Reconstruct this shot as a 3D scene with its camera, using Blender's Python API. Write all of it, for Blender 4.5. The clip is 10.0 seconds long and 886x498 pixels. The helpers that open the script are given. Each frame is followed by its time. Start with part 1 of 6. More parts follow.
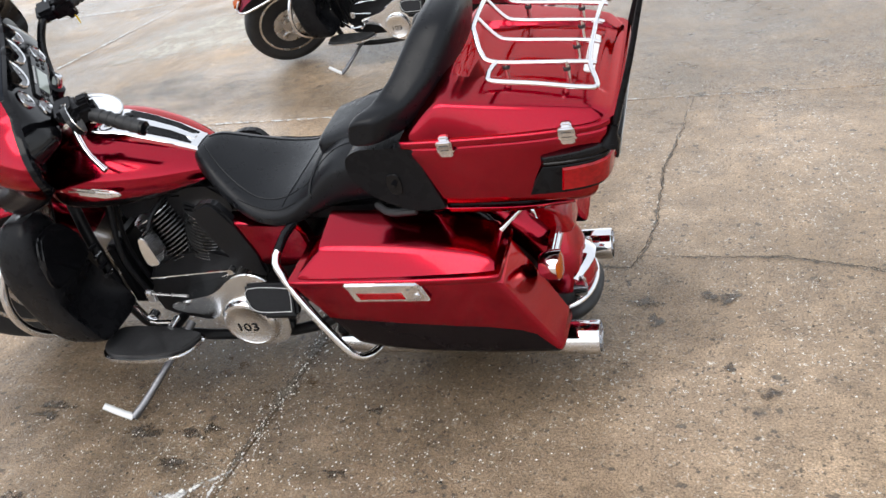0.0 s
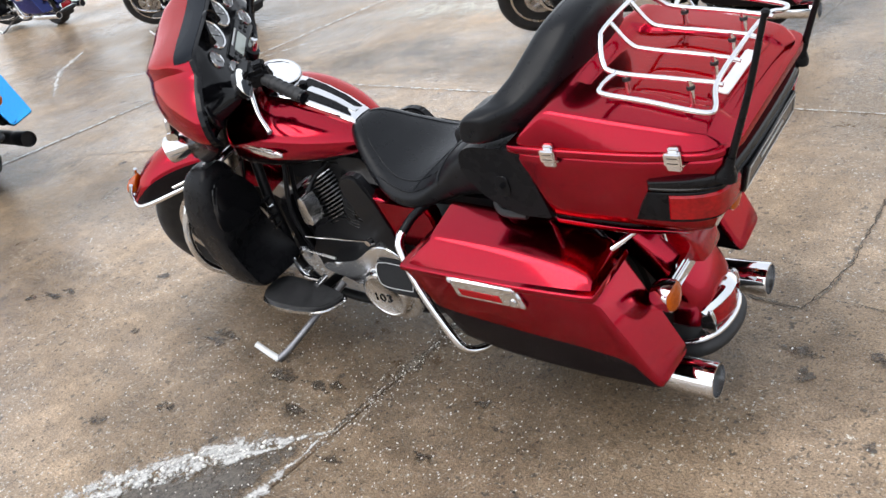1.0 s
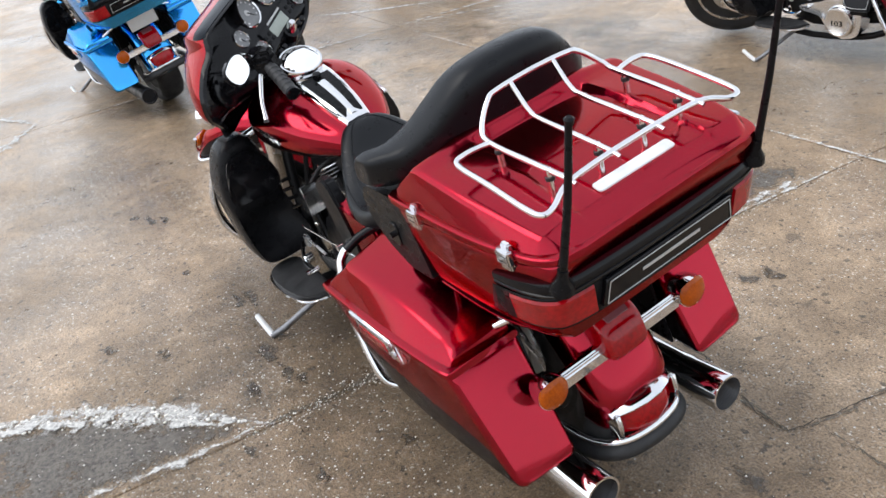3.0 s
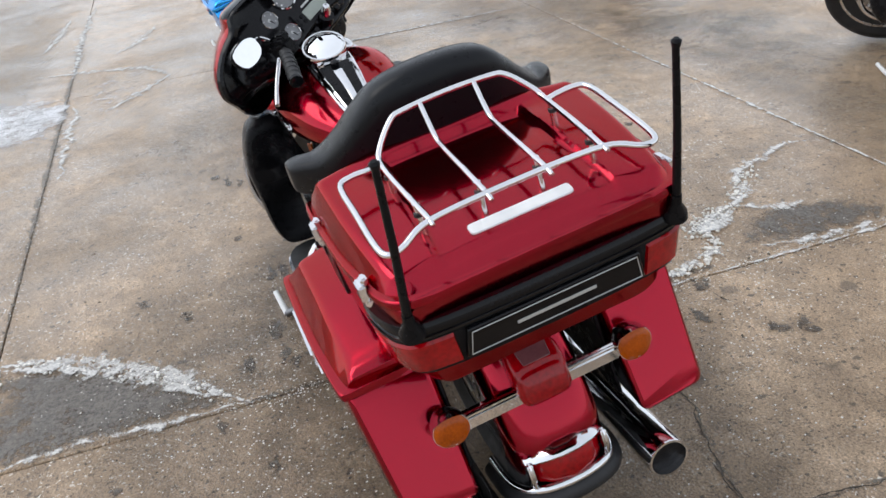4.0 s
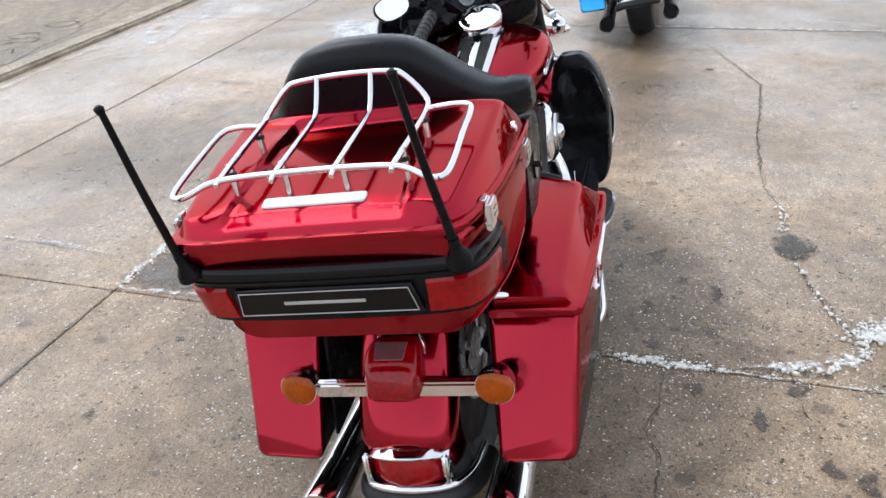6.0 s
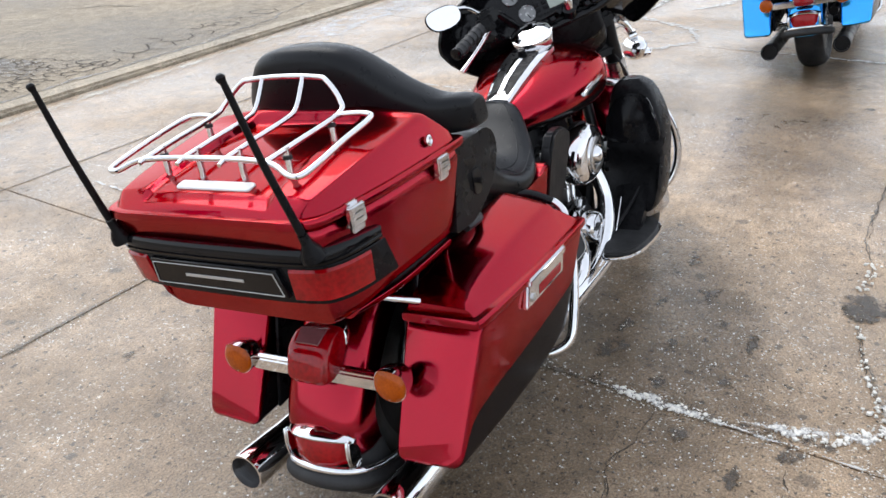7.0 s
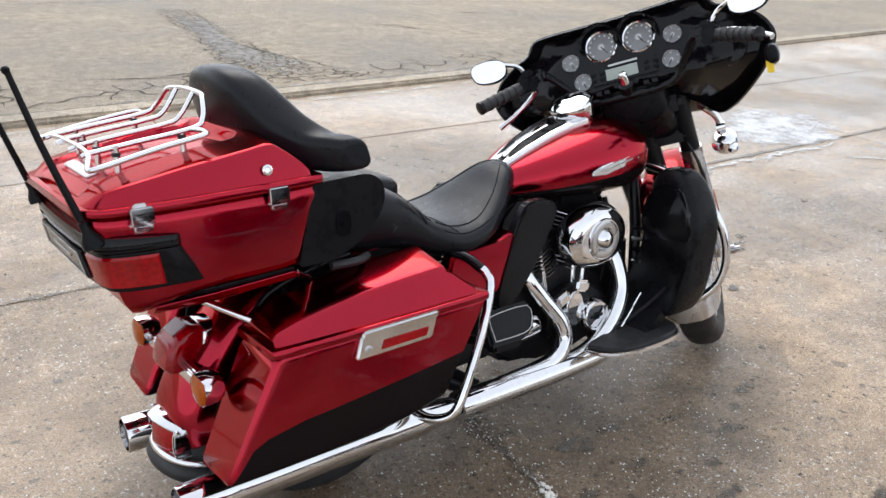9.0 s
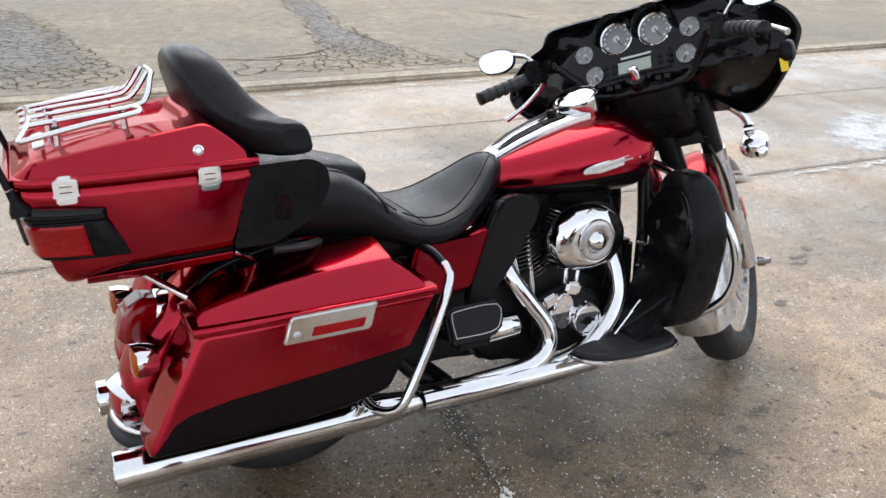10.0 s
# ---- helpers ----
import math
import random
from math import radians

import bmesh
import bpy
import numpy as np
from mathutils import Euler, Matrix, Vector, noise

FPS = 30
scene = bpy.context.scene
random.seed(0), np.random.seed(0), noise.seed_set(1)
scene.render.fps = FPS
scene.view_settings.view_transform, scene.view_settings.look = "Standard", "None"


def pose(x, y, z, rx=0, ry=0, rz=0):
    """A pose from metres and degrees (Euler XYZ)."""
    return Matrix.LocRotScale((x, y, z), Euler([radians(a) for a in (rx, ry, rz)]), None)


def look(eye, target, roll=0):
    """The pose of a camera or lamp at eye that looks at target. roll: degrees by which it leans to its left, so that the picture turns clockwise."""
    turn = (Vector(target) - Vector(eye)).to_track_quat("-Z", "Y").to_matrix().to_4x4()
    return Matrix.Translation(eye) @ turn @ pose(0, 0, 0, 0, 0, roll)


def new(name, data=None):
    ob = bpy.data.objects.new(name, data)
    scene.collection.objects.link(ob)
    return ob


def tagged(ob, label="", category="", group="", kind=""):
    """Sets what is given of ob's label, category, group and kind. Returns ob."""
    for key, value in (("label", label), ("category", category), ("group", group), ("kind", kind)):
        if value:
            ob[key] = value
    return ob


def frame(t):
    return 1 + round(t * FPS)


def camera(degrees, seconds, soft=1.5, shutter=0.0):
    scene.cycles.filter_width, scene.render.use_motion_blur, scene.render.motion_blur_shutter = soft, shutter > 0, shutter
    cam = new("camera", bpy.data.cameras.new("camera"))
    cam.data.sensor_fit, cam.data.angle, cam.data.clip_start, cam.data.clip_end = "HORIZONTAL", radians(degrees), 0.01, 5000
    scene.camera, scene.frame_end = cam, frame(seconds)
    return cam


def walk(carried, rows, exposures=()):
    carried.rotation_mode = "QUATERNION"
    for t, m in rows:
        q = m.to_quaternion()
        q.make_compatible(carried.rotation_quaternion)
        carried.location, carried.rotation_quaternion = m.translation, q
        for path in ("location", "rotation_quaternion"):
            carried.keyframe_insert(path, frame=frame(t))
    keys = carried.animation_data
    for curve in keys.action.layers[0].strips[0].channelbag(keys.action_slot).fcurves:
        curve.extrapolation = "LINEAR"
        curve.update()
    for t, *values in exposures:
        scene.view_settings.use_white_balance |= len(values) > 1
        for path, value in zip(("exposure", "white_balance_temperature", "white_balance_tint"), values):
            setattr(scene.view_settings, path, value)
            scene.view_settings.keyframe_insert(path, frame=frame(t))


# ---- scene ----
cam = camera(55.9, 10.0)
PATH = [
    (0, (-0.778, 2.0, 1.52), (-0.093, 0.391, 0.55), -13.0),
    (0.5, (-0.938, 1.877, 1.516), (0.058, 0.409, 0.593), -13.1),
    (1, (-1.094, 1.753, 1.494), (0.143, 0.471, 0.584), -13.6),
    (1.5, (-1.176, 1.594, 1.483), (0.13, 0.394, 0.559), -12.5),
    (2, (-1.321, 1.431, 1.478), (0.099, 0.347, 0.577), -12.1),
    (2.2, (-1.367, 1.359, 1.489), (0.105, 0.343, 0.594), -12.2),
    (3.3, (-1.476, 0.912, 1.484), (0.13, 0.145, 0.571), -9.6),
    (3.5, (-1.479, 0.819, 1.46), (0.15, 0.098, 0.55), -9.5),
    (4, (-1.575, 0.554, 1.473), (0.143, 0.099, 0.555), -8.9),
    (4.5, (-1.574, 0.3, 1.456), (0.186, 0.07, 0.534), -7.4),
    (5, (-1.629, 0.047, 1.461), (0.145, 0.084, 0.538), -6.8),
    (5.5, (-1.667, -0.202, 1.456), (0.086, 0.091, 0.54), -5.5),
    (6, (-1.592, -0.423, 1.439), (0.119, 0.073, 0.531), -3.0),
    (6.2, (-1.557, -0.521, 1.437), (0.133, 0.056, 0.536), -2.9),
    (7.3, (-1.363, -1.097, 1.457), (0.096, -0.04, 0.589), -0.7),
    (7.5, (-1.294, -1.159, 1.445), (0.126, -0.041, 0.587), 0.3),
    (8, (-1.12, -1.318, 1.463), (0.196, -0.062, 0.632), 1.7),
    (8.5, (-0.954, -1.516, 1.474), (0.222, -0.114, 0.666), 2.2),
    (9, (-0.795, -1.64, 1.473), (0.282, -0.152, 0.681), 3.3),
    (9.5, (-0.607, -1.704, 1.466), (0.356, -0.146, 0.663), 4.0),
    (10, (-0.417, -1.805, 1.48), (0.388, -0.173, 0.651), 3.1),
]
walk(cam, [(t, look(eye, target, roll)) for t, eye, target, roll in PATH], [(0, 1.15, 6480, 10), (1, 1.15, 6400, 10), (2, 1.15, 6450, 10), (3.5, 0.98, 6300, 10), (4.3, 0.74, 6290, 10), (5, 0.80, 6220, 10), (6, 1.06, 6150, 10), (7.5, 1.08, 6300, 10), (10, 1.06, 6350, 10)])

# ---- light ----
world = bpy.data.worlds.new("sky")
scene.world = world
world.use_nodes = True
wn, wl = world.node_tree.nodes, world.node_tree.links
sky = wn.new("ShaderNodeTexSky")
sky.sky_type, sky.sun_disc = "NISHITA", False
sky.sun_elevation, sky.sun_rotation = radians(52), radians(22)
cloud = wn.new("ShaderNodeHueSaturation")      # an overcast sky: the same light with hardly any blue
cloud.inputs["Saturation"].default_value = 0.32
wl.new(sky.outputs[0], cloud.inputs["Color"])
deck = wn.new("ShaderNodeMix")                 # a thin even cloud deck over it
deck.data_type, deck.blend_type = "RGBA", "MIX"
deck.inputs[0].default_value = 0.55
deck.inputs[7].default_value = (4.6, 4.85, 5.2, 1)
wl.new(cloud.outputs[0], deck.inputs[6])
wl.new(deck.outputs[2], wn["Background"].inputs["Color"])
wn["Background"].inputs["Strength"].default_value = 0.15
sun = new("sun", bpy.data.lights.new("sun", "SUN"))
sun.data.energy, sun.data.angle, sun.data.color = 0.6, radians(40), (1.0, 0.96, 0.90)
sun.matrix_world = look((4, 10, 13), (0, 0, 0))

# ---- materials ----


def material(name, color, rough=0.5, metal=0.0, coat=0.0, bump=0.0, scale=40.0, vary=0.15, rough_vary=0.1, spec=0.5, coat_rough=0.04):
    """A surface with two scales of variation in colour and gloss, and fine relief."""
    m = bpy.data.materials.new(name)
    m.use_nodes = True
    n, l = m.node_tree.nodes, m.node_tree.links
    b = n["Principled BSDF"]
    b.inputs["Metallic"].default_value = metal
    b.inputs["Coat Weight"].default_value = coat
    b.inputs["Coat Roughness"].default_value = coat_rough
    b.inputs["Specular IOR Level"].default_value = spec
    co = n.new("ShaderNodeTexCoord")
    fine, wide = n.new("ShaderNodeTexNoise"), n.new("ShaderNodeTexNoise")
    fine.inputs["Scale"].default_value, fine.inputs["Detail"].default_value = scale, 4
    wide.inputs["Scale"].default_value, wide.inputs["Detail"].default_value = scale / 9, 3
    add = n.new("ShaderNodeMath")
    add.operation = "ADD"
    for t in (fine, wide):
        l.new(co.outputs["Object"], t.inputs["Vector"])
    l.new(fine.outputs["Fac"], add.inputs[0])
    l.new(wide.outputs["Fac"], add.inputs[1])
    ramp = n.new("ShaderNodeMapRange")
    ramp.inputs["From Min"].default_value, ramp.inputs["From Max"].default_value = 0.6, 1.4
    ramp.inputs["To Min"].default_value, ramp.inputs["To Max"].default_value = 1 - vary, 1 + vary
    l.new(add.outputs[0], ramp.inputs["Value"])
    mul = n.new("ShaderNodeVectorMath")
    mul.operation = "SCALE"
    mul.inputs[0].default_value = color
    l.new(ramp.outputs[0], mul.inputs["Scale"])
    l.new(mul.outputs[0], b.inputs["Base Color"])
    rr = n.new("ShaderNodeMapRange")
    rr.inputs["From Min"].default_value, rr.inputs["From Max"].default_value = 0.35, 0.65
    rr.inputs["To Min"].default_value, rr.inputs["To Max"].default_value = max(rough - rough_vary, 0.015), rough + rough_vary
    l.new(wide.outputs["Fac"], rr.inputs["Value"])
    l.new(rr.outputs[0], b.inputs["Roughness"])
    if bump:
        bp = n.new("ShaderNodeBump")
        bp.inputs["Strength"].default_value, bp.inputs["Distance"].default_value = bump, 0.002
        l.new(fine.outputs["Fac"], bp.inputs["Height"])
        l.new(bp.outputs[0], b.inputs["Normal"])
    return m


def paint(name, color):
    """Metallic base under clear lacquer, with a little road film."""
    m = material(name, color, 0.20, 1.0, 0.45, 0.0, 5, 0.05, 0.03, 0.5, 0.02)
    top = max(color)
    m.node_tree.nodes["Principled BSDF"].inputs["Specular Tint"].default_value = (*[0.25 + 0.55 * c / top for c in color], 1)
    return m


CHROME = material("chrome", (0.70, 0.70, 0.71), 0.06, 1.0, 0, 0, 60, 0.05, 0.04)
STEEL = material("brushed_steel", (0.55, 0.55, 0.56), 0.28, 1.0, 0, 0.1, 120, 0.1, 0.08)
DULL = material("worn_steel", (0.20, 0.20, 0.21), 0.42, 0.9, 0, 0.2, 140, 0.3, 0.1)
BLACK = material("black_gloss", (0.005, 0.005, 0.006), 0.10, 0.0, 0.0, 0, 80, 0.2, 0.04, 0.2)
PLASTIC = material("black_plastic", (0.007, 0.007, 0.008), 0.30, 0, 0, 0.15, 300, 0.2, 0.08, 0.10)
LEATHER = material("black_leather", (0.006, 0.0066, 0.0082), 0.32, 0, 0, 0.12, 420, 0.10, 0.05, 0.19)
RUBBER = material("rubber", (0.014, 0.014, 0.015), 0.62, 0, 0, 0.3, 160, 0.3, 0.12)
ENGINE = material("engine_black", (0.007, 0.007, 0.008), 0.38, 0.0, 0, 0.3, 120, 0.3, 0.1, 0.18)
FIN = material("fin_edges", (0.13, 0.13, 0.135), 0.30, 0.9, 0, 0.1, 120, 0.2, 0.1)
SATIN = material("satin_chrome", (0.84, 0.84, 0.84), 0.17, 1.0, 0, 0.05, 90, 0.05, 0.05)
ALLOY = material("alloy", (0.62, 0.62, 0.63), 0.24, 1.0, 0, 0.1, 90, 0.12, 0.1)
AMBER = material("amber_lens", (0.34, 0.06, 0.0), 0.06, 0, 0.0, 0.2, 190, 0.35, 0.03, 0.28)
REDLENS = material("red_lens", (0.26, 0.0007, 0.0035), 0.05, 0, 0.0, 0.12, 110, 0.45, 0.02, 0.4)
WHITE = material("white_plastic", (0.75, 0.75, 0.74), 0.35, 0, 0.2, 0, 60, 0.06, 0.1)
DIAL = material("dial_face", (0.21, 0.213, 0.217), 0.35, 0.0, 0.0, 0, 90, 0.1, 0.05, 0.2)
SCREEN = material("lcd", (0.28, 0.31, 0.27), 0.2, 0, 0.4, 0, 90, 0.08, 0.05)
ROSE = material("clear_ribbed_lens", (0.16, 0.055, 0.06), 0.12, 0, 0.2, 0.3, 260, 0.15, 0.05)
YELLOW = material("yellow_tag", (0.85, 0.58, 0.02), 0.5, 0, 0, 0, 60, 0.1, 0.1)
GREY = material("grey_print", (0.45, 0.45, 0.44), 0.4, 0.3, 0, 0, 60, 0.05, 0.1)
MIRROR = material("mirror_glass", (0.9, 0.9, 0.9), 0.02, 1.0, 0, 0, 60, 0.02, 0.01)
RED = paint("candy_red", (0.31, 0.0017, 0.0160))
BLUE = paint("light_blue_paint", (0.045, 0.36, 0.80))
WINE = paint("wine_paint", (0.16, 0.006, 0.02))
NAVY = paint("dark_blue_paint", (0.012, 0.018, 0.09))
INK = material("black_paint", (0.007, 0.005, 0.0055), 0.20, 0.0, 0.0, 0, 80, 0.2, 0.04, 0.08)
SMOKE = bpy.data.materials.new("smoked_glass")
SMOKE.use_nodes = True
SMOKE.node_tree.nodes["Principled BSDF"].inputs["Base Color"].default_value = (0.012, 0.014, 0.018, 1)
SMOKE.node_tree.nodes["Principled BSDF"].inputs["Transmission Weight"].default_value = 0.01
SMOKE.node_tree.nodes["Principled BSDF"].inputs["Specular IOR Level"].default_value = 0.12
SMOKE.node_tree.nodes["Principled BSDF"].inputs["Roughness"].default_value = 0.03
SMOKE.node_tree.nodes["Principled BSDF"].inputs["IOR"].default_value = 1.2


def ground_material(name, wet, base, spots=1.0):
    """Worn concrete, part wet: grain, pale aggregate, dark pits, broad stains, and gloss where water lies."""
    m = bpy.data.materials.new(name)
    m.use_nodes = True
    n, l = m.node_tree.nodes, m.node_tree.links
    b = n["Principled BSDF"]
    b.inputs["Specular IOR Level"].default_value = 0.32
    geo = n.new("ShaderNodeNewGeometry")

    def tex(kind, scale, detail=4, rough=0.55):
        t = n.new(kind)
        t.inputs["Scale"].default_value = scale
        if kind == "ShaderNodeTexNoise":
            t.inputs["Detail"].default_value, t.inputs["Roughness"].default_value = detail, rough
        l.new(geo.outputs["Position"], t.inputs["Vector"])
        return t

    def curve(src, a, c, x, y):
        r = n.new("ShaderNodeMapRange")
        for key, v in zip(("From Min", "From Max", "To Min", "To Max"), (a, c, x, y)):
            r.inputs[key].default_value = v
        l.new(src, r.inputs["Value"])
        return r.outputs[0]

    def mix(kind, fac, a, c):
        x = n.new("ShaderNodeMix")
        x.data_type, x.blend_type = "RGBA", kind
        for slot, v in ((0, fac), (6, a), (7, c)):
            if hasattr(v, "is_linked"):
                l.new(v, x.inputs[slot])
            else:
                x.inputs[slot].default_value = v
        return x.outputs[2]

    grain, mid, broad = tex("ShaderNodeTexNoise", 160, 6, 0.7), tex("ShaderNodeTexNoise", 9, 6, 0.65), tex("ShaderNodeTexNoise", 0.7, 5, 0.6)
    col = mix("MIX", curve(broad.outputs["Fac"], 0.35, 0.65, 0, 1), (*[c * 0.66 for c in base], 1), (*[c * 1.20 for c in base], 1))
    col = mix("MULTIPLY", 1.0, col, mix("MIX", curve(mid.outputs["Fac"], 0.3, 0.7, 0, 1), (0.58, 0.55, 0.50, 1), (1.18, 1.17, 1.15, 1)))
    col = mix("MULTIPLY", 1.0, col, mix("MIX", curve(grain.outputs["Fac"], 0.32, 0.68, 0, 1), (0.34, 0.33, 0.31, 1), (1.68, 1.68, 1.66, 1)))
    jog = n.new("ShaderNodeVectorMath")
    jog.operation = "SCALE"
    jog.inputs["Scale"].default_value = 0.022
    l.new(tex("ShaderNodeTexNoise", 110, 3).outputs["Color"], jog.inputs[0])
    bent = n.new("ShaderNodeVectorMath")
    bent.operation = "ADD"
    l.new(geo.outputs["Position"], bent.inputs[0])
    l.new(jog.outputs[0], bent.inputs[1])

    def specks(scale, share, size, soft):
        """Scattered grains: some cells of a cell pattern, each a small blot."""
        v = n.new("ShaderNodeTexVoronoi")
        v.inputs["Scale"].default_value = scale
        l.new(bent.outputs[0], v.inputs["Vector"])
        pick = n.new("ShaderNodeSeparateColor")
        l.new(v.outputs["Color"], pick.inputs[0])
        k = n.new("ShaderNodeMath")
        k.operation = "MULTIPLY"
        l.new(curve(v.outputs["Distance"], size, size + soft, 1, 0), k.inputs[0])
        l.new(curve(pick.outputs[0], 1 - share, 1 - share + 0.02, 0, 1), k.inputs[1])
        return k.outputs[0]

    def times(a, c):
        k = n.new("ShaderNodeMath")
        k.operation = "MULTIPLY"
        for slot, v in ((0, a), (1, c)):
            if hasattr(v, "is_linked"):
                l.new(v, k.inputs[slot])
            else:
                k.inputs[slot].default_value = v
        return k.outputs[0]
    patchy = curve(tex("ShaderNodeTexNoise", 2.6, 3).outputs["Fac"], 0.4, 0.6, 0.15, 1)
    col = mix("MIX", times(specks(90, 0.33, 0.17, 0.14), times(patchy, 0.9 * spots)), col, (0.84, 0.78, 0.66, 1))
    col = mix("MIX", times(specks(50, 0.10, 0.17, 0.10), times(patchy, 1.0 * spots)), col, (0.84, 0.79, 0.68, 1))
    col = mix("MIX", times(specks(62, 0.26, 0.20, 0.16), 0.85), col, (0.07, 0.055, 0.04, 1))
    col = mix("MIX", times(specks(27, 0.12, 0.16, 0.12), 0.85 * spots), col, (0.075, 0.058, 0.042, 1))
    ragged = tex("ShaderNodeTexNoise", 48, 5, 0.75)
    col = mix("MIX", times(curve(ragged.outputs["Fac"], 0.580, 0.615, 0, 1), 0.7 * spots), col, (0.095, 0.072, 0.050, 1))
    col = mix("MIX", times(curve(ragged.outputs["Fac"], 0.392, 0.362, 0, 1), times(patchy, 1.0 * spots)), col, (0.90, 0.85, 0.74, 1))
    warp = n.new("ShaderNodeVectorMath")
    warp.operation = "ADD"
    shift = n.new("ShaderNodeVectorMath")
    shift.operation = "SCALE"
    shift.inputs["Scale"].default_value = 0.05
    l.new(tex("ShaderNodeTexNoise", 26, 4).outputs["Color"], shift.inputs[0])
    l.new(geo.outputs["Position"], warp.inputs[0])
    l.new(shift.outputs[0], warp.inputs[1])
    for scale, share, size, dark in ((15, 0.20, 0.10, 0.7), (6, 0.16, 0.09, 0.55)):
        v = n.new("ShaderNodeTexVoronoi")
        v.inputs["Scale"].default_value = scale
        l.new(warp.outputs[0], v.inputs["Vector"])
        pick = n.new("ShaderNodeSeparateColor")
        l.new(v.outputs["Color"], pick.inputs[0])
        col = mix("MIX", times(times(curve(v.outputs["Distance"], size * 1.4, size * 1.4 + 0.06, 1, 0), curve(pick.outputs[1], 1 - share, 1 - share + 0.02, 0, 1)), dark * spots), col, (0.060, 0.048, 0.036, 1))
    l.new(col, b.inputs["Base Color"])
    film = n.new("ShaderNodeMath")
    film.operation = "ADD"
    l.new(curve(broad.outputs["Fac"], 0.38, 0.62, wet, wet + 0.22), film.inputs[0])
    l.new(curve(mid.outputs["Fac"], 0.3, 0.7, -0.06, 0.12), film.inputs[1])
    l.new(film.outputs[0], b.inputs["Roughness"])
    if wet < 0.4:      # a film of water lies over the low parts
        low = tex("ShaderNodeTexNoise", 1.3, 5, 0.6)
        l.new(curve(low.outputs["Fac"], 0.38, 0.60, 0.26, 0.85), b.inputs["Coat Weight"])
        l.new(curve(mid.outputs["Fac"], 0.3, 0.7, 0.12, 0.28), b.inputs["Coat Roughness"])
        b.inputs["Coat IOR"].default_value = 1.40
        calm = n.new("ShaderNodeBump")
        calm.inputs["Strength"].default_value, calm.inputs["Distance"].default_value = 0.55, 0.004
        l.new(tex("ShaderNodeTexNoise", 55, 4, 0.6).outputs["Fac"], calm.inputs["Height"])
        l.new(calm.outputs[0], b.inputs["Coat Normal"])
    bp = n.new("ShaderNodeBump")
    bp.inputs["Strength"].default_value, bp.inputs["Distance"].default_value = 0.9, 0.010
    rel = n.new("ShaderNodeMath")
    rel.operation = "ADD"
    l.new(grain.outputs["Fac"], rel.inputs[0])
    l.new(mid.outputs["Fac"], rel.inputs[1])
    l.new(rel.outputs[0], bp.inputs["Height"])
    l.new(bp.outputs[0], b.inputs["Normal"])
    return m


CONCRETE = ground_material("wet_concrete", 0.28, (0.438, 0.314, 0.206))
STREET = ground_material("street_concrete", 0.50, (0.345, 0.29, 0.222), 0.5)
KERB = ground_material("kerb_concrete", 0.5, (0.50, 0.43, 0.34), 0.4)

DIRT = ground_material("joint_dirt", 0.6, (0.085, 0.072, 0.057), 0.6)


def film_material(name, color, rough, lo, hi, scale, most=1.0, gain=1.0, mottle=0.35):
    """A thin layer with a ragged, broken edge: salt crust, stain, water, painted shade."""
    m = bpy.data.materials.new(name)
    m.use_nodes = True
    n, l = m.node_tree.nodes, m.node_tree.links
    b = n["Principled BSDF"]
    b.inputs["Roughness"].default_value = rough
    geo = n.new("ShaderNodeNewGeometry")
    t = n.new("ShaderNodeTexNoise")
    t.inputs["Scale"].default_value, t.inputs["Detail"].default_value, t.inputs["Roughness"].default_value = scale, 8, 0.7
    l.new(geo.outputs["Position"], t.inputs["Vector"])
    at = n.new("ShaderNodeAttribute")
    at.attribute_name = "body"
    add = n.new("ShaderNodeMath")
    add.operation = "ADD"
    sharp = n.new("ShaderNodeMath")
    sharp.operation = "MULTIPLY_ADD"
    sharp.inputs[1].default_value, sharp.inputs[2].default_value = gain, 0.5 - 0.5 * gain
    l.new(t.outputs["Fac"], sharp.inputs[0])
    grit = n.new("ShaderNodeTexNoise")
    grit.inputs["Scale"].default_value, grit.inputs["Detail"].default_value, grit.inputs["Roughness"].default_value = 75, 6, 0.8
    l.new(geo.outputs["Position"], grit.inputs["Vector"])
    tone = n.new("ShaderNodeMapRange")
    for key, v in zip(("From Min", "From Max", "To Min", "To Max"), (0.35, 0.65, 1 - mottle, 1 + mottle)):
        tone.inputs[key].default_value = v
    l.new(grit.outputs["Fac"], tone.inputs["Value"])
    hue = n.new("ShaderNodeVectorMath")
    hue.operation = "SCALE"
    hue.inputs[0].default_value = color
    l.new(tone.outputs[0], hue.inputs["Scale"])
    l.new(hue.outputs[0], b.inputs["Base Color"])
    broken = n.new("ShaderNodeMath")
    broken.operation = "MULTIPLY_ADD"
    broken.inputs[1].default_value = 0.5 * gain
    l.new(grit.outputs["Fac"], broken.inputs[0])
    l.new(sharp.outputs[0], broken.inputs[2])
    even = n.new("ShaderNodeMath")
    even.operation = "SUBTRACT"
    even.inputs[1].default_value = 0.25 * gain
    l.new(broken.outputs[0], even.inputs[0])
    l.new(even.outputs[0], add.inputs[0])
    l.new(at.outputs["Fac"], add.inputs[1])
    r = n.new("ShaderNodeMapRange")
    for key, v in zip(("From Min", "From Max", "To Min", "To Max"), (lo, hi, 0, most)):
        r.inputs[key].default_value = v
    l.new(add.outputs[0], r.inputs["Value"])
    l.new(r.outputs[0], b.inputs["Alpha"])
    bp = n.new("ShaderNodeBump")
    bp.inputs["Strength"].default_value, bp.inputs["Distance"].default_value = 0.6, 0.006
    l.new(grit.outputs["Fac"], bp.inputs["Height"])
    l.new(bp.outputs[0], b.inputs["Normal"])
    return m


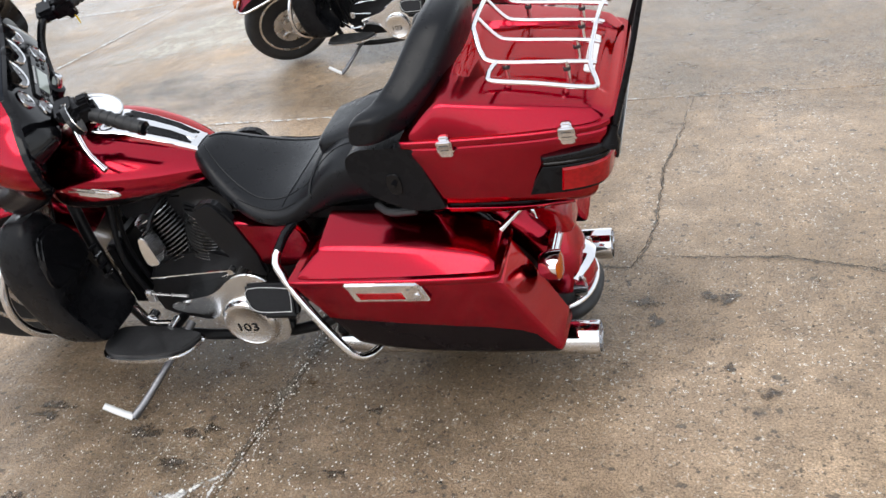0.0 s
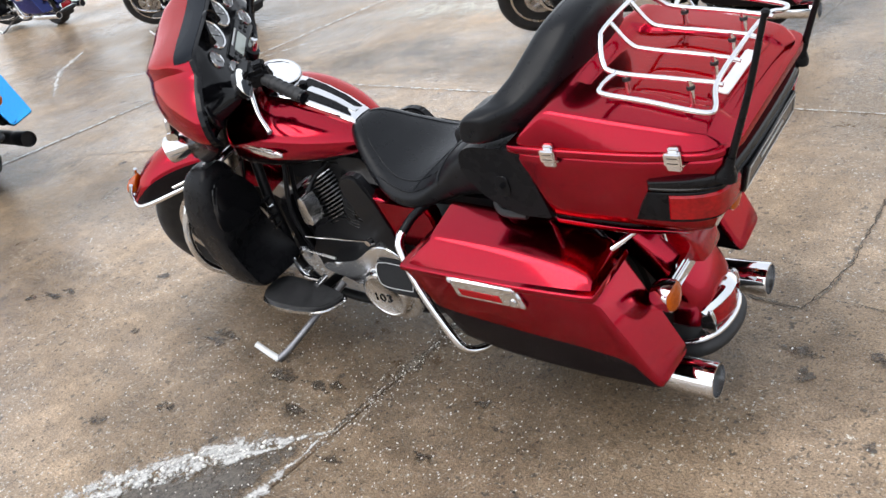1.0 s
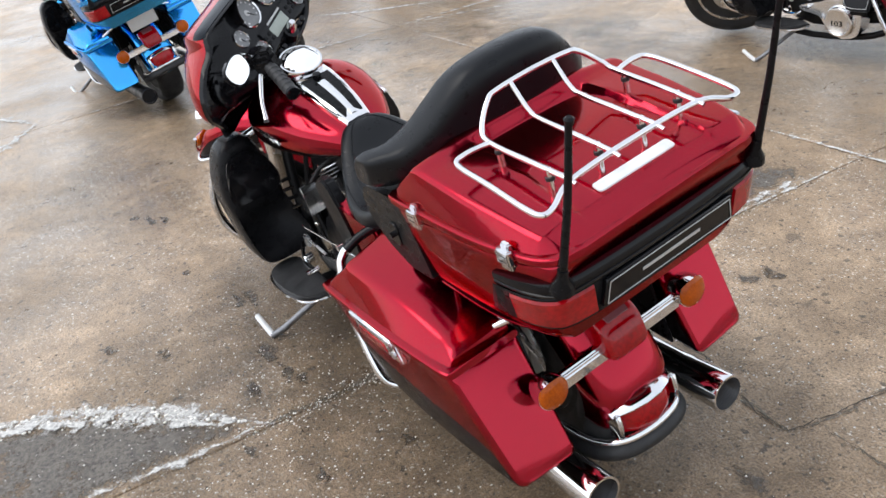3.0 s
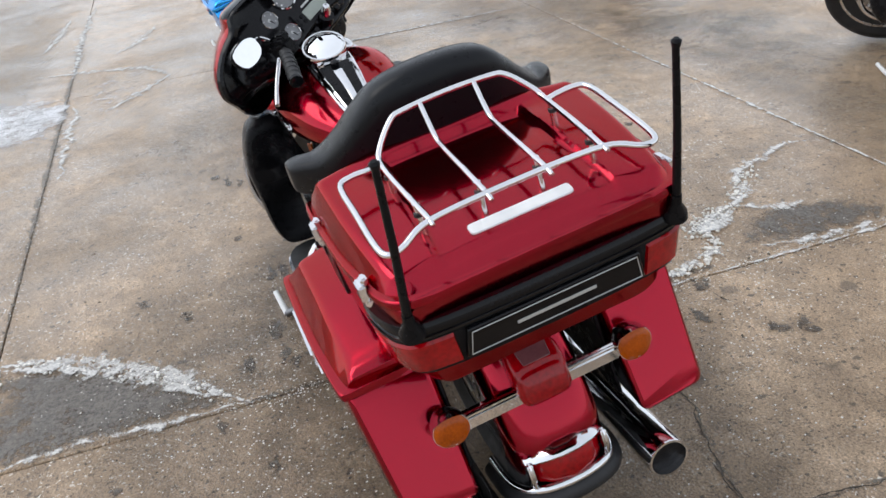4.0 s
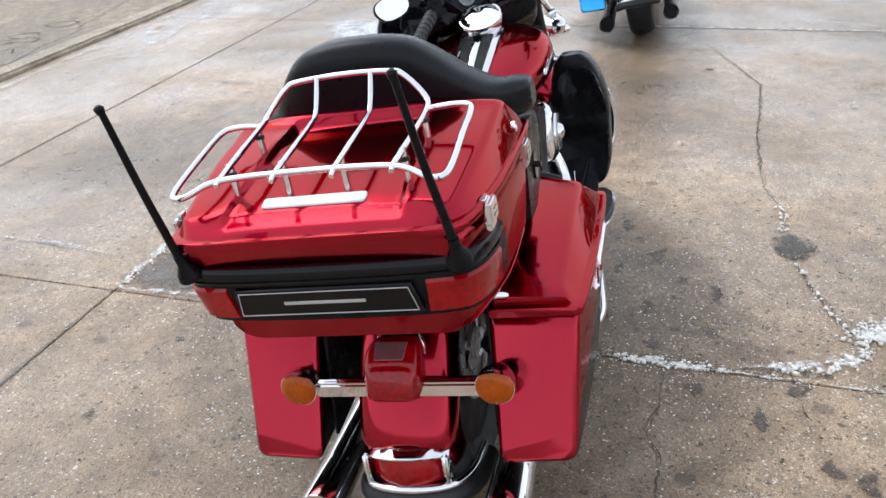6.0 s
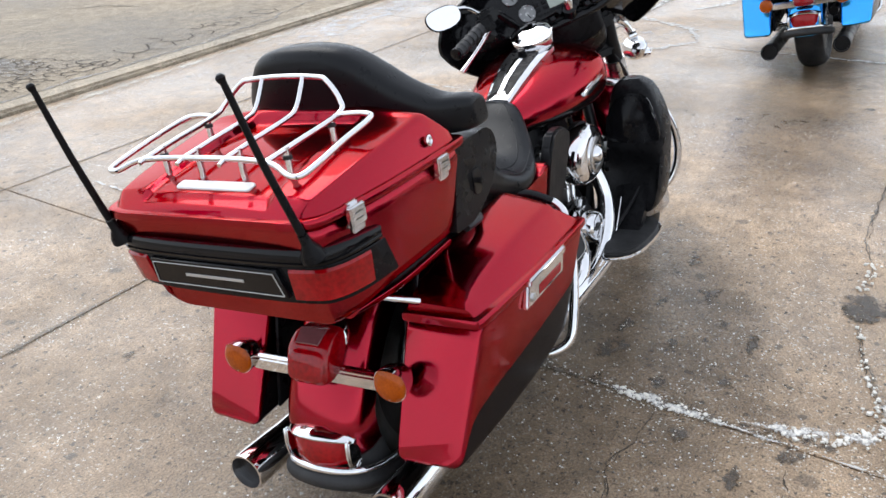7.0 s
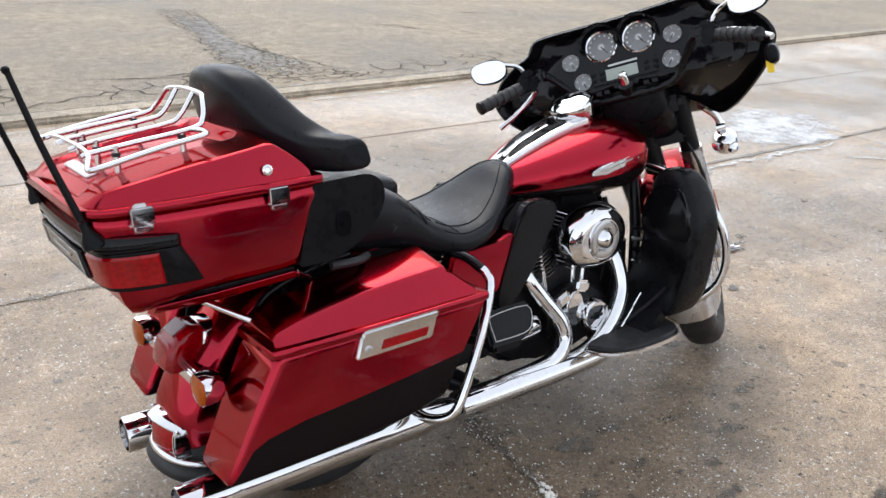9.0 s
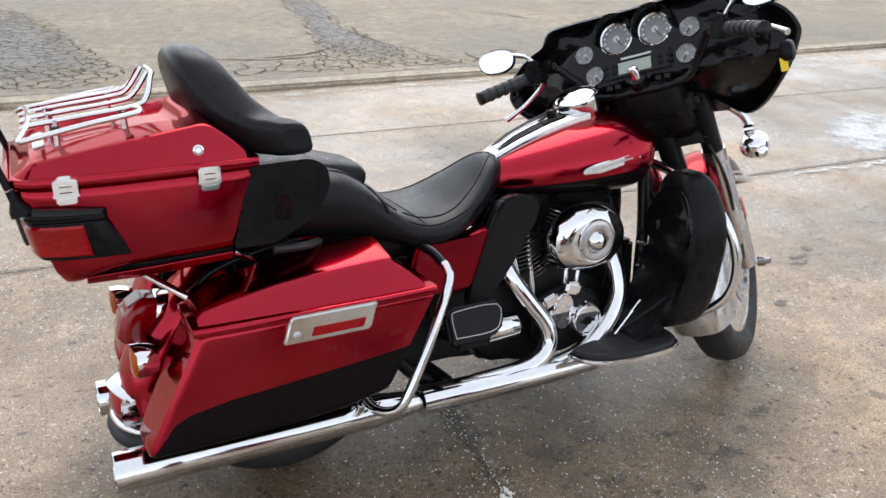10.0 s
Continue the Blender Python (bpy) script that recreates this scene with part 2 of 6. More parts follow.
CRACK = material("crack_dirt", (0.060, 0.049, 0.038), 0.8, 0, 0, 0, 60, 0.4, 0.1, 0.2)
GRIT = material("salt_grit", (0.74, 0.71, 0.65), 0.6, 0, 0, 0, 60, 0.2, 0.1)
TAR = film_material("tar_fill", (0.115, 0.098, 0.080), 0.42, 0.62, 0.95, 9, 0.92, 1.5, 0.75)
SALT = film_material("salt_crust", (0.58, 0.565, 0.535), 0.6, 0.76, 1.03, 19, 0.95, 1.9, 0.3)
SALT_SHEEN = film_material("salt_sheen", (0.66, 0.66, 0.665), 0.5, 0.62, 1.06, 6, 0.9, 1.4, 0.25)
WATER = film_material("standing_water", (0.10, 0.075, 0.048), 0.14, 0.62, 1.15, 2.5, 0.26, 1.6, 0.3)
# dark film for wet concrete plus the shade painted below the bikes
DAMPSHADE = film_material("damp_and_shade", (0.075, 0.050, 0.026), 0.20, 0.50, 1.10, 3.5, 0.46, 1.3, 0.45)
STAIN = film_material("oil_stain", (0.060, 0.044, 0.030), 0.26, 0.78, 1.16, 26, 0.8, 2.4)
GROUT = film_material("wet_dirt", (0.11, 0.088, 0.062), 0.35, 0.70, 1.05, 9, 0.8, 1.7)
PALE = film_material("dry_film", (0.62, 0.585, 0.50), 0.5, 0.75, 1.2, 5, 0.7, 1.5)

# ---- mesh helpers ----


def part(name, bm, mat, parent=None, label="", xf=None, smooth=40, flip=False):
    """Link a bmesh as one mesh object under a thing or a part. xf: a matrix for its vertices."""
    if xf is not None:
        bmesh.ops.transform(bm, matrix=xf, verts=bm.verts)
    bmesh.ops.recalc_face_normals(bm, faces=bm.faces)
    me = bpy.data.meshes.new(name)
    bm.to_mesh(me)
    bm.free()
    me.materials.append(mat)
    if smooth:
        me.shade_smooth()
        me.set_sharp_from_angle(angle=radians(smooth))
    ob = new(name, me)
    if parent:
        ob.parent = parent
    if label:
        ob["label"] = label
    return ob


def loft(rings, cap=True, close=True):
    """Skin a row of rings of points, each with the same count."""
    bm = bmesh.new()
    vs = [[bm.verts.new(p) for p in r] for r in rings]
    k = len(rings[0])
    for a, b in zip(vs, vs[1:]):
        for i in range(k if close else k - 1):
            j = (i + 1) % k
            bm.faces.new((a[i], a[j], b[j], b[i]))
    if cap and close:
        bm.faces.new(vs[0])
        bm.faces.new(vs[-1])
    return bm


def spline(points, steps=6):
    """Catmull-Rom through rows of numbers."""
    p = [np.array(q, float) for q in points]
    p = [2 * p[0] - p[1]] + p + [2 * p[-1] - p[-2]]
    out = []
    for a, b, c, d in zip(p, p[1:], p[2:], p[3:]):
        for i in range(steps):
            t = i / steps
            out.append(0.5 * (2 * b + (c - a) * t + (2 * a - 5 * b + 4 * c - d) * t * t + (3 * b - a - 3 * c + d) * t ** 3))
    return out + [p[-2]]


def ring(x, yc, zc, hw, hh, e=2.6, n=28, lean=0.0):
    """A rounded-box ring across x; lean pushes its top along x."""
    out = []
    for i in range(n):
        a = 2 * math.pi * (i + 0.5) / n
        c, s = math.cos(a), math.sin(a)
        y = hw * math.copysign(abs(c) ** (2 / e), c)
        z = hh * math.copysign(abs(s) ** (2 / e), s)
        out.append((x + lean * z, yc + y, zc + z))
    return out


def hull(stations, steps=4, n=28, rounded=0.0):
    """Loft of stations (x, yc, zbottom, ztop, half width, exponent, lean); rounded: how far both ends close in."""
    rows = spline(stations, steps)
    if rounded:
        first, last = [], []
        for f, g in ((0.55, 1.0), (0.82, 0.6), (0.95, 0.25)):
            for src, dst, s in ((rows[0], first, -1), (rows[-1], last, 1)):
                q = src.copy()
                sgn = math.copysign(1, rows[-1][0] - rows[0][0]) * s
                q[0] += sgn * rounded * g
                mid, half = (q[2] + q[3]) / 2, (q[3] - q[2]) / 2
                sh = rounded * 2.2 * (1 - f)
                q[2], q[3], q[4] = mid - max(half - sh, half * 0.4), mid + max(half - sh, half * 0.4), max(q[4] - sh, q[4] * 0.4)
                dst.append(q)
        rows = first + rows + last[::-1]
    return loft([ring(x, yc, (a + b) / 2, hw, (b - a) / 2, e, n, lean) for x, yc, a, b, hw, e, lean in rows])


def tube(points, r, n=10, steps=5, cap=True):
    """A round bar along a smooth line; r may be a list along the points."""
    rr = [r] * len(points) if not isinstance(r, (list, tuple)) else r
    rows = spline([(*p, q) for p, q in zip(points, rr)], steps) if len(points) > 2 else [np.array((*p, q), float) for p, q in zip(points, rr)]
    pts = [Vector(q[:3]) for q in rows]
    rings, up = [], None
    for i, p in enumerate(pts):
        d = (pts[min(i + 1, len(pts) - 1)] - pts[max(i - 1, 0)]).normalized()
        if up is None:
            up = d.orthogonal().normalized()
        up = (up - d * up.dot(d)).normalized()
        side = d.cross(up)
        rad = rows[i][3]
        rings.append([tuple(p + (up * math.cos(2 * math.pi * k / n) + side * math.sin(2 * math.pi * k / n)) * rad) for k in range(n)])
    return loft(rings, cap)


def lathe(profile, centre, axis=(0, 1, 0), n=32, squash=(1, 1)):
    """Turn (along, radius) about an axis through centre."""
    ax = Vector(axis).normalized()
    u = Vector((0, 0, 1)) if abs(ax.z) < 0.9 else Vector((1, 0, 0))
    u = (u - ax * u.dot(ax)).normalized()
    v = ax.cross(u)
    c = Vector(centre)
    return loft([[tuple(c + ax * a + (u * math.cos(2 * math.pi * k / n) * squash[0] + v * math.sin(2 * math.pi * k / n) * squash[1]) * r) for k in range(n)] for a, r in profile])


def slab(outline, thick, axis="y", at=0.0, bevel=0.006, seg=2):
    """A flat plate from an outline in the two other axes, with rounded edges; it runs from at to at + thick."""
    bm = bmesh.new()
    put = {"x": lambda a, b, t: (t, a, b), "y": lambda a, b, t: (a, t, b), "z": lambda a, b, t: (a, b, t)}[axis]
    lo = [bm.verts.new(put(a, b, at)) for a, b in outline]
    hi = [bm.verts.new(put(a, b, at + thick)) for a, b in outline]
    k = len(outline)
    bm.faces.new(lo)
    bm.faces.new(hi)
    for i in range(k):
        bm.faces.new((lo[i], lo[(i + 1) % k], hi[(i + 1) % k], hi[i]))
    if bevel:
        bmesh.ops.bevel(bm, geom=bm.edges[:], offset=bevel, segments=seg, affect="EDGES", clamp_overlap=True)
    return bm


def block(centre, size, bevel=0.006, seg=2):
    cx, cy, cz = centre
    sx, sy, sz = (s / 2 for s in size)
    return slab([(cx - sx, cy - sy), (cx + sx, cy - sy), (cx + sx, cy + sy), (cx - sx, cy + sy)], 2 * sz, "z", cz - sz, bevel, seg)


def join(*bms):
    out = bmesh.new()
    for b in bms:
        me = bpy.data.meshes.new("scrap")
        b.to_mesh(me)
        b.free()
        out.from_mesh(me)
        bpy.data.meshes.remove(me)
    return out


def halves(bm, co, no):
    """Cut a bmesh in two along a plane: the part above (along no), the part below."""
    other = bm.copy()
    bmesh.ops.bisect_plane(bm, geom=bm.verts[:] + bm.edges[:] + bm.faces[:], plane_co=co, plane_no=no, clear_inner=True)
    bmesh.ops.bisect_plane(other, geom=other.verts[:] + other.edges[:] + other.faces[:], plane_co=co, plane_no=no, clear_outer=True)
    return bm, other


def smoothed(outline, steps=4):
    """A closed outline with its corners rounded by a spline."""
    p = list(outline)
    q = p[-2:] + p + p[:2]
    rows = spline(q, steps)
    return [tuple(r) for r in rows[2 * steps: 2 * steps + len(p) * steps]]


def words(text, size, m, depth=0.001):
    cu = bpy.data.curves.new("lettering", "FONT")
    cu.body, cu.size, cu.align_x, cu.align_y, cu.extrude = text, size, "CENTER", "CENTER", depth
    ob = bpy.data.objects.new("lettering", cu)
    scene.collection.objects.link(ob)
    me = bpy.data.meshes.new_from_object(ob.evaluated_get(bpy.context.evaluated_depsgraph_get()))
    bpy.data.objects.remove(ob)
    bm = bmesh.new()
    bm.from_mesh(me)
    bmesh.ops.transform(bm, matrix=m, verts=bm.verts)
    return bm

from mathutils.bvhtree import BVHTree

# ---- motorcycle ----
# Bike axes: x ahead, y to its left, z up, origin on the ground near the rear wheel.
STEER = Matrix.Translation((1.114, 0, 1.09)) @ Matrix.Rotation(radians(37), 4, Vector((-math.sin(radians(26)), 0, math.cos(radians(26))))) @ Matrix.Translation((-1.114, 0, -1.09))
SIDES = ((1, "left"), (-1, "right"))


def fillet(poly, r, k=4):
    """Round the corners of a closed outline; r one radius or one for each corner."""
    out, n = [], len(poly)
    for i in range(n):
        a, b, c = (np.array(poly[(i + d) % n], float) for d in (-1, 0, 1))
        u, v = a - b, c - b
        lu, lv = np.linalg.norm(u), np.linalg.norm(v)
        q = min(r[i] if isinstance(r, (list, tuple)) else r, lu * 0.45, lv * 0.45)
        p0, p1 = b + u / lu * q, b + v / lv * q
        for j in range(k + 1):
            t = j / k
            out.append(tuple((1 - t) ** 2 * p0 + 2 * t * (1 - t) * b + t * t * p1))
    return out


def cased(stations, r, steps=3, k=4):
    """Loft of filleted sections: rows of x followed by flat (y, z) pairs, and a last number: lean along x per z."""
    rows = spline(stations, steps)
    rings = []
    for q in rows:
        pts = [(q[1 + 2 * i], q[2 + 2 * i]) for i in range((len(q) - 2) // 2)]
        zm = sum(p[1] for p in pts) / len(pts)
        rings.append([(q[0] + q[-1] * (z - zm), y, z) for y, z in fillet(pts, r, k)])
    return loft(rings)


def mir(points, s):
    return [(p[0], p[1] * s, *p[2:]) for p in points]


def wheel(bike, name, cx, cz, r, w, spokes, xf):
    tyre_prof = [(-w * 0.36, r * 0.70), (-w * 0.48, r * 0.80), (-w * 0.47, r * 0.90), (-w * 0.36, r * 0.965), (-w * 0.18, r * 0.993), (0, r), (w * 0.18, r * 0.993), (w * 0.36, r * 0.965), (w * 0.47, r * 0.90), (w * 0.48, r * 0.80), (w * 0.36, r * 0.70)]
    hub = part(name, lathe([(-0.06, 0.015), (-0.06, 0.045), (-0.03, 0.05), (0.03, 0.05), (0.06, 0.045), (0.06, 0.015)], (cx, 0, cz), n=24), ALLOY, bike, "polished wheel hub", xf)
    part("tyre", lathe(tyre_prof, (cx, 0, cz), n=64), RUBBER, hub, "black road tyre with wet tread", xf)
    part("rim", lathe([(-w * 0.37, r * 0.71), (-w * 0.38, r * 0.66), (-w * 0.2, r * 0.62), (w * 0.2, r * 0.62), (w * 0.38, r * 0.66), (w * 0.37, r * 0.71), (0, r * 0.66)], (cx, 0, cz), n=64), ALLOY if name == "front_wheel" else ENGINE, hub, "wheel rim", xf)
    for k in range(spokes):
        a = 2 * math.pi * k / spokes
        d = Vector((math.cos(a), 0, math.sin(a)))
        c = Vector((cx, 0, cz))
        bm = tube([c + d * 0.04, c + d * r * 0.35, c + d * r * 0.645], [0.017, 0.011, 0.014], 8, 2)
        part("spoke", bm, ALLOY if k % 2 == 0 and name == "front_wheel" else ENGINE, hub, "", xf)
    for s, _ in SIDES:
        part("brake_disc", join(lathe([(s * 0.066, r * 0.29), (s * 0.066, r * 0.40), (s * 0.071, r * 0.40), (s * 0.071, r * 0.29), (s * 0.066, r * 0.29)], (cx, 0, cz), n=40),
             lathe([(s * 0.064, 0.03), (s * 0.064, r * 0.20), (s * 0.069, r * 0.20), (s * 0.069, 0.03)], (cx, 0, cz), n=12), *[tube([(cx + r * 0.18 * math.cos(a), s * 0.068, cz + r * 0.18 * math.sin(a)), (cx + r * 0.31 * math.cos(a + 0.35), s * 0.068, cz + r * 0.31 * math.sin(a + 0.35))], 0.006, 6, 1) for a in (0.3, 1.55, 2.8, 4.05, 5.3)]), STEEL, hub, "steel brake disc", xf)
    return hub


def fender(cx, cz, r0, r1, hw, a0, a1, e=3.0, n=40):
    """A mudguard: a rounded strip bent round a wheel, open below, with thickness."""
    rings = []
    for i in range(n + 1):
        t = i / n
        a = radians(a0 + (a1 - a0) * t)
        row = []
        prof = []
        m = 12
        for k in range(m + 1):
            u = math.pi * k / m
            c, s = math.cos(u), math.sin(u)
            y = hw * math.copysign(abs(c) ** (2 / e), c)
            rr = r0 + (r1 - r0) * abs(s) ** (2 / e)
            prof.append((y, rr))
        prof += [(y * 0.965, rr - 0.004) for y, rr in prof[::-1]]
        for y, rr in prof:
            row.append((cx + rr * math.cos(a), y, cz + rr * math.sin(a)))
        rings.append(row)
    return loft(rings)


def saddlebag(bike, s, coat, dark):
    def flip(bm):
        bmesh.ops.scale(bm, vec=(1, s, 1), verts=bm.verts)
        return bm
    # section: inner top, outer top, outer bottom, inner bottom
    body = flip(cased([
        (0.254, 0.205, 0.560, 0.372, 0.560, 0.352, 0.330, 0.205, 0.325, 0.50),
        (0.242, 0.198, 0.560, 0.379, 0.560, 0.360, 0.322, 0.200, 0.315, 0.50),
        (0.10, 0.196, 0.560, 0.381, 0.560, 0.362, 0.300, 0.198, 0.293, 0.34),
        (-0.10, 0.194, 0.558, 0.379, 0.558, 0.358, 0.288, 0.196, 0.281, 0.26),
        (-0.230, 0.190, 0.555, 0.370, 0.555, 0.350, 0.282, 0.194, 0.275, 0.43),
        (-0.265, 0.188, 0.553, 0.366, 0.553, 0.346, 0.282, 0.192, 0.275, 0.475),
        (-0.279, 0.198, 0.540, 0.356, 0.540, 0.336, 0.292, 0.200, 0.285, 0.475)], 0.022, 4, 5))
    up, low = halves(body, (0, 0, 0.408), (-0.10, 0, 1))
    back, low = halves(low, (-0.17, 0, 0.390), (-0.22, 0, 1))      # the dark panel sweeps down to the rear corner
    tail, low = halves(low, (-0.25, 0, 0.371), (-0.50, 0, 1))
    heel, low = halves(low, (-0.305, 0, 0.322), (-1.35, 0, 1))
    bag = part("saddlebag", join(up, back, tail, heel), coat, bike, "hard saddlebag, glossy upper body")
    part("inner_wall", slab([(0.20, 0.335), (-0.27, 0.29), (-0.20, 0.54), (0.25, 0.54)], -0.010 * s, "y", 0.186 * s, 0.003, 1), PLASTIC, bag, "black inner wall")
    part("lower_panel", low, dark, bag, "black two-tone lower side")
    lid = flip(cased([
        (0.292, 0.210, 0.572, 0.372, 0.572, 0.374, 0.562, 0.208, 0.562, 0),
        (0.282, 0.206, 0.588, 0.370, 0.588, 0.379, 0.562, 0.202, 0.562, 0),
        (0.226, 0.204, 0.658, 0.342, 0.632, 0.381, 0.562, 0.200, 0.562, 0),
        (0.204, 0.204, 0.668, 0.338, 0.640, 0.381, 0.562, 0.200, 0.562, 0),
        (0.02, 0.202, 0.654, 0.334, 0.627, 0.381, 0.560, 0.198, 0.560, 0),
        (-0.14, 0.198, 0.624, 0.330, 0.602, 0.376, 0.556, 0.195, 0.556, 0),
        (-0.181, 0.198, 0.610, 0.336, 0.594, 0.371, 0.555, 0.194, 0.555, 0),
        (-0.201, 0.200, 0.602, 0.340, 0.589, 0.366, 0.555, 0.196, 0.555, 0),
        (-0.213, 0.204, 0.586, 0.346, 0.580, 0.360, 0.555, 0.199, 0.555, 0)], [0.03, 0.014, 0.006, 0.006], 4, 5))
    part("bag_lid", lid, coat, bag, "angular painted lid")
    rim = flip(cased([
        (0.308, 0.202, 0.572, 0.376, 0.572, 0.376, 0.552, 0.202, 0.552, 0),
        (0.290, 0.196, 0.572, 0.389, 0.572, 0.389, 0.552, 0.196, 0.552, 0),
        (0.0, 0.193, 0.570, 0.390, 0.570, 0.390, 0.550, 0.193, 0.550, 0),
        (-0.203, 0.189, 0.566, 0.379, 0.566, 0.379, 0.546, 0.189, 0.546, 0),
        (-0.227, 0.195, 0.565, 0.366, 0.565, 0.366, 0.546, 0.195, 0.546, 0)], 0.007, 4, 3))
    part("lid_flange", rim, coat, bag)
    # latch bar: a bright frame round a painted inset
    frame_bm = slab([(-0.050, 0.500), (0.150, 0.502), (0.168, 0.565), (-0.030, 0.562)], 0.016, "y", 0.374, 0.005, 2)
    bmesh.ops.scale(frame_bm, vec=(1, s, 1), verts=frame_bm.verts)
    part("latch_handle", frame_bm, CHROME, bag, "chrome saddlebag latch")
    ins = slab([(0.012, 0.511), (0.132, 0.512), (0.139, 0.533), (0.019, 0.532)], 0.004, "y", 0.388, 0.0015, 1)
    bmesh.ops.scale(ins, vec=(1, s, 1), verts=ins.verts)
    bar = slab([(-0.036, 0.545), (0.161, 0.547), (0.168, 0.566), (-0.031, 0.564)], 0.022, "y", 0.374, 0.005, 2)
    bmesh.ops.scale(bar, vec=(1, s, 1), verts=bar.verts)
    part("latch_bar", bar, CHROME, bag)
    part("reflector", ins, REDLENS, bag, "red reflector strip in the latch")
    part("latch_lock", lathe([(0, 0.009), (0.004, 0.009), (0.005, 0.006)], (-0.018, s * 0.3895, 0.519), (0, s, 0), 16), STEEL, bag)
    return bag


def trunk(bike, coat, dark):
    """The top case with its lid, latches, lamps and rack."""
    def box_section(x, wt, wb, zt, zb, lean):
        return (x, wt, zt, -wt, zt, -wb, zb, wb, zb, lean)
    body = cased([box_section(-0.076, 0.262, 0.252, 0.876, 0.702, 0.27), box_section(-0.090, 0.284, 0.274, 0.876, 0.690, 0.27), box_section(-0.30, 0.282, 0.268, 0.872, 0.682, 0.12), box_section(-0.41, 0.268, 0.245, 0.868, 0.662, -0.05), box_section(-0.464, 0.256, 0.222, 0.866, 0.648, -0.20), box_section(-0.486, 0.238, 0.205, 0.864, 0.644, -0.20)], 0.035, 4, 6)
    for v in body.verts:      # the back is cut away under the lamps
        v.co.x += 0.40 * max(0.0, 0.722 - v.co.z) * min(1.0, max(0.0, (-0.30 - v.co.x) / 0.12))
    box = part("luggage_trunk", body, coat, bike, "hard top case, glossy lower box")
    part("floor_seam", cased([box_section(-0.112, 0.262, 0.252, 0.694, 0.676, 0), box_section(-0.28, 0.260, 0.246, 0.688, 0.668, 0), box_section(-0.390, 0.230, 0.210, 0.678, 0.658, 0)], 0.008, 4, 3), PLASTIC, box, "black seam under the trunk")
    part("trunk_floor", cased([box_section(-0.11, 0.266, 0.258, 0.6855, 0.666, 0), box_section(-0.28, 0.264, 0.250, 0.6775, 0.655, 0), box_section(-0.400, 0.232, 0.208, 0.664, 0.642, 0)], 0.006, 4, 3), coat, box, "painted lip of the trunk floor")

    def lid_section(x, ws, wr, zs, zr, zc):
        return (x, wr * 0.45, zc, -wr * 0.45, zc, -wr, zr, -ws, zs, ws, zs, wr, zr, 0)
    lid = cased([lid_section(-0.058, 0.262, 0.255, 0.880, 0.892, 0.894), lid_section(-0.070, 0.284, 0.274, 0.880, 0.908, 0.912), lid_section(-0.124, 0.287, 0.266, 0.880, 0.950, 0.968), lid_section(-0.148, 0.287, 0.263, 0.880, 0.959, 0.978), lid_section(-0.185, 0.286, 0.262, 0.879, 0.955, 0.960), lid_section(-0.30, 0.283, 0.258, 0.877, 0.937, 0.948), lid_section(-0.42, 0.270, 0.246, 0.873, 0.916, 0.924), lid_section(-0.462, 0.262, 0.238, 0.871, 0.907, 0.914), lid_section(-0.474, 0.257, 0.233, 0.871, 0.903, 0.909), lid_section(-0.496, 0.240, 0.216, 0.870, 0.887, 0.891), lid_section(-0.508, 0.216, 0.195, 0.870, 0.878, 0.880), lid_section(-0.513, 0.19, 0.175, 0.870, 0.874, 0.876)], [0.05, 0.05, 0.012, 0.004, 0.004, 0.012], 4, 5)
    # the middle panel is sunk, deep behind the backrest and shallow towards the rear
    for y in (0.165, 0.158, 0.152, 0.145, 0.138, 0.131, 0.124, 0.117, 0.110, 0.05, 0.0):
        for q in {y, -y}:
            bmesh.ops.bisect_plane(lid, geom=lid.verts[:] + lid.edges[:] + lid.faces[:], plane_co=(0, q, 0), plane_no=(0, 1, 0))
    for x in (-0.158, -0.164, -0.170, -0.176, -0.182, -0.192, -0.21, -0.24, -0.27, -0.33, -0.36, -0.39, -0.44, -0.492):
        bmesh.ops.bisect_plane(lid, geom=lid.verts[:] + lid.edges[:] + lid.faces[:], plane_co=(x, 0, 0), plane_no=(1, 0, 0))

    def ease(u):
        u = min(1.0, max(0.0, u))
        return u * u * (3 - 2 * u)
    for v in lid.verts:
        x, y = v.co.x, abs(v.co.y)
        if v.co.z > 0.872 and -0.505 < x < -0.15:
            half = 0.130 + 0.06 * min(0.30, max(0.0, -0.165 - x))
            deep = 0.009 * (1 - min(1.0, max(0.0, (-0.185 - x) / 0.25))) + 0.005 * (1 - ease((-0.478 - x) / 0.02))
            v.co.z -= deep * ease((-0.160 - x) / 0.018) * (1 - ease((y - half) / 0.012))
            v.co.z += 0.0025 * ease((-0.18 - x) / 0.05) * (1 - ease((-0.46 - x) / 0.03)) * ease((y - half) / 0.012) * (1 - ease((y - half - 0.014) / 0.05))
    part("trunk_lid", lid, coat, box, "peaked painted lid")
    rim = cased([box_section(-0.048, 0.270, 0.270, 0.888, 0.868, 0), box_section(-0.066, 0.293, 0.293, 0.888, 0.868, 0), box_section(-0.30, 0.291, 0.291, 0.884, 0.864, 0), box_section(-0.42, 0.277, 0.277, 0.881, 0.863, 0), box_section(-0.470, 0.267, 0.267, 0.880, 0.863, 0), box_section(-0.498, 0.252, 0.252, 0.880, 0.863, 0), box_section(-0.513, 0.230, 0.230, 0.880, 0.863, 0), box_section(-0.521, 0.195, 0.195, 0.880, 0.863, 0)], 0.007, 4, 4)
    part("lid_flange", rim, coat, box)
    # pale reflector behind the rack
    strip = slab(fillet([(-0.092, -0.0125), (0.092, -0.0125), (0.092, 0.0125), (-0.092, 0.0125)], 0.008, 3), 0.005, "z", 0, 0.0015, 1)
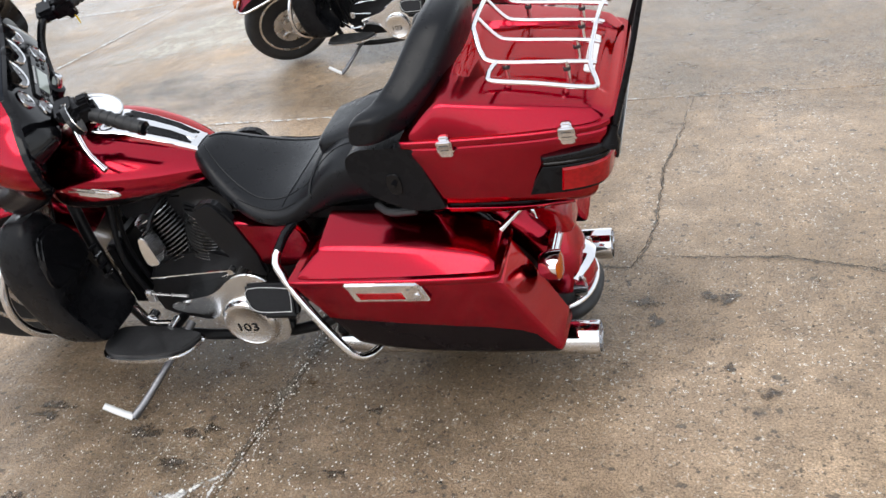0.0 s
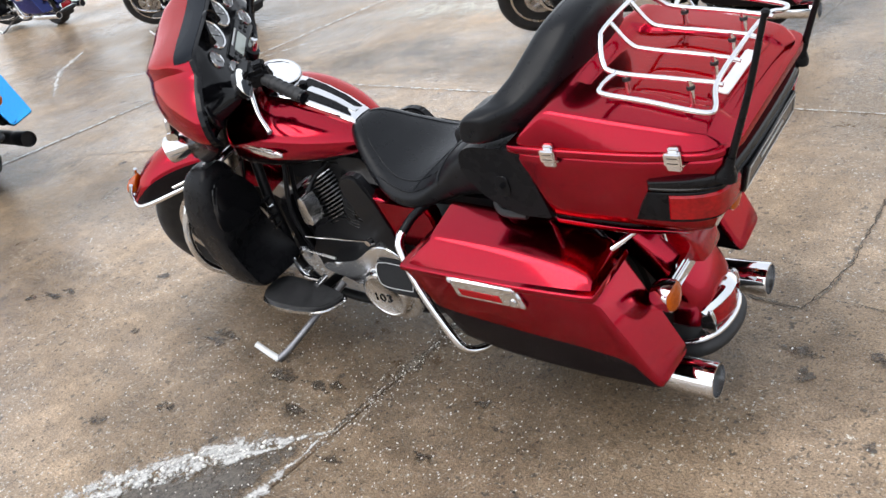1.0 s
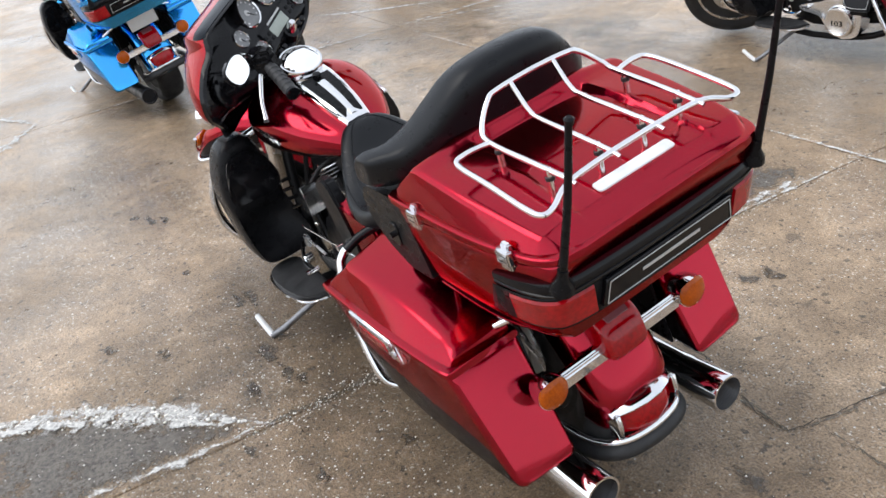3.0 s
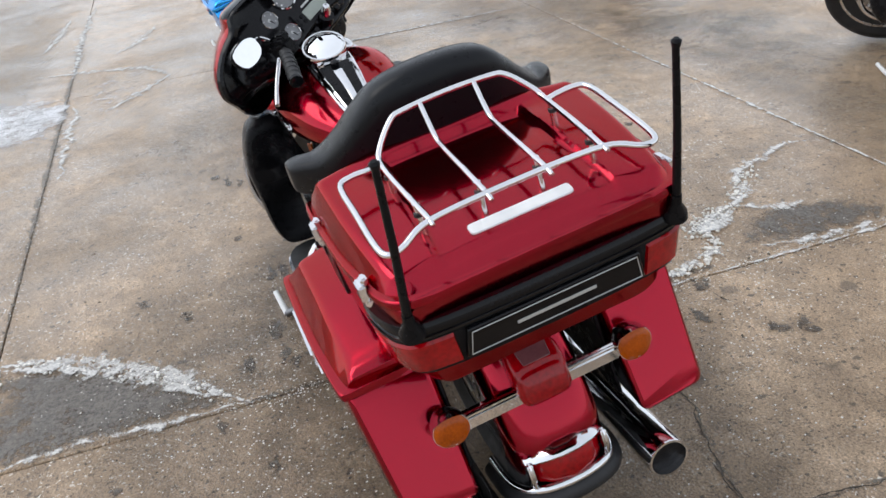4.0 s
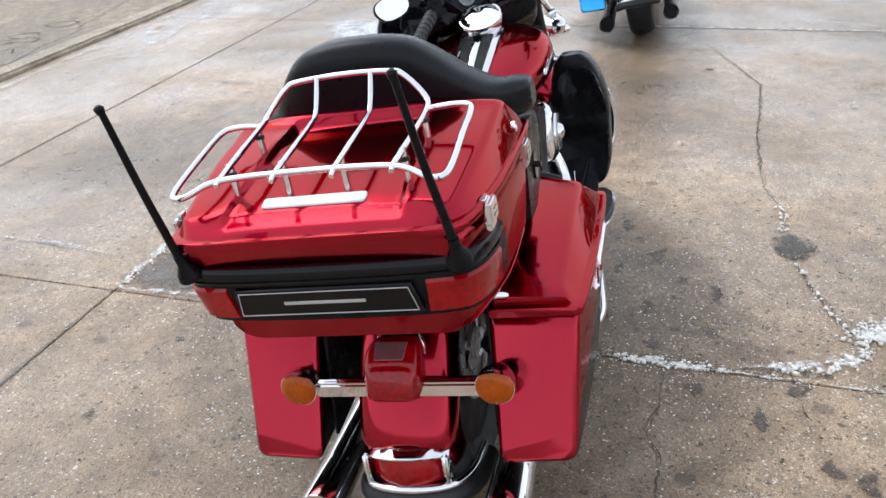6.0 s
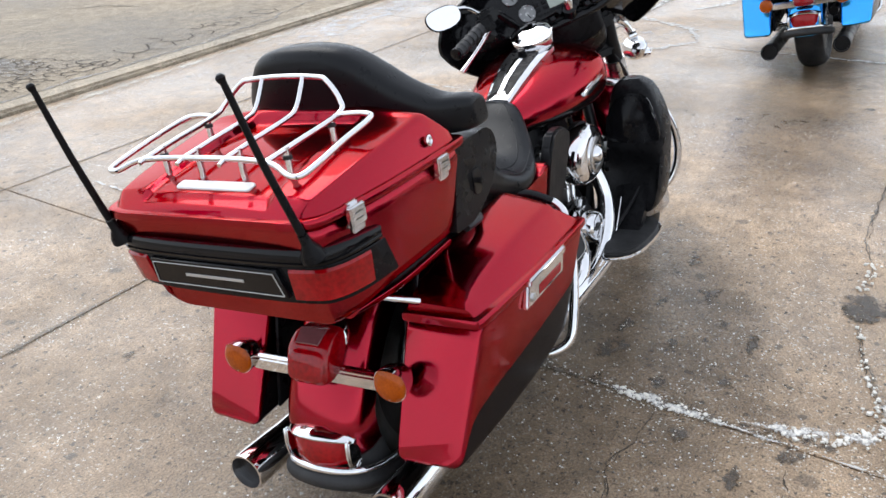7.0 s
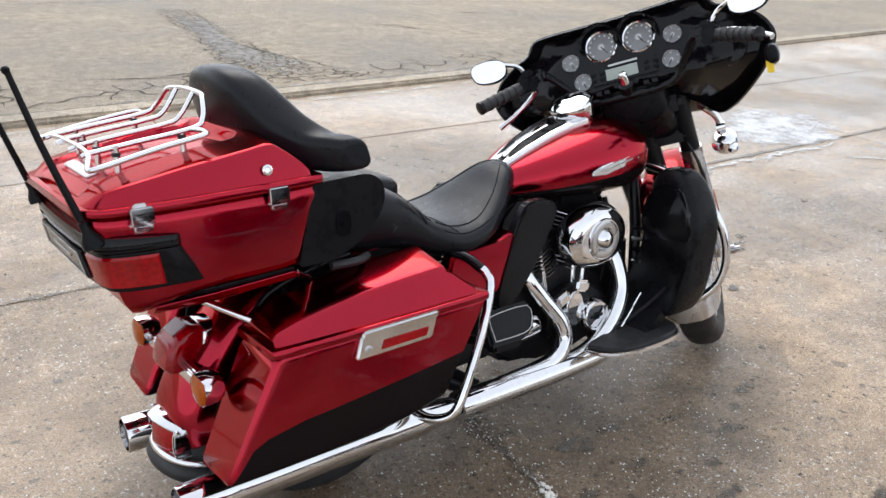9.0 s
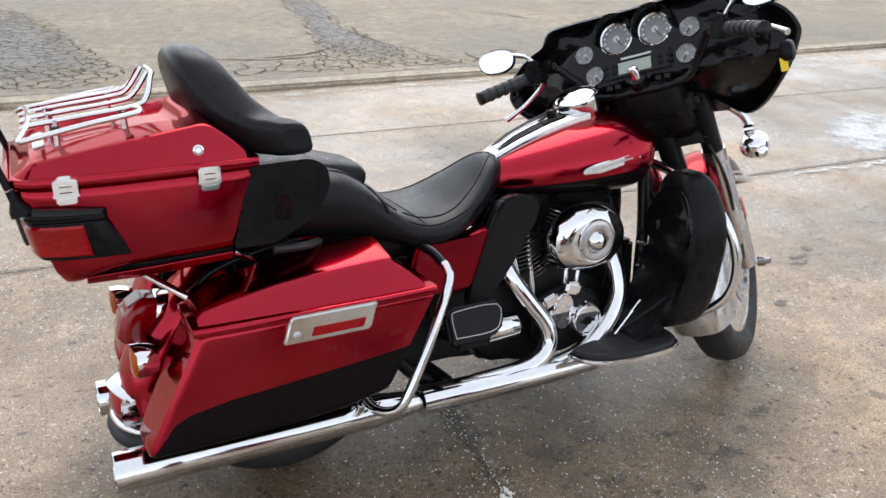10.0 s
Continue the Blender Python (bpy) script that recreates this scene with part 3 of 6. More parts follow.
    part("reflector_strip", strip, WHITE, box, "white reflector strip on the lid", Matrix.Translation((-0.449, 0.001, 0.9112)) @ Matrix.Rotation(radians(-16), 4, "Y") @ Matrix.Rotation(radians(90), 4, "Z"))
    # rear light band
    belt = []
    for x, h in ((-0.352, 0.281), (-0.395, 0.278), (-0.435, 0.271), (-0.470, 0.257), (-0.492, 0.230), (-0.502, 0.15), (-0.505, 0.0)):
        belt.append((x, h))
    left = [(x, h) for x, h in belt]
    line = left + [(x, -h) for x, h in left[-2::-1]]
    rows = spline([(x, y, 0) for x, y in line], 4)
    rings = []
    for q in rows:
        h = 0.002 * min(1.0, max(0.0, (abs(q[0]) - 0.352) / 0.12))
        rings.append([(q[0] * 0.985, q[1] * 0.958, 0.813 + h * 5), (q[0] * 1.008, q[1] * 0.990, 0.815 + h * 4), (q[0] * 1.016, q[1] * 0.998, 0.811 + h * 3), (q[0] * 1.017, q[1] * 0.999, 0.806 + h), (q[0] * 1.010, q[1] * 0.991, 0.804 + h), (q[0] * 1.010, q[1] * 0.991, 0.801), (q[0] * 1.016, q[1] * 0.998, 0.799), (q[0] * 1.013, q[1] * 0.994, 0.794), (q[0], q[1] * 0.978, 0.792), (q[0] * 0.95, q[1] * 0.908, 0.795)])
    part("rubber_rail", loft(rings), BLACK, box, "black rail across the back of the trunk")
    rings = []
    for q in rows:
        f = 0.030 * max(0.0, 1 - (abs(q[0]) - 0.352) / 0.06)      # the side ends slant forward
        rings.append([(q[0], q[1], 0.792), (q[0] * 1.002, q[1] * 1.004, 0.790), (q[0] * 0.972 + f, q[1] * 0.962, 0.714), (q[0] * 0.95 + f, q[1] * 0.93, 0.714)])
    part("lamp_housing", loft(rings), PLASTIC, box, "black housing behind the lamps")
    for s, _ in SIDES:
        # wrap-round red lamp
        w = [q for q in rows if q[1] * s > 0.168 and q[0] < -0.385]
        w = w if w[0][1] * s > w[-1][1] * s else w[::-1]
        part("tail_lamp", loft([[(q[0] * 1.0, q[1] * 1.002, 0.786), (q[0] * 1.008, q[1] * 1.012, 0.781), (q[0] * 0.987, q[1] * 0.980, 0.724), (q[0] * 0.972, q[1] * 0.962, 0.720)] for q in w]), REDLENS, box, "red wrap-round trunk lamp")
        for x, hy in ((-0.150, 0.292), (-0.417, 0.276)):
            z = 0.870 if s > 0 else 0.858
            f = 1.0 if s > 0 else 1.22
            catch = join(block((x, s * (hy - 0.004), z + 0.020), (0.022 * f, 0.012, 0.014), 0.003), block((x, s * (hy + 0.004), z + 0.003), (0.036 * f, 0.013, 0.030 * f), 0.003), block((x, s * (hy + 0.001), z - 0.017 * f), (0.030 * f, 0.011, 0.014), 0.003), block((x, s * (hy - 0.002), z - 0.012), (0.040 * f, 0.008, 0.006), 0.002))
            latch = part("latch", catch, CHROME, box, "chrome trunk latch")
            for d in (-0.003, 0.008):
                part("latch_slot", block((x, s * (hy + 0.0102), z + d), (0.022, 0.002, 0.002), 0.0005, 1), ENGINE, latch)
        mast = join(lathe([(0, 0.022), (0.012, 0.020), (0.03, 0.010), (0.05, 0.009)], (-0.497, s * 0.238, 0.812), (-0.33, 0, 1), 16), tube([(-0.514, s * 0.238, 0.862), (-0.556, s * 0.230, 1.0), (-0.590, s * 0.224, 1.135)], [0.0075, 0.0065, 0.0055], 10, 3), lathe([(0, 0.0065), (0.008, 0.008), (0.012, 0.004)], (-0.590, s * 0.224, 1.130), (-0.25, 0, 1), 12))
        part("aerial", mast, PLASTIC, box, "black whip aerial on a rubber foot")
    part("trunk_lock", lathe([(0, 0.011), (0.005, 0.011), (0.007, 0.007), (0.004, 0.005)], (-0.165, -0.281, 0.912), (0, -1, 0.12), 20), CHROME, box, "round chrome lock")
    tip = Matrix.Translation((-0.513, 0, 0.786)) @ Matrix.Rotation(radians(-11), 4, "Y") @ Matrix.Translation((0.513, 0, -0.786))
    plate = slab([(-0.156, 0.786), (0.156, 0.786), (0.166, 0.727), (-0.166, 0.727)], 0.012, "x", -0.513, 0.002, 1)
    part("name_plate", plate, BLACK, box, "glossy black plate with a silver line", tip)
    for y0, z0, y1, z1 in ((-0.150, 0.780, 0.150, 0.780), (-0.158, 0.733, 0.158, 0.733)):
        part("plate_line", tube([(-0.5145, y0, z0), (-0.5145, y1, z1)], 0.0010, 6, 1), GREY, box, "", tip)
    for s, _ in SIDES:
        part("plate_line", tube([(-0.5145, s * 0.150, 0.780), (-0.5145, s * 0.158, 0.733)], 0.0010, 6, 1), GREY, box, "", tip)
    part("name_bar", block((-0.514, 0, 0.757), (0.002, 0.145, 0.0065), 0.0005, 1), GREY, box, "plain silver bar where a name stands", tip)
    # rack: outer frame, four rails that rise to a hoop in front, feet
    r = 0.0056
    zt, zf = 0.992, 1.052
    rack = part("luggage_rack", tube([(-0.266, 0.157, zt - 0.001), (-0.260, 0.18, zt), (-0.258, 0.215, zt), (-0.272, 0.238, 0.988), (-0.36, 0.240, 0.974), (-0.45, 0.240, 0.956), (-0.482, 0.232, 0.949), (-0.482, 0.207, 0.950), (-0.468, 0.165, 0.964), (-0.462, 0.10, 0.968), (-0.461, 0, 0.969), (-0.462, -0.10, 0.968), (-0.468, -0.165, 0.964), (-0.482, -0.207, 0.950), (-0.482, -0.232, 0.949), (-0.45, -0.240, 0.956), (-0.36, -0.240, 0.974), (-0.272, -0.238, 0.988), (-0.258, -0.215, zt), (-0.260, -0.18, zt), (-0.266, -0.157, zt - 0.001)], r, 10, 5), CHROME, bike, "chrome tubular luggage rack on the trunk lid")
    part("hoop", tube([(-0.464, 0.150, 0.966), (-0.38, 0.155, 0.977), (-0.262, 0.158, 0.992), (-0.234, 0.148, 1.010), (-0.218, 0.112, 1.045), (-0.212, 0.085, zf), (-0.212, 0, 1.056), (-0.212, -0.085, zf), (-0.218, -0.112, 1.045), (-0.234, -0.148, 1.010), (-0.262, -0.158, 0.992), (-0.38, -0.155, 0.977), (-0.464, -0.150, 0.966)], r, 10, 5), CHROME, rack)
    for y in (0.052, -0.052):
        part("rail", tube([(-0.462, y, 0.968), (-0.38, y, 0.979), (-0.285, y, 0.991), (-0.250, y, 1.004), (-0.212, y, 1.055)], r * 0.9, 10, 4), CHROME, rack)
    for y in (0.151, 0.052, -0.052, -0.151):
        part("rail_tip", tube([(-0.462, y, 0.967), (-0.478, y, 0.962)], [r, r * 0.8], 10, 1), CHROME, rack)
    for x, y, z0 in ((-0.285, 0.157, 0.958), (-0.285, -0.157, 0.958), (-0.415, 0.154, 0.915), (-0.415, -0.154, 0.915), (-0.425, 0.052, 0.915), (-0.425, -0.052, 0.915)):
        foot = part("rack_foot", tube([(x, y, z0 - 0.018), (x, y, zt - 0.005 if x > -0.4 else 0.976)], 0.0062, 12, 1), CHROME, rack)
        part("collar", lathe([(0.0, 0.0085), (0.006, 0.0085), (0.008, 0.006)], (x, y, 0.975 if x > -0.4 else 0.955), (0, 0, 1), 14), RUBBER, foot)
    return box


def seat(bike):
    body = hull([(0.695, 0, 0.715, 0.765, 0.045, 2.6, 0), (0.64, 0, 0.670, 0.775, 0.090, 2.6, 0), (0.56, 0, 0.620, 0.724, 0.148, 2.6, 0), (0.47, 0, 0.588, 0.680, 0.193, 2.6, 0), (0.38, 0, 0.580, 0.677, 0.203, 2.6, 0), (0.31, 0, 0.598, 0.712, 0.190, 2.8, 0), (0.23, 0, 0.625, 0.784, 0.192, 3.2, 0), (0.16, 0, 0.640, 0.814, 0.198, 3.4, 0), (0.05, 0, 0.650, 0.818, 0.198, 3.4, 0), (-0.05, 0, 0.660, 0.816, 0.190, 3.4, 0)], 5, 40, 0.02)
    skin = BVHTree.FromBMesh(body)
    s = part("seat", body, LEATHER, bike, "black leather two-up seat, stitched")

    def stitched(line, r=0.0018, name="seam"):
        """A raised seam that follows the cushion."""
        pts = []
        for x, y in spline(line, 5):
            hit = skin.ray_cast(Vector((x, y, 1.2)), Vector((0, 0, -1)))[0]
            if hit:
                pts.append((x, y, hit.z + 0.0006))
        part(name, tube(pts, r, 6, 1), LEATHER, s)
    for k, _ in SIDES:
        stitched([(0.655, k * 0.020), (0.62, k * 0.055), (0.56, k * 0.100), (0.48, k * 0.140), (0.41, k * 0.150), (0.34, k * 0.140)])
        stitched([(0.52, k * 0.160), (0.46, k * 0.176), (0.40, k * 0.186), (0.34, k * 0.180)])
    stitched([(0.385, 0.185), (0.365, 0.10), (0.36, 0.0), (0.365, -0.10), (0.385, -0.185)])
    for k, _ in SIDES:
        stitched([(0.32, k * 0.150), (0.22, k * 0.135), (0.12, k * 0.132), (0.0, k * 0.132)])
    part("centre_panel", hull([(0.25, 0, 0.74, 0.806, 0.10, 4, 0), (0.16, 0, 0.75, 0.826, 0.11, 4, 0), (0.02, 0, 0.75, 0.830, 0.11, 4, 0)], 4, 28, 0.02), LEATHER, s)
    # wrap-round backrest
    rows = []
    for y, x, zb, zt, d in ((0.292, 0.040, 0.905, 0.930, 0.012), (0.290, 0.036, 0.888, 0.948, 0.032), (0.268, 0.020, 0.880, 0.958, 0.046), (0.232, -0.015, 0.882, 0.968, 0.052), (0.19, -0.055, 0.888, 1.006, 0.055), (0.15, -0.080, 0.892, 1.050, 0.056), (0.11, -0.096, 0.894, 1.084, 0.057), (0.06, -0.104, 0.895, 1.099, 0.058), (0, -0.106, 0.895, 1.103, 0.058)):
        rows.append((y, x, zb, zt, d))
    rows += [(-y, x, zb, zt, d) for y, x, zb, zt, d in rows[-2::-1]]
    rings = []
    for y, x, zb, zt, d in spline(rows, 5):
        zc, hh = (zb + zt) / 2, (zt - zb) / 2
        loop = []
        for i in range(24):
            a = 2 * math.pi * i / 24
            c, q = math.cos(a), math.sin(a)
            dz = hh * math.copysign(abs(q) ** 0.58, q)
            loop.append((x + d * math.copysign(abs(c) ** 0.62, c) - 0.26 * dz, y, zc + dz))
        rings.append(loop)
    part("backrest", loft(rings), LEATHER, s, "black padded wrap-round backrest")
    part("piping", tube([(x + d * 0.35 - 0.14 * (zt - zb) * 0.9, y * 0.99, zt - 0.004) for y, x, zb, zt, d in rows], 0.003, 6, 5), LEATHER, s)
    for k, _ in SIDES:
        pod = slab(fillet([(-0.110, 0.695), (-0.064, 0.868), (0.072, 0.872), (0.108, 0.848), (0.108, 0.795), (0.060, 0.735), (-0.02, 0.695)], [0.01, 0.01, 0.05, 0.03, 0.05, 0.05, 0.02], 4), 0.075 * k, "y", 0.205 * k, 0.018, 4)
        p = part("speaker_pod", pod, PLASTIC, s, "black speaker pod beside the seat")
        part("pod_control", join(slab(smoothed([(-0.016, 0.752), (-0.016, 0.795), (0.0, 0.802), (0.016, 0.795), (0.016, 0.752), (0, 0.745)], 3), 0.006 * k, "y", 0.278 * k, 0.002, 1), lathe([(0, 0.007), (0.012, 0.006)], (0, 0.283 * k, 0.775), (0, k, 0), 14)), BLACK, s)
        part("grab_strap", tube([(0.10, k * 0.20, 0.66), (0.05, k * 0.245, 0.668), (-0.02, k * 0.25, 0.672)], 0.010, 8, 3), RUBBER, s)
    stitched([(0.285, 0.184), (0.277, 0.13), (0.275, 0.0), (0.277, -0.13), (0.285, -0.184)], 0.0055, "seat_strap")
    return s


def tank(bike, coat, dark):
    bm = hull([(0.625, 0, 0.680, 0.735, 0.050, 2.4, 0), (0.68, 0, 0.672, 0.772, 0.098, 2.5, 0), (0.78, 0, 0.656, 0.814, 0.152, 2.5, 0), (0.90, 0, 0.648, 0.850, 0.188, 2.5, 0), (1.00, 0, 0.646, 0.866, 0.198, 2.5, 0), (1.07, 0, 0.652, 0.862, 0.190, 2.5, 0), (1.12, 0, 0.680, 0.845, 0.155, 2.4, 0), (1.145, 0, 0.725, 0.815, 0.105, 2.2, 0)], 6, 44, 0.012)
    up, low = halves(bm, (0.95, 0, 0.722), (-0.10, 0, 1))
    t = part("fuel_tank", up, coat, bike, "glossy teardrop fuel tank")
    part("lower_tank", low, dark, t, "black two-tone lower edge")
    # console: chrome frame with two black channels, dial
    con = []
    for x, hw, z in ((0.665, 0.040, 0.766), (0.74, 0.052, 0.803), (0.82, 0.060, 0.834), (0.90, 0.066, 0.857), (0.955, 0.068, 0.866)):
        con.append([(x, -hw, z - 0.02), (x, -hw, z + 0.004), (x, -hw * 0.85, z + 0.012), (x, 0, z + 0.015), (x, hw * 0.85, z + 0.012), (x, hw, z + 0.004), (x, hw, z - 0.02)])
    c = part("console", loft(con), CHROME, t, "chrome tank console")
    ch = []
    for x, hw, z in ((0.684, 0.030, 0.7885), (0.74, 0.037, 0.8195), (0.82, 0.044, 0.8505), (0.885, 0.047, 0.8705)):
        ch.append([(x, -hw, z - 0.01), (x, -hw, z), (x, hw, z), (x, hw, z - 0.01)])
    part("console_channel", loft(ch), PLASTIC, c, "black channel of the console")
    ch = []
    for x, hw, z in ((0.682, 0.009, 0.790), (0.74, 0.010, 0.823), (0.80, 0.012, 0.8465), (0.845, 0.013, 0.8610)):
        ch.append([(x, -hw, z - 0.006), (x, -hw, z), (x, 0, z + 0.003), (x, hw, z), (x, hw, z - 0.006)])
    part("console_rib", loft(ch), CHROME, c, "chrome rib")
    part("console_knob", lathe([(0, 0.013), (0.016, 0.012), (0.018, 0.008)], (0.868, 0, 0.866), (-0.3, 0, 1), 16), BLACK, c)
    ax = (-0.46, 0, 1)
    d = part("fuel_dial", lathe([(-0.07, 0.050), (-0.03, 0.060), (0.0, 0.066), (0.014, 0.068), (0.018, 0.066), (0.018, 0.062)], (0.955, 0, 0.900), ax, 40), CHROME, c, "round chrome filler housing")
    part("dial_cap", lathe([(0.012, 0.0625), (0.0165, 0.0625), (0.0235, 0.054), (0.0300, 0.040), (0.0335, 0.022), (0.0345, 0.0)], (0.955, 0, 0.900), ax, 40), MIRROR, c, "polished filler cap")
    for s, _ in SIDES:
        badge = slab([(0.847, 0.732), (0.90, 0.732), (1.02, 0.752), (1.045, 0.765), (1.03, 0.773), (0.99, 0.773), (0.88, 0.757), (0.848, 0.746)], 0.010 * s, "y", 0.187 * s, 0.004, 2)
        b = part("tank_badge", badge, CHROME, t, "chrome tank badge")
        part("badge_relief", slab([(0.872, 0.741), (1.01, 0.762), (1.008, 0.767), (0.872, 0.749)], 0.003 * s, "y", 0.1955 * s, 0.001, 1), STEEL, t)
    return t


def engine(bike):
    case = part("engine", join(slab(smoothed([(0.60, 0.20), (0.98, 0.20), (1.02, 0.30), (0.96, 0.42), (0.80, 0.46), (0.62, 0.44), (0.56, 0.32)], 3), 0.22, "y", -0.11, 0.02, 3), block((0.45, 0, 0.33), (0.24, 0.20, 0.20), 0.02), block((0.80, 0, 0.645), (0.50, 0.10, 0.05), 0.01)), ENGINE, bike, "black v-twin engine block")
    part("engine_core", block((0.83, 0, 0.53), (0.27, 0.11, 0.26), 0.03), ENGINE, case)
    for lean, x1 in ((-22.5, 0.655), (22.5, 0.965)):
        a = radians(lean)
        base = Vector((0.81 + 0.10 * math.sin(a), 0, 0.34 + 0.10 * math.cos(a)))
        d = Vector((math.sin(a), 0, math.cos(a)))
        cyl = part("cylinder", lathe([(0.0, 0.062), (0.20, 0.062)], base, d, 24), ENGINE, case, "finned engine cylinder")
        for k in range(13):
            fin = lathe([(0, 0.05), (0, 0.094), (0.0035, 0.094), (0.0035, 0.05)], base + d * (0.008 + 0.0125 * k), d, 28, (0.96, 1.22))
            part("fin", fin, ALLOY if k == 12 else FIN, cyl)
        top = base + d * 0.175
        part("rocker_cover", slab(smoothed([(-0.085, 0.0), (0.085, 0.0), (0.080, 0.05), (0.04, 0.075), (-0.04, 0.075), (-0.080, 0.05)], 2), 0.14, "y", -0.07, 0.012, 2), ENGINE, case, "", Matrix.Translation(top) @ Matrix.Rotation(a, 4, "Y"))
        for off in (-0.03, 0.03):
            p0, p1 = Vector((0.80 + (0.07 if lean > 0 else -0.07) + off * 0.6, -0.115, 0.37)), top + Vector((off, -0.085, 0.005))
            part("pushrod_tube", tube([p0, p1], 0.0085, 10, 1), CHROME, case, "chrome pushrod tube")
    # right side: cam cover, air cleaner
    cam_cover = slab(smoothed([(0.74, 0.25), (0.88, 0.225), (0.97, 0.26), (0.965, 0.34), (0.90, 0.39), (0.80, 0.40), (0.735, 0.35)], 3), -0.045, "y", -0.105, 0.012, 3)
    part("cam_cover", cam_cover, ENGINE, case, "black cam cover")
    part("cam_boss", slab(smoothed([(0.792, 0.300), (0.825, 0.282), (0.848, 0.325), (0.846, 0.372), (0.812, 0.392), (0.786, 0.362)], 3), -0.030, "y", -0.140, 0.010, 3), CHROME, case, "chrome lobed gear cover")
    for x, z, q in ((0.775, 0.375, -20), (0.85, 0.40, 15), (0.79, 0.325, 10)):
        part("tappet_block", block((0, 0, 0), (0.052, 0.030, 0.036), 0.008), CHROME, case, "chrome tappet block", Matrix.Translation((x, -0.155, z)) @ Matrix.Rotation(radians(q), 4, "Y"))
    part("timing_cap", join(lathe([(0, 0.052), (0.040, 0.050), (0.048, 0.044), (0.048, 0.038), (0.044, 0.036), (0.044, 0.0)], (0.885, -0.145, 0.305), (0, -1, 0), 36)), CHROME, case, "round ribbed chrome timing cover")
    part("cap_emblem", join(block((0.885, -0.190, 0.305), (0.050, 0.003, 0.010), 0.001, 1), block((0.885, -0.190, 0.305), (0.024, 0.003, 0.024), 0.001, 1)), ENGINE, case)
    air = part("air_cleaner", join(lathe([(-0.03, 0.094), (0.0, 0.108), (0.02, 0.110), (0.040, 0.103), (0.052, 0.082), (0.054, 0.06)], (0.886, -0.145, 0.545), (0, -1, 0), 44, (0.86, 1.12)), lathe([(0.050, 0.064), (0.058, 0.060), (0.056, 0.046), (0.050, 0.044)], (0.895, -0.145, 0.543), (0, -1, 0), 40)), CHROME, case, "chrome oval air cleaner cover")
    part("air_backing", lathe([(-0.02, 0.09), (0.0, 0.112), (0.016, 0.112), (0.022, 0.10)], (0.905, -0.130, 0.552), (0, -1, 0), 40, (0.80, 1.05)), ENGINE, case, "black backing plate")
    part("air_cleaner_ring", lathe([(0.050, 0.058), (0.0605, 0.056), (0.0625, 0.050), (0.0605, 0.036), (0.055, 0.032)], (0.895, -0.145, 0.543), (0, -1, 0), 40), STEEL, case, "brushed ring")
    part("air_cleaner_boss", lathe([(0.050, 0.034), (0.060, 0.030), (0.072, 0.022), (0.077, 0.012), (0.078, 0)], (0.895, -0.145, 0.543), (0, -1, 0), 32), CHROME, case, "domed chrome boss")
    part("carb_body", block((0.81, -0.085, 0.53), (0.07, 0.05, 0.07), 0.015), ENGINE, case)
    # left side: primary case and its round cover
    prim = slab(smoothed([(0.505, 0.29), (0.508, 0.385), (0.55, 0.432), (0.61, 0.438), (0.665, 0.408), (0.71, 0.372), (0.80, 0.350), (0.87, 0.334), (0.89, 0.315), (0.86, 0.298), (0.79, 0.288), (0.74, 0.258), (0.72, 0.205), (0.66, 0.165), (0.58, 0.162), (0.525, 0.20)], 3), 0.085, "y", 0.11, 0.030, 5)
    part("primary_cover", prim, SATIN, case, "chrome primary cover")
    part("derby_cover", lathe([(0, 0.091), (0.012, 0.089), (0.022, 0.082), (0.024, 0.073), (0.021, 0.069), (0.023, 0.0)], (0.632, 0.195, 0.260), (0, 1, 0), 44), SATIN, case, "round chrome clutch cover")
    m = Matrix.Translation((0.640, 0.2185, 0.252)) @ Matrix.Scale(1.25, 4, Vector((1, 0, 0))) @ Matrix.Rotation(radians(180), 4, "Z") @ Matrix.Rotation(radians(90), 4, "X")
    part("lettering", words("103", 0.042, m), BLACK, case, "black figures 103")
    part("horn_cover", join(slab(smoothed([(0.862, 0.482), (0.893, 0.472), (0.906, 0.488), (0.896, 0.560), (0.884, 0.572), (0.870, 0.566)], 3), 0.055, "y", 0.125, 0.012, 3)), SATIN, case, "chrome horn cover")
    part("horn_bracket", tube([(0.882, 0.14, 0.565), (0.872, 0.10, 0.60), (0.84, 0.05, 0.63)], 0.008, 8, 3), ENGINE, case)
    part("shift_rod", join(tube([(0.60, 0.215, 0.475), (0.88, 0.215, 0.455)], 0.0038, 8, 1), lathe([(-0.01, 0.010), (0.01, 0.010)], (0.60, 0.215, 0.475), n=12)), CHROME, case, "chrome gear shift rod")
    part("shift_lever", join(tube([(1.02, 0.20, 0.33), (0.95, 0.235, 0.300), (0.86, 0.245, 0.305)], 0.007, 8, 3), tube([(0.86, 0.225, 0.305), (0.86, 0.270, 0.305)], 0.010, 10, 1), lathe([(-0.012, 0.016), (0.012, 0.016)], (0.95, 0.215, 0.305), n=14)), CHROME, case, "chrome heel shifter")
    part("shift_link", join(tube([(0.92, 0.205, 0.385), (0.80, 0.205, 0.372)], 0.005, 8, 1), block((0.93, 0.205, 0.375), (0.03, 0.018, 0.045), 0.006)), STEEL, case, "steel shift link")
    part("brake_lever", join(tube([(0.93, -0.21, 0.25), (1.04, -0.24, 0.31), (1.11, -0.26, 0.36)], 0.006, 8, 3), block((1.14, -0.285, 0.365), (0.06, 0.05, 0.014), 0.005)), ENGINE, case, "black brake pedal arm")
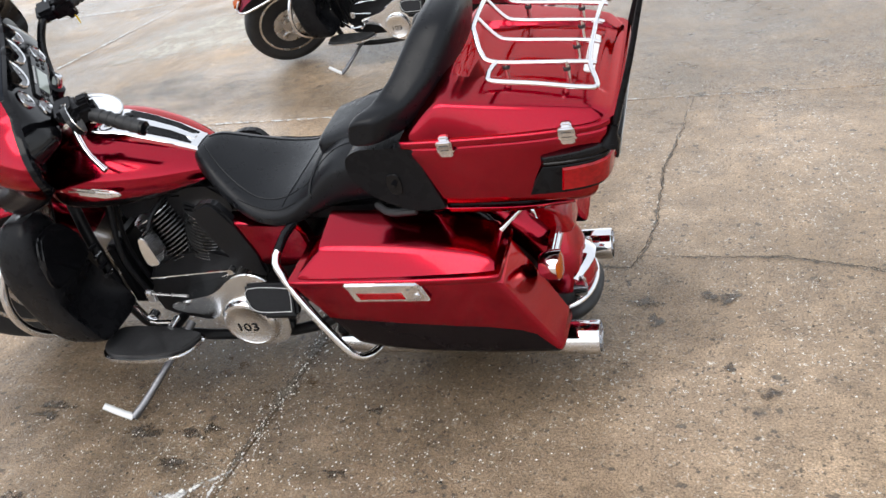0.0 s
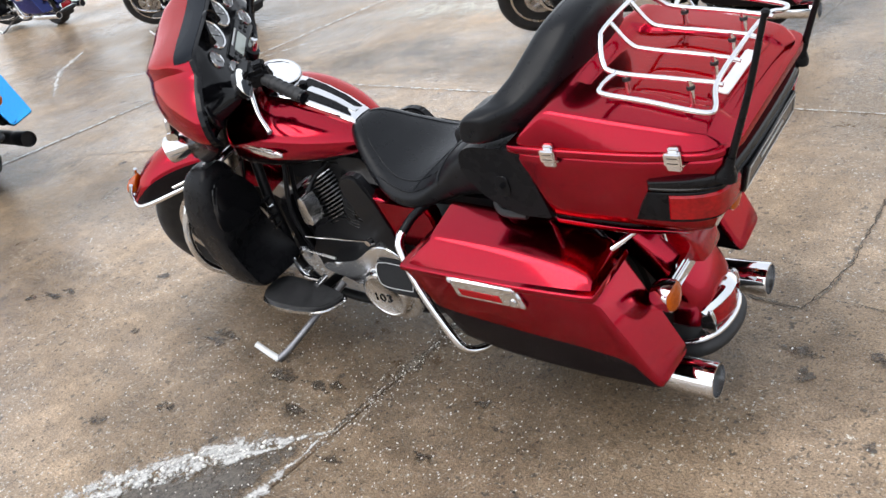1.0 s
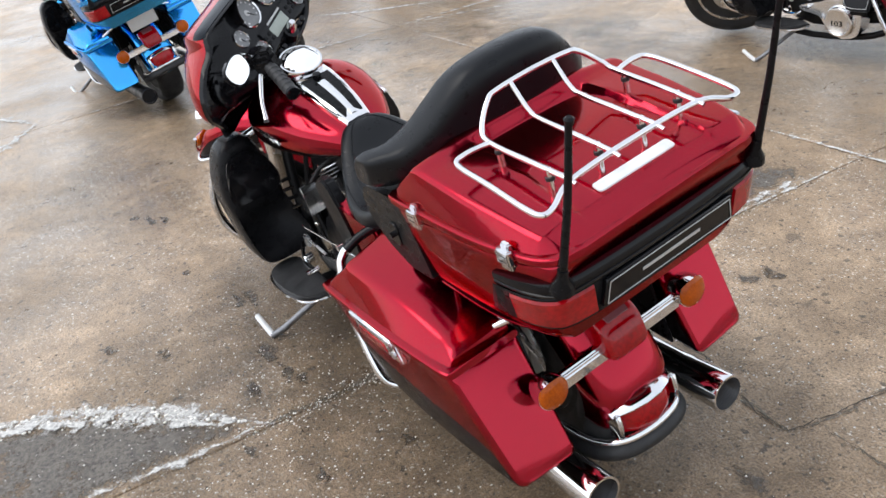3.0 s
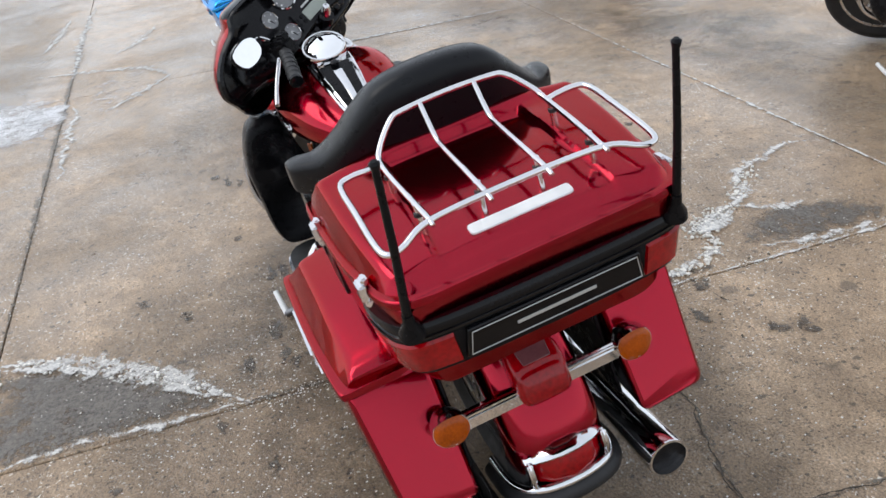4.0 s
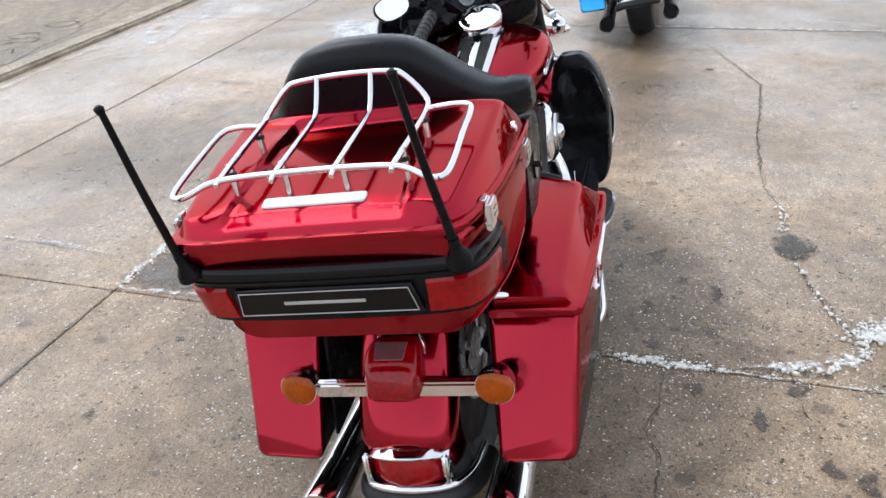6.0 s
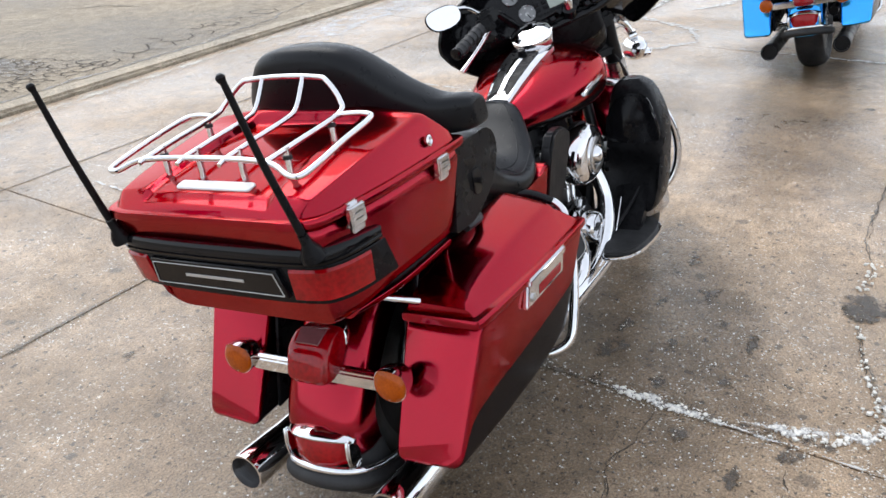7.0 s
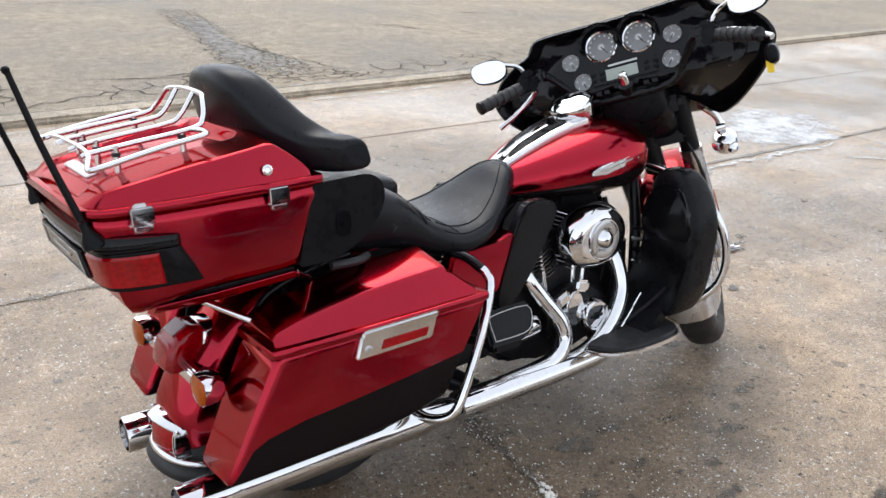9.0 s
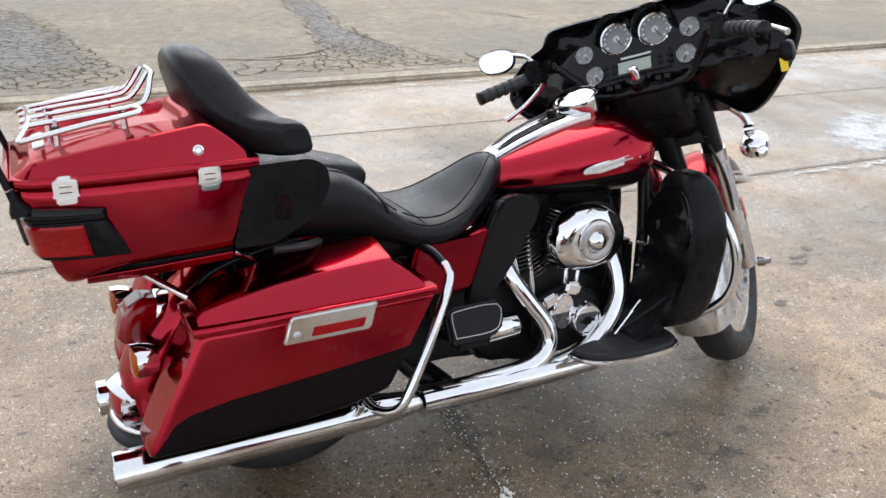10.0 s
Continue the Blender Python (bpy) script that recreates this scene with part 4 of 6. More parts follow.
    part("oil_cooler", block((1.09, 0, 0.37), (0.05, 0.20, 0.24), 0.012), ENGINE, case, "black oil cooler")
    for y in (0.06, 0.10, -0.06, -0.10):
        part("oil_pipe", tube([(1.03, y, 0.28), (1.06, y, 0.45), (1.04, y * 0.6, 0.62)], 0.009, 8, 4), ENGINE, case)
    part("starter_motor", lathe([(-0.09, 0.0), (-0.09, 0.03), (-0.08, 0.038), (0.06, 0.038), (0.07, 0.03)], (0.60, -0.150, 0.322), (1, 0, 0), 24), CHROME, case, "chrome starter cover")
    part("gearbox", block((0.50, 0.0, 0.42), (0.20, 0.24, 0.12), 0.02), ENGINE, case)
    return case


def exhaust(bike, pipes=None):
    col = part("exhaust", tube([(0.655, -0.095, 0.50), (0.658, -0.125, 0.462), (0.706, -0.150, 0.385), (0.752, -0.170, 0.315), (0.760, -0.180, 0.262), (0.725, -0.190, 0.222), (0.66, -0.195, 0.204), (0.50, -0.198, 0.198)], 0.026, 16, 6), CHROME, bike, "chrome exhaust, two long silencers")
    part("front_header", tube([(0.965, -0.085, 0.52), (0.990, -0.13, 0.49), (0.998, -0.165, 0.42), (0.988, -0.185, 0.350), (0.935, -0.198, 0.276), (0.865, -0.20, 0.222), (0.78, -0.198, 0.196), (0.62, -0.197, 0.190), (0.40, -0.197, 0.192)], 0.026, 16, 6), CHROME, col)
    part("heat_shield", tube([(0.90, -0.200, 0.185), (0.70, -0.200, 0.183), (0.35, -0.200, 0.186)], [0.030, 0.036, 0.040], 18, 4), CHROME, col, "chrome heat shield")
    for s, _ in SIDES:
        z = 0.188
        part("silencer", lathe([(0.0, 0.026), (0.06, 0.036), (0.12, 0.0425), (0.60, 0.0435), (0.62, 0.0445), (0.625, 0.0455), (0.743, 0.0475), (0.748, 0.0465), (0.748, 0.041), (0.66, 0.036), (0.655, 0.0)], (0.345, s * 0.198, z), (-1, 0, 0.006), 32), pipes or CHROME, col, "silencer with a straight-cut tip")
        part("silencer_bore", lathe([(0.0, 0.040), (-0.09, 0.036), (-0.091, 0.0)], (-0.385, s * 0.198, z + 0.0045), (-1, 0, 0), 24), ENGINE, col, "sooty bore")
    part("crossover", tube([(0.45, -0.15, 0.19), (0.40, 0, 0.22), (0.35, 0.17, 0.195)], 0.025, 12, 5), ENGINE, col)
    return col


def frame_parts(bike, coat, dark, lowers):
    fr = part("frame", join(tube([(1.12, 0, 0.80), (0.95, 0, 0.66), (0.55, 0, 0.62), (0.25, 0, 0.60)], 0.025, 10, 4), tube([(1.16, 0.06, 0.74), (1.12, 0.12, 0.45), (1.05, 0.12, 0.16), (0.55, 0.12, 0.15), (0.32, 0.12, 0.28), (0.25, 0.12, 0.58)], 0.018, 10, 5), tube([(1.16, -0.06, 0.74), (1.12, -0.12, 0.45), (1.05, -0.12, 0.16), (0.55, -0.12, 0.15), (0.32, -0.12, 0.28), (0.25, -0.12, 0.58)], 0.018, 10, 5), block((0.15, 0, 0.60), (0.50, 0.26, 0.07), 0.02), block((0.10, 0, 0.50), (0.16, 0.30, 0.16), 0.02), block((-0.20, 0, 0.635), (0.30, 0.20, 0.04), 0.01), tube([(0.34, 0.11, 0.30), (0.03, 0.115, 0.32)], 0.028, 10, 1), tube([(0.34, -0.11, 0.30), (0.03, -0.115, 0.32)], 0.028, 10, 1)), ENGINE, bike, "black tubular frame")
    for s, _ in SIDES:
        # cover under the seat and the deflector before it
        part("side_cover", slab(smoothed([(0.34, 0.50), (0.40, 0.475), (0.50, 0.47), (0.55, 0.56), (0.56, 0.63), (0.46, 0.60), (0.36, 0.61)], 3), 0.05 * s, "y", 0.145 * s, 0.016, 3), coat, fr, "painted side cover")
        part("deflector", slab(smoothed([(0.492, 0.425), (0.540, 0.425), (0.614, 0.505), (0.675, 0.60), (0.712, 0.678), (0.60, 0.696), (0.535, 0.56)] if s < 0 else [(0.498, 0.445), (0.548, 0.440), (0.598, 0.51), (0.634, 0.60), (0.655, 0.668), (0.575, 0.690), (0.522, 0.56)], 3), 0.035 * s, "y", 0.165 * s, 0.017, 4), ENGINE, fr, "satin black heat deflector")
        part("shock", join(tube([(0.08, s * 0.145, 0.33), (0.16, s * 0.15, 0.58)], 0.022, 12, 1)), ENGINE, fr)
        # guards
        part("bag_guard", tube(mir([(0.388, 0.268, 0.580), (0.392, 0.280, 0.570), (0.385, 0.302, 0.540), (0.325, 0.338, 0.44), (0.255, 0.356, 0.315), (0.225, 0.345, 0.262), (0.19, 0.29, 0.245), (0.19, 0.18, 0.25)], s), 0.0125, 12, 6), CHROME, fr, "chrome saddlebag guard")
        part("guard_mount", tube(mir([(0.350, 0.15, 0.615), (0.378, 0.22, 0.600), (0.390, 0.272, 0.577)], s), 0.0127, 12, 6), BLACK, fr, "black upper mount of the guard")
        part("bag_rail", tube(mir([(0.19, 0.20, 0.25), (0.19, 0.27, 0.30), (0.225, 0.33, 0.40), (0.28, 0.30, 0.50)], s), 0.009, 10, 5), CHROME, fr)
        g = 0.0 if s > 0 else 0.022      # the right-hand side sits closer in
        part("engine_guard", tube(mir([(1.17, 0.05, 0.235), (1.19, 0.16, 0.245), (1.245 - g, 0.26, 0.285), (1.288 - g, 0.330 - g / 3, 0.345), (1.302 - g, 0.355 - g / 2, 0.43), (1.288 - g, 0.345 - g / 2, 0.53), (1.252 - g, 0.295 - g / 3, 0.625), (1.19, 0.20, 0.69), (1.165, 0.05, 0.72)], s), 0.0135, 12, 6), CHROME, fr, "chrome engine guard")
        part("footboard", slab(smoothed([(0.800, 0.225), (0.797, 0.285), (0.835, 0.326), (0.95, 0.346), (1.07, 0.340), (1.122, 0.305), (1.125, 0.225), (1.05, 0.200)], 3), 0.012, "z", 0.230, 0.005, 2) if s > 0 else slab(smoothed([(0.800, -0.225), (0.797, -0.285), (0.835, -0.326), (0.95, -0.346), (1.07, -0.340), (1.122, -0.305), (1.125, -0.225), (1.05, -0.200)], 3), 0.012, "z", 0.230, 0.005, 2), CHROME, fr, "rider footboard with chrome edge")
        part("footboard_pad", slab(smoothed([(0.809, s * 0.232), (0.807, s * 0.281), (0.842, s * 0.318), (0.95, s * 0.337), (1.065, s * 0.331), (1.113, s * 0.300), (1.116, s * 0.23), (1.045, s * 0.208)], 3), 0.012, "z", 0.243, 0.004, 2), RUBBER, fr, "ribbed black rubber pad")
        part("board_bracket", tube(mir([(0.95, 0.10, 0.20), (0.95, 0.26, 0.215)], s), 0.016, 10, 1), ENGINE, fr)
        part("pillion_board", slab([(0.395, 0.352), (0.515, 0.352), (0.555, 0.380), (0.555, 0.445), (0.420, 0.445), (0.395, 0.425)], 0.03 * s, "y", 0.245 * s, 0.008, 2), ENGINE, fr, "folded black pillion footboard", Matrix.Translation((0, s * 0.245, 0.41)) @ Matrix.Rotation(radians(s * 28), 4, "X") @ Matrix.Translation((0, -s * 0.245, -0.41)))
        rim = [(0.410, 0.366), (0.509, 0.366), (0.541, 0.388), (0.541, 0.432), (0.427, 0.432), (0.410, 0.418)]
        part("board_rim", tube([(x, s * 0.277, z) for x, z in rim + rim[:1]], 0.0013, 6, 3), GREY, fr, "", Matrix.Translation((0, s * 0.245, 0.41)) @ Matrix.Rotation(radians(s * 28), 4, "X") @ Matrix.Translation((0, -s * 0.245, -0.41)))
        part("pillion_bracket", join(tube(mir([(0.44, 0.12, 0.33), (0.455, 0.24, 0.35)], s), 0.014, 10, 1), block((0.47, s * 0.25, 0.352), (0.10, 0.05, 0.03), 0.008)), ENGINE, fr)
        part("trunk_strut", tube(mir([(-0.300, 0.128, 0.640), (-0.283, 0.145, 0.628), (-0.202, 0.232, 0.582), (-0.190, 0.240, 0.572)], s), 0.0085, 10, 3), CHROME, fr, "chrome strut under the trunk")
        part("bag_bracket", tube(mir([(-0.205, 0.232, 0.578), (-0.190, 0.212, 0.596), (-0.15, 0.193, 0.622), (-0.08, 0.189, 0.645), (0.0, 0.189, 0.662), (0.06, 0.189, 0.668)], s), 0.0075, 10, 5), BLACK, fr, "glossy black bracket along the saddlebag lid")
        part("trunk_stay", tube(mir([(-0.105, 0.246, 0.678), (-0.093, 0.238, 0.669), (-0.012, 0.171, 0.611), (0.0, 0.160, 0.602)], s), 0.0065, 10, 3), CHROME, fr, "chrome stay under the trunk")
        if lowers:
            rows = []
            for z, x0, x1, y0, y1 in ((0.270, 1.10, 1.18, 0.13, 0.27), (0.295, 1.055, 1.225, 0.12, 0.322), (0.36, 1.055, 1.258, 0.13, 0.345), (0.45, 1.095, 1.276, 0.148, 0.348), (0.55, 1.114, 1.284, 0.158, 0.350), (0.63, 1.122, 1.272, 0.168, 0.332), (0.69, 1.130, 1.250, 0.185, 0.305), (0.716, 1.150, 1.222, 0.21, 0.275)):
                rows.append((z, x0, x1, y0, y1))
            rings = []
            for z, x0, x1, y0, y1 in spline(rows, 4):
                loop = []
                for i in range(32):
                    a = 2 * math.pi * i / 32
                    c, q = math.cos(a), math.sin(a)
                    yy = (y0 + y1) / 2 + (y1 - y0) / 2 * math.copysign(abs(q) ** 0.45, q)
                    xx = (x0 + x1) / 2 + (x1 - x0) / 2 * math.copysign(abs(c) ** 0.45, c)
                    if c < 0 and abs(q) < 0.8:      # hollow at the back
                        xx += 0.07 * min(1.0, -c * 1.5) * (1 - abs(q) / 0.8) ** 0.6 * min(1, max(0, (0.50 - z) * 12)) * min(1, max(0, (z - 0.28) * 12))
                    loop.append((xx - g * min(1.0, max(0.0, (xx - 1.05) / 0.2)), s * (yy - g / 3), z))
                rings.append(loop)
            low = part("lower_fairing", loft(rings), PLASTIC, fr, "black vented leg shield")
            part("glove_lid", slab(smoothed([(s * 0.165, 0.515), (s * 0.33, 0.515), (s * 0.325, 0.60), (s * 0.295, 0.672), (s * 0.21, 0.672), (s * 0.165, 0.60)], 2), -0.022, "x", 1.122, 0.008, 2), BLACK, fr, "black glove box lid")
            if s < 0:
                part("toe_plate", slab(smoothed([(0.985, 0.252), (1.005, 0.262), (1.070, 0.315), (1.110, 0.365), (1.125, 0.365), (1.10, 0.31), (1.05, 0.25)], 2), s * 0.165, "y", s * 0.125, 0.004, 2), PLASTIC, fr, "black toe plate above the footboard")
                part("brake_rod", tube([(0.955, -0.225, 0.262), (1.050, -0.215, 0.345)], 0.0030, 8, 1), CHROME, fr, "thin chrome brake rod")
            for k in range(4):
                part("vent", tube(mir([(1.100, 0.130, 0.42 + 0.035 * k), (1.096, 0.165, 0.425 + 0.035 * k)], s), 0.007, 8, 1), ALLOY if k % 2 == 0 else PLASTIC, fr)
    # side stand, out
    part("side_stand", join(tube([(0.90, 0.14, 0.205), (0.945, 0.275, 0.150), (1.00, 0.375, 0.090), (1.032, 0.420, 0.066)], [0.014, 0.011, 0.012, 0.013], 10, 3)), DULL, fr, "worn dark steel side stand, swung out")
    part("stand_foot", join(tube([(1.032, 0.420, 0.068), (1.070, 0.424, 0.095), (1.107, 0.427, 0.124)], [0.0115, 0.011, 0.0105], 10, 3)), WHITE, fr, "pale worn stand tang")
    part("stand_pad", slab(smoothed([(0.985, 0.412), (1.03, 0.412), (1.04, 0.45), (1.0, 0.46), (0.98, 0.44)], 2), 0.006, "z", 0.0, 0.002, 1), STEEL, fr, "", Matrix.Translation((0, 0, 0.0505)) @ Matrix.Translation((1.0, 0.43, 0)) @ Matrix.Rotation(radians(7), 4, "X") @ Matrix.Translation((-1.0, -0.43, 0)))
    return fr


def rear(bike, coat, plate=False):
    bm = fender(0.03, 0.32, 0.30, 0.385, 0.105, 60, 190 if plate else 205, 3.2, 44)
    for v in bm.verts:      # the back of the guard runs up forward, not round the wheel
        v.co.x += 0.36 * max(0.0, v.co.z - 0.335) * (1 if v.co.x < 0.1 else 0.5)
    f = part("rear_fender", bm, coat, bike, "glossy rear mudguard")
    if not plate:
        part("fender_skirt", fender(0.03, 0.32, 0.30, 0.386, 0.108, 190, 212, 3.2, 8), RUBBER, f, "black mudguard edge")
    lift = Matrix.Translation((0.008 if plate else 0.0, 0, 0.07 if plate else 0.0))
    # bumper rim: chrome strip round the tip
    tip = [(0.00, 0.107, 0.185), (-0.16, 0.112, 0.19), (-0.27, 0.108, 0.208), (-0.335, 0.075, 0.225), (-0.355, 0.0, 0.23), (-0.335, -0.075, 0.225), (-0.27, -0.108, 0.208), (-0.16, -0.112, 0.19), (0.0, -0.107, 0.185)]
    part("bumper_trim", tube([(x - 0.022, y * 1.06, z + 0.008) for x, y, z in tip[1:-1]], 0.010, 10, 5), CHROME, f, "chrome mudguard trim", lift)
    part("bumper", tube([(x - 0.020, y * 1.10, z - 0.020) for x, y, z in tip[1:-1]], 0.021, 12, 5), RUBBER, f, "black rubber bumper strip", lift)
    # lamp on the tip
    lens = []
    for y in (-0.076, -0.070, -0.045, 0.0, 0.045, 0.070, 0.076):
        d = 0.036 * (y / 0.076) ** 2 + (0.010 if abs(y) > 0.073 else 0)
        lens.append([(x + d, y, z) for x, z in ((-0.340, 0.318), (-0.374, 0.314), (-0.382, 0.295), (-0.386, 0.262), (-0.380, 0.246), (-0.335, 0.244))])
    part("fender_lamp", loft(lens), REDLENS, f, "red lamp on the mudguard tip", lift)
    hood = []
    for y in (-0.090, -0.080, -0.055, -0.02, 0.02, 0.055, 0.080, 0.090):
        q = (y / 0.09) ** 2
        d, drop = 0.044 * q, 0.024 * q
        hood.append([(x + d, y, z - drop) for x, z in ((-0.345, 0.332), (-0.356, 0.335), (-0.374, 0.331), (-0.387, 0.322), (-0.386, 0.318), (-0.370, 0.319), (-0.345, 0.319))])
    part("lamp_visor", loft(hood), CHROME, f, "chrome visor over the lamp", lift)
    for s, _ in SIDES:
        part("lamp_ear", slab(smoothed([(-0.362, 0.305), (-0.345, 0.305), (-0.318, 0.262), (-0.310, 0.240), (-0.362, 0.240)], 2), 0.012 * s, "y", 0.079 * s, 0.004, 2), CHROME, f, "chrome side plate of the lamp", lift)
    # light bar, tail lamp, indicators
    bar = part("light_bar", slab([(-0.318, 0.424), (-0.29, 0.424), (-0.29, 0.458), (-0.310, 0.462), (-0.318, 0.455)], 0.35, "y", -0.175, 0.004, 2), CHROME, bike, "chrome indicator bar")
    part("tail_light", hull([(-0.250, 0, 0.424, 0.526, 0.053, 5.5, 0.1), (-0.290, 0, 0.424, 0.530, 0.057, 5.5, 0.1), (-0.324, 0, 0.428, 0.516, 0.056, 5.0, 0.30), (-0.336, 0, 0.437, 0.500, 0.050, 4.5, 0.30)], 4, 36, 0.006), REDLENS, bar, "red tail lamp")
    part("tail_bezel", hull([(-0.215, 0, 0.420, 0.530, 0.052, 4, 0.1), (-0.255, 0, 0.416, 0.530, 0.0575, 4, 0.1)], 3, 32, 0.008), CHROME, bar, "chrome lamp housing")
    part("plate_window", slab(smoothed([(-0.035, -0.022), (0.035, -0.022), (0.03, 0.018), (-0.03, 0.018)], 1), 0.004, "z", 0, 0.001, 1), ROSE, bar, "clear ribbed plate window", Matrix.Translation((-0.302, 0, 0.5205)) @ Matrix.Rotation(radians(-30), 4, "Y") @ Matrix.Rotation(radians(90), 4, "Z"))
    for s, _ in SIDES:
        part("indicator_bowl", lathe([(0.0, 0.012), (-0.006, 0.028), (0.010, 0.036), (0.030, 0.0390), (0.040, 0.0390), (0.040, 0.034)], (-0.288, s * 0.206, 0.452), (-1, 0, 0.03), 32), CHROME, bar, "chrome indicator bowl")
        part("indicator_lens", join(lathe([(0.032, 0.036), (0.042, 0.0372), (0.048, 0.032), (0.051, 0.020), (0.052, 0.0)], (-0.288, s * 0.206, 0.452), (-1, 0, 0.03), 32), *[lathe([(0.045, q), (0.0515 - q * 0.12, q + 0.002), (0.045, q + 0.004)], (-0.288, s * 0.206, 0.452), (-1, 0, 0.03), 28) for q in (0.012, 0.022)]), AMBER, bar, "amber indicator lens")
        visor = []
        for k in range(-6, 7):
            a, e = k * 0.17, 0.012 * (1 - (k / 6.0) ** 2)
            visor.append([(-0.322 - d, s * 0.206 + r * math.sin(a), 0.452 + r * math.cos(a)) for d, r in ((0, 0.0380), (e + 0.002, 0.0395), (e + 0.003, 0.0405), (0, 0.0398))])
        part("indicator_visor", loft(visor), CHROME, bar, "short chrome peak")
        part("indicator_screw", lathe([(0.038, 0.003), (0.050, 0.003)], (-0.288, s * 0.206, 0.427), (-1, 0, 0), 8), CHROME, bar)
    if plate:
        part("number_plate", slab([(-0.09, 0.56), (0.09, 0.56), (0.09, 0.66), (-0.09, 0.66)], 0.004, "x", -0.36, 0.001, 1), GREY, bike, "blank grey plate")
    return f


def front(bike, coat, dark, batwing, lamps):
    xf = Matrix.Translation((-0.006, -0.025, 0.002)) @ STEER
    body_xf, xf = xf, Matrix.Translation((0.0, -0.03, 0)) @ xf      # the fork stands behind the steering head
    cx, cz = 1.557, 0.316
    wheel(bike, "front_wheel", cx, cz, 0.316, 0.125, 14, xf)
    ahead, under = halves(fender(cx, cz, 0.245, 0.392, 0.098, 38, 104, 2.8, 26), (1.68, 0, 0.577), (0.13, 0, 1))
    under.free()
    ahead, left = halves(ahead, (0, 0.083, 0.66), (0, -1, 0.22))
    ahead, right = halves(ahead, (0, -0.083, 0.66), (0, 1, 0.22))
    fd = part("front_fender", ahead, coat, bike, "glossy front mudguard", xf)
    for side in (left, right):
        part("fender_side", side, dark, fd, "black two-tone mudguard side", xf)
    part("fender_back", fender(cx, cz, 0.245, 0.392, 0.098, 104, 152, 2.8, 28), coat, fd, "", xf)
    part("fender_tail", fender(cx, cz, 0.24, 0.3935, 0.100, 150, 201, 2.8, 16), ALLOY, fd, "pale silver mudguard tail", xf)
    arc = [(cx - 0.03, 0.103, 0.603), (cx + 0.08, 0.106, 0.588), (cx + 0.20, 0.104, 0.572), (cx + 0.262, 0.088, 0.563), (cx + 0.292, 0.045, 0.560), (cx + 0.298, 0, 0.560)]
    part("fender_bumper", tube(arc + [(x, -y, z) for x, y, z in arc[-2::-1]], 0.0095, 10, 5), CHROME, fd, "chrome mudguard bumper", xf)
    for s, _ in SIDES:
        part("fender_rail", tube([(cx - 0.03, s * 0.102, 0.622), (cx + 0.09, s * 0.104, 0.607)], 0.0055, 8, 1), CHROME, fd, "chrome side trim", xf)
        part("marker_frame", tube([(cx + 0.296, s * 0.040, 0.566), (cx + 0.286, s * 0.046, 0.600), (cx + 0.262, s * 0.044, 0.634)], 0.007, 8, 4), CHROME, fd, "", xf)
    part("fender_marker", hull([(cx + 0.262, 0, 0.578, 0.632, 0.036, 3, -0.3), (cx + 0.300, 0, 0.578, 0.618, 0.030, 3, -0.3)], 3, 20, 0.006), AMBER, fd, "amber marker lamp", xf)
    for s, _ in SIDES:
        xg = Matrix.Translation((-0.009, 0.008, 0)) @ xf
        leg = part("fork_leg", tube([(cx - 0.02, s * 0.108, cz + 0.0), (cx - 0.20, s * 0.108, cz + 0.395)], [0.034, 0.036], 18, 1), ALLOY, bike, "silver lower fork leg", xg)
        part("fork_tube", tube([(cx - 0.195, s * 0.108, cz + 0.385), (cx - 0.29, s * 0.110, cz + 0.59)], [0.031, 0.030], 16, 1), ENGINE, leg, "black upper fork cover", xg)
        part("axle_nut", lathe([(0, 0.017), (0.022, 0.017), (0.024, 0.010), (0.040, 0.010)], (cx, s * 0.130, cz), (0, s, 0), 12), STEEL, leg, "", xf)
        part("fork_reflector", block((cx - 0.085, s * 0.142, cz + 0.19), (0.022, 0.006, 0.075), 0.002, 1), AMBER, leg, "amber fork reflector", xg @ Matrix.Translation((cx - 0.085, 0, cz + 0.19)) @ Matrix.Rotation(radians(-24), 4, "Y") @ Matrix.Translation((-cx + 0.085, 0, -cz - 0.19)))
        part("caliper", block((cx - 0.075, s * 0.088, cz + 0.075), (0.06, 0.05, 0.12), 0.012), ALLOY, leg, "brake caliper", xf)
        part("brake_hose", tube(mir([(cx - 0.10, 0.10, cz + 0.13), (cx - 0.20, 0.12, cz + 0.30), (cx - 0.26, 0.08, cz + 0.48)], s), 0.005, 8, 4), RUBBER, leg, "", xf)
        if lamps:
            xl = Matrix.Translation((0.0, 0.025, 0.0)) @ xf
            part("aux_lamp", lathe([(-0.056, 0.0), (-0.052, 0.016), (-0.034, 0.030), (0.0, 0.041), (0.024, 0.044), (0.034, 0.044), (0.037, 0.039), (0.040, 0.0)], (1.415, s * 0.218, 0.772 + s * 0.078), (1, 0, 0), 32), CHROME, leg, "chrome auxiliary lamp bowl", xl)
            part("aux_arm", join(tube(mir([(1.372, 0.180, 0.900 + s * 0.078), (1.395, 0.205, 0.870 + s * 0.078), (1.406, 0.216, 0.840 + s * 0.078), (1.412, 0.218, 0.806 + s * 0.078)], s), 0.012, 10, 4), lathe([(-0.014, 0.018), (0.014, 0.018)], (1.408, s * 0.218, 0.822 + s * 0.078), (0, 1, 0), 16)), CHROME, leg, "short chrome lamp bracket", xl)
            part("front_indicator", lathe([(-0.03, 0.0), (-0.027, 0.012), (-0.012, 0.018), (0.012, 0.020), (0.015, 0.0)], (1.40, s * 0.24, 0.70 + s * 0.03), (1, 0, 0), 24), CHROME, leg, "", xl)
    xf = body_xf
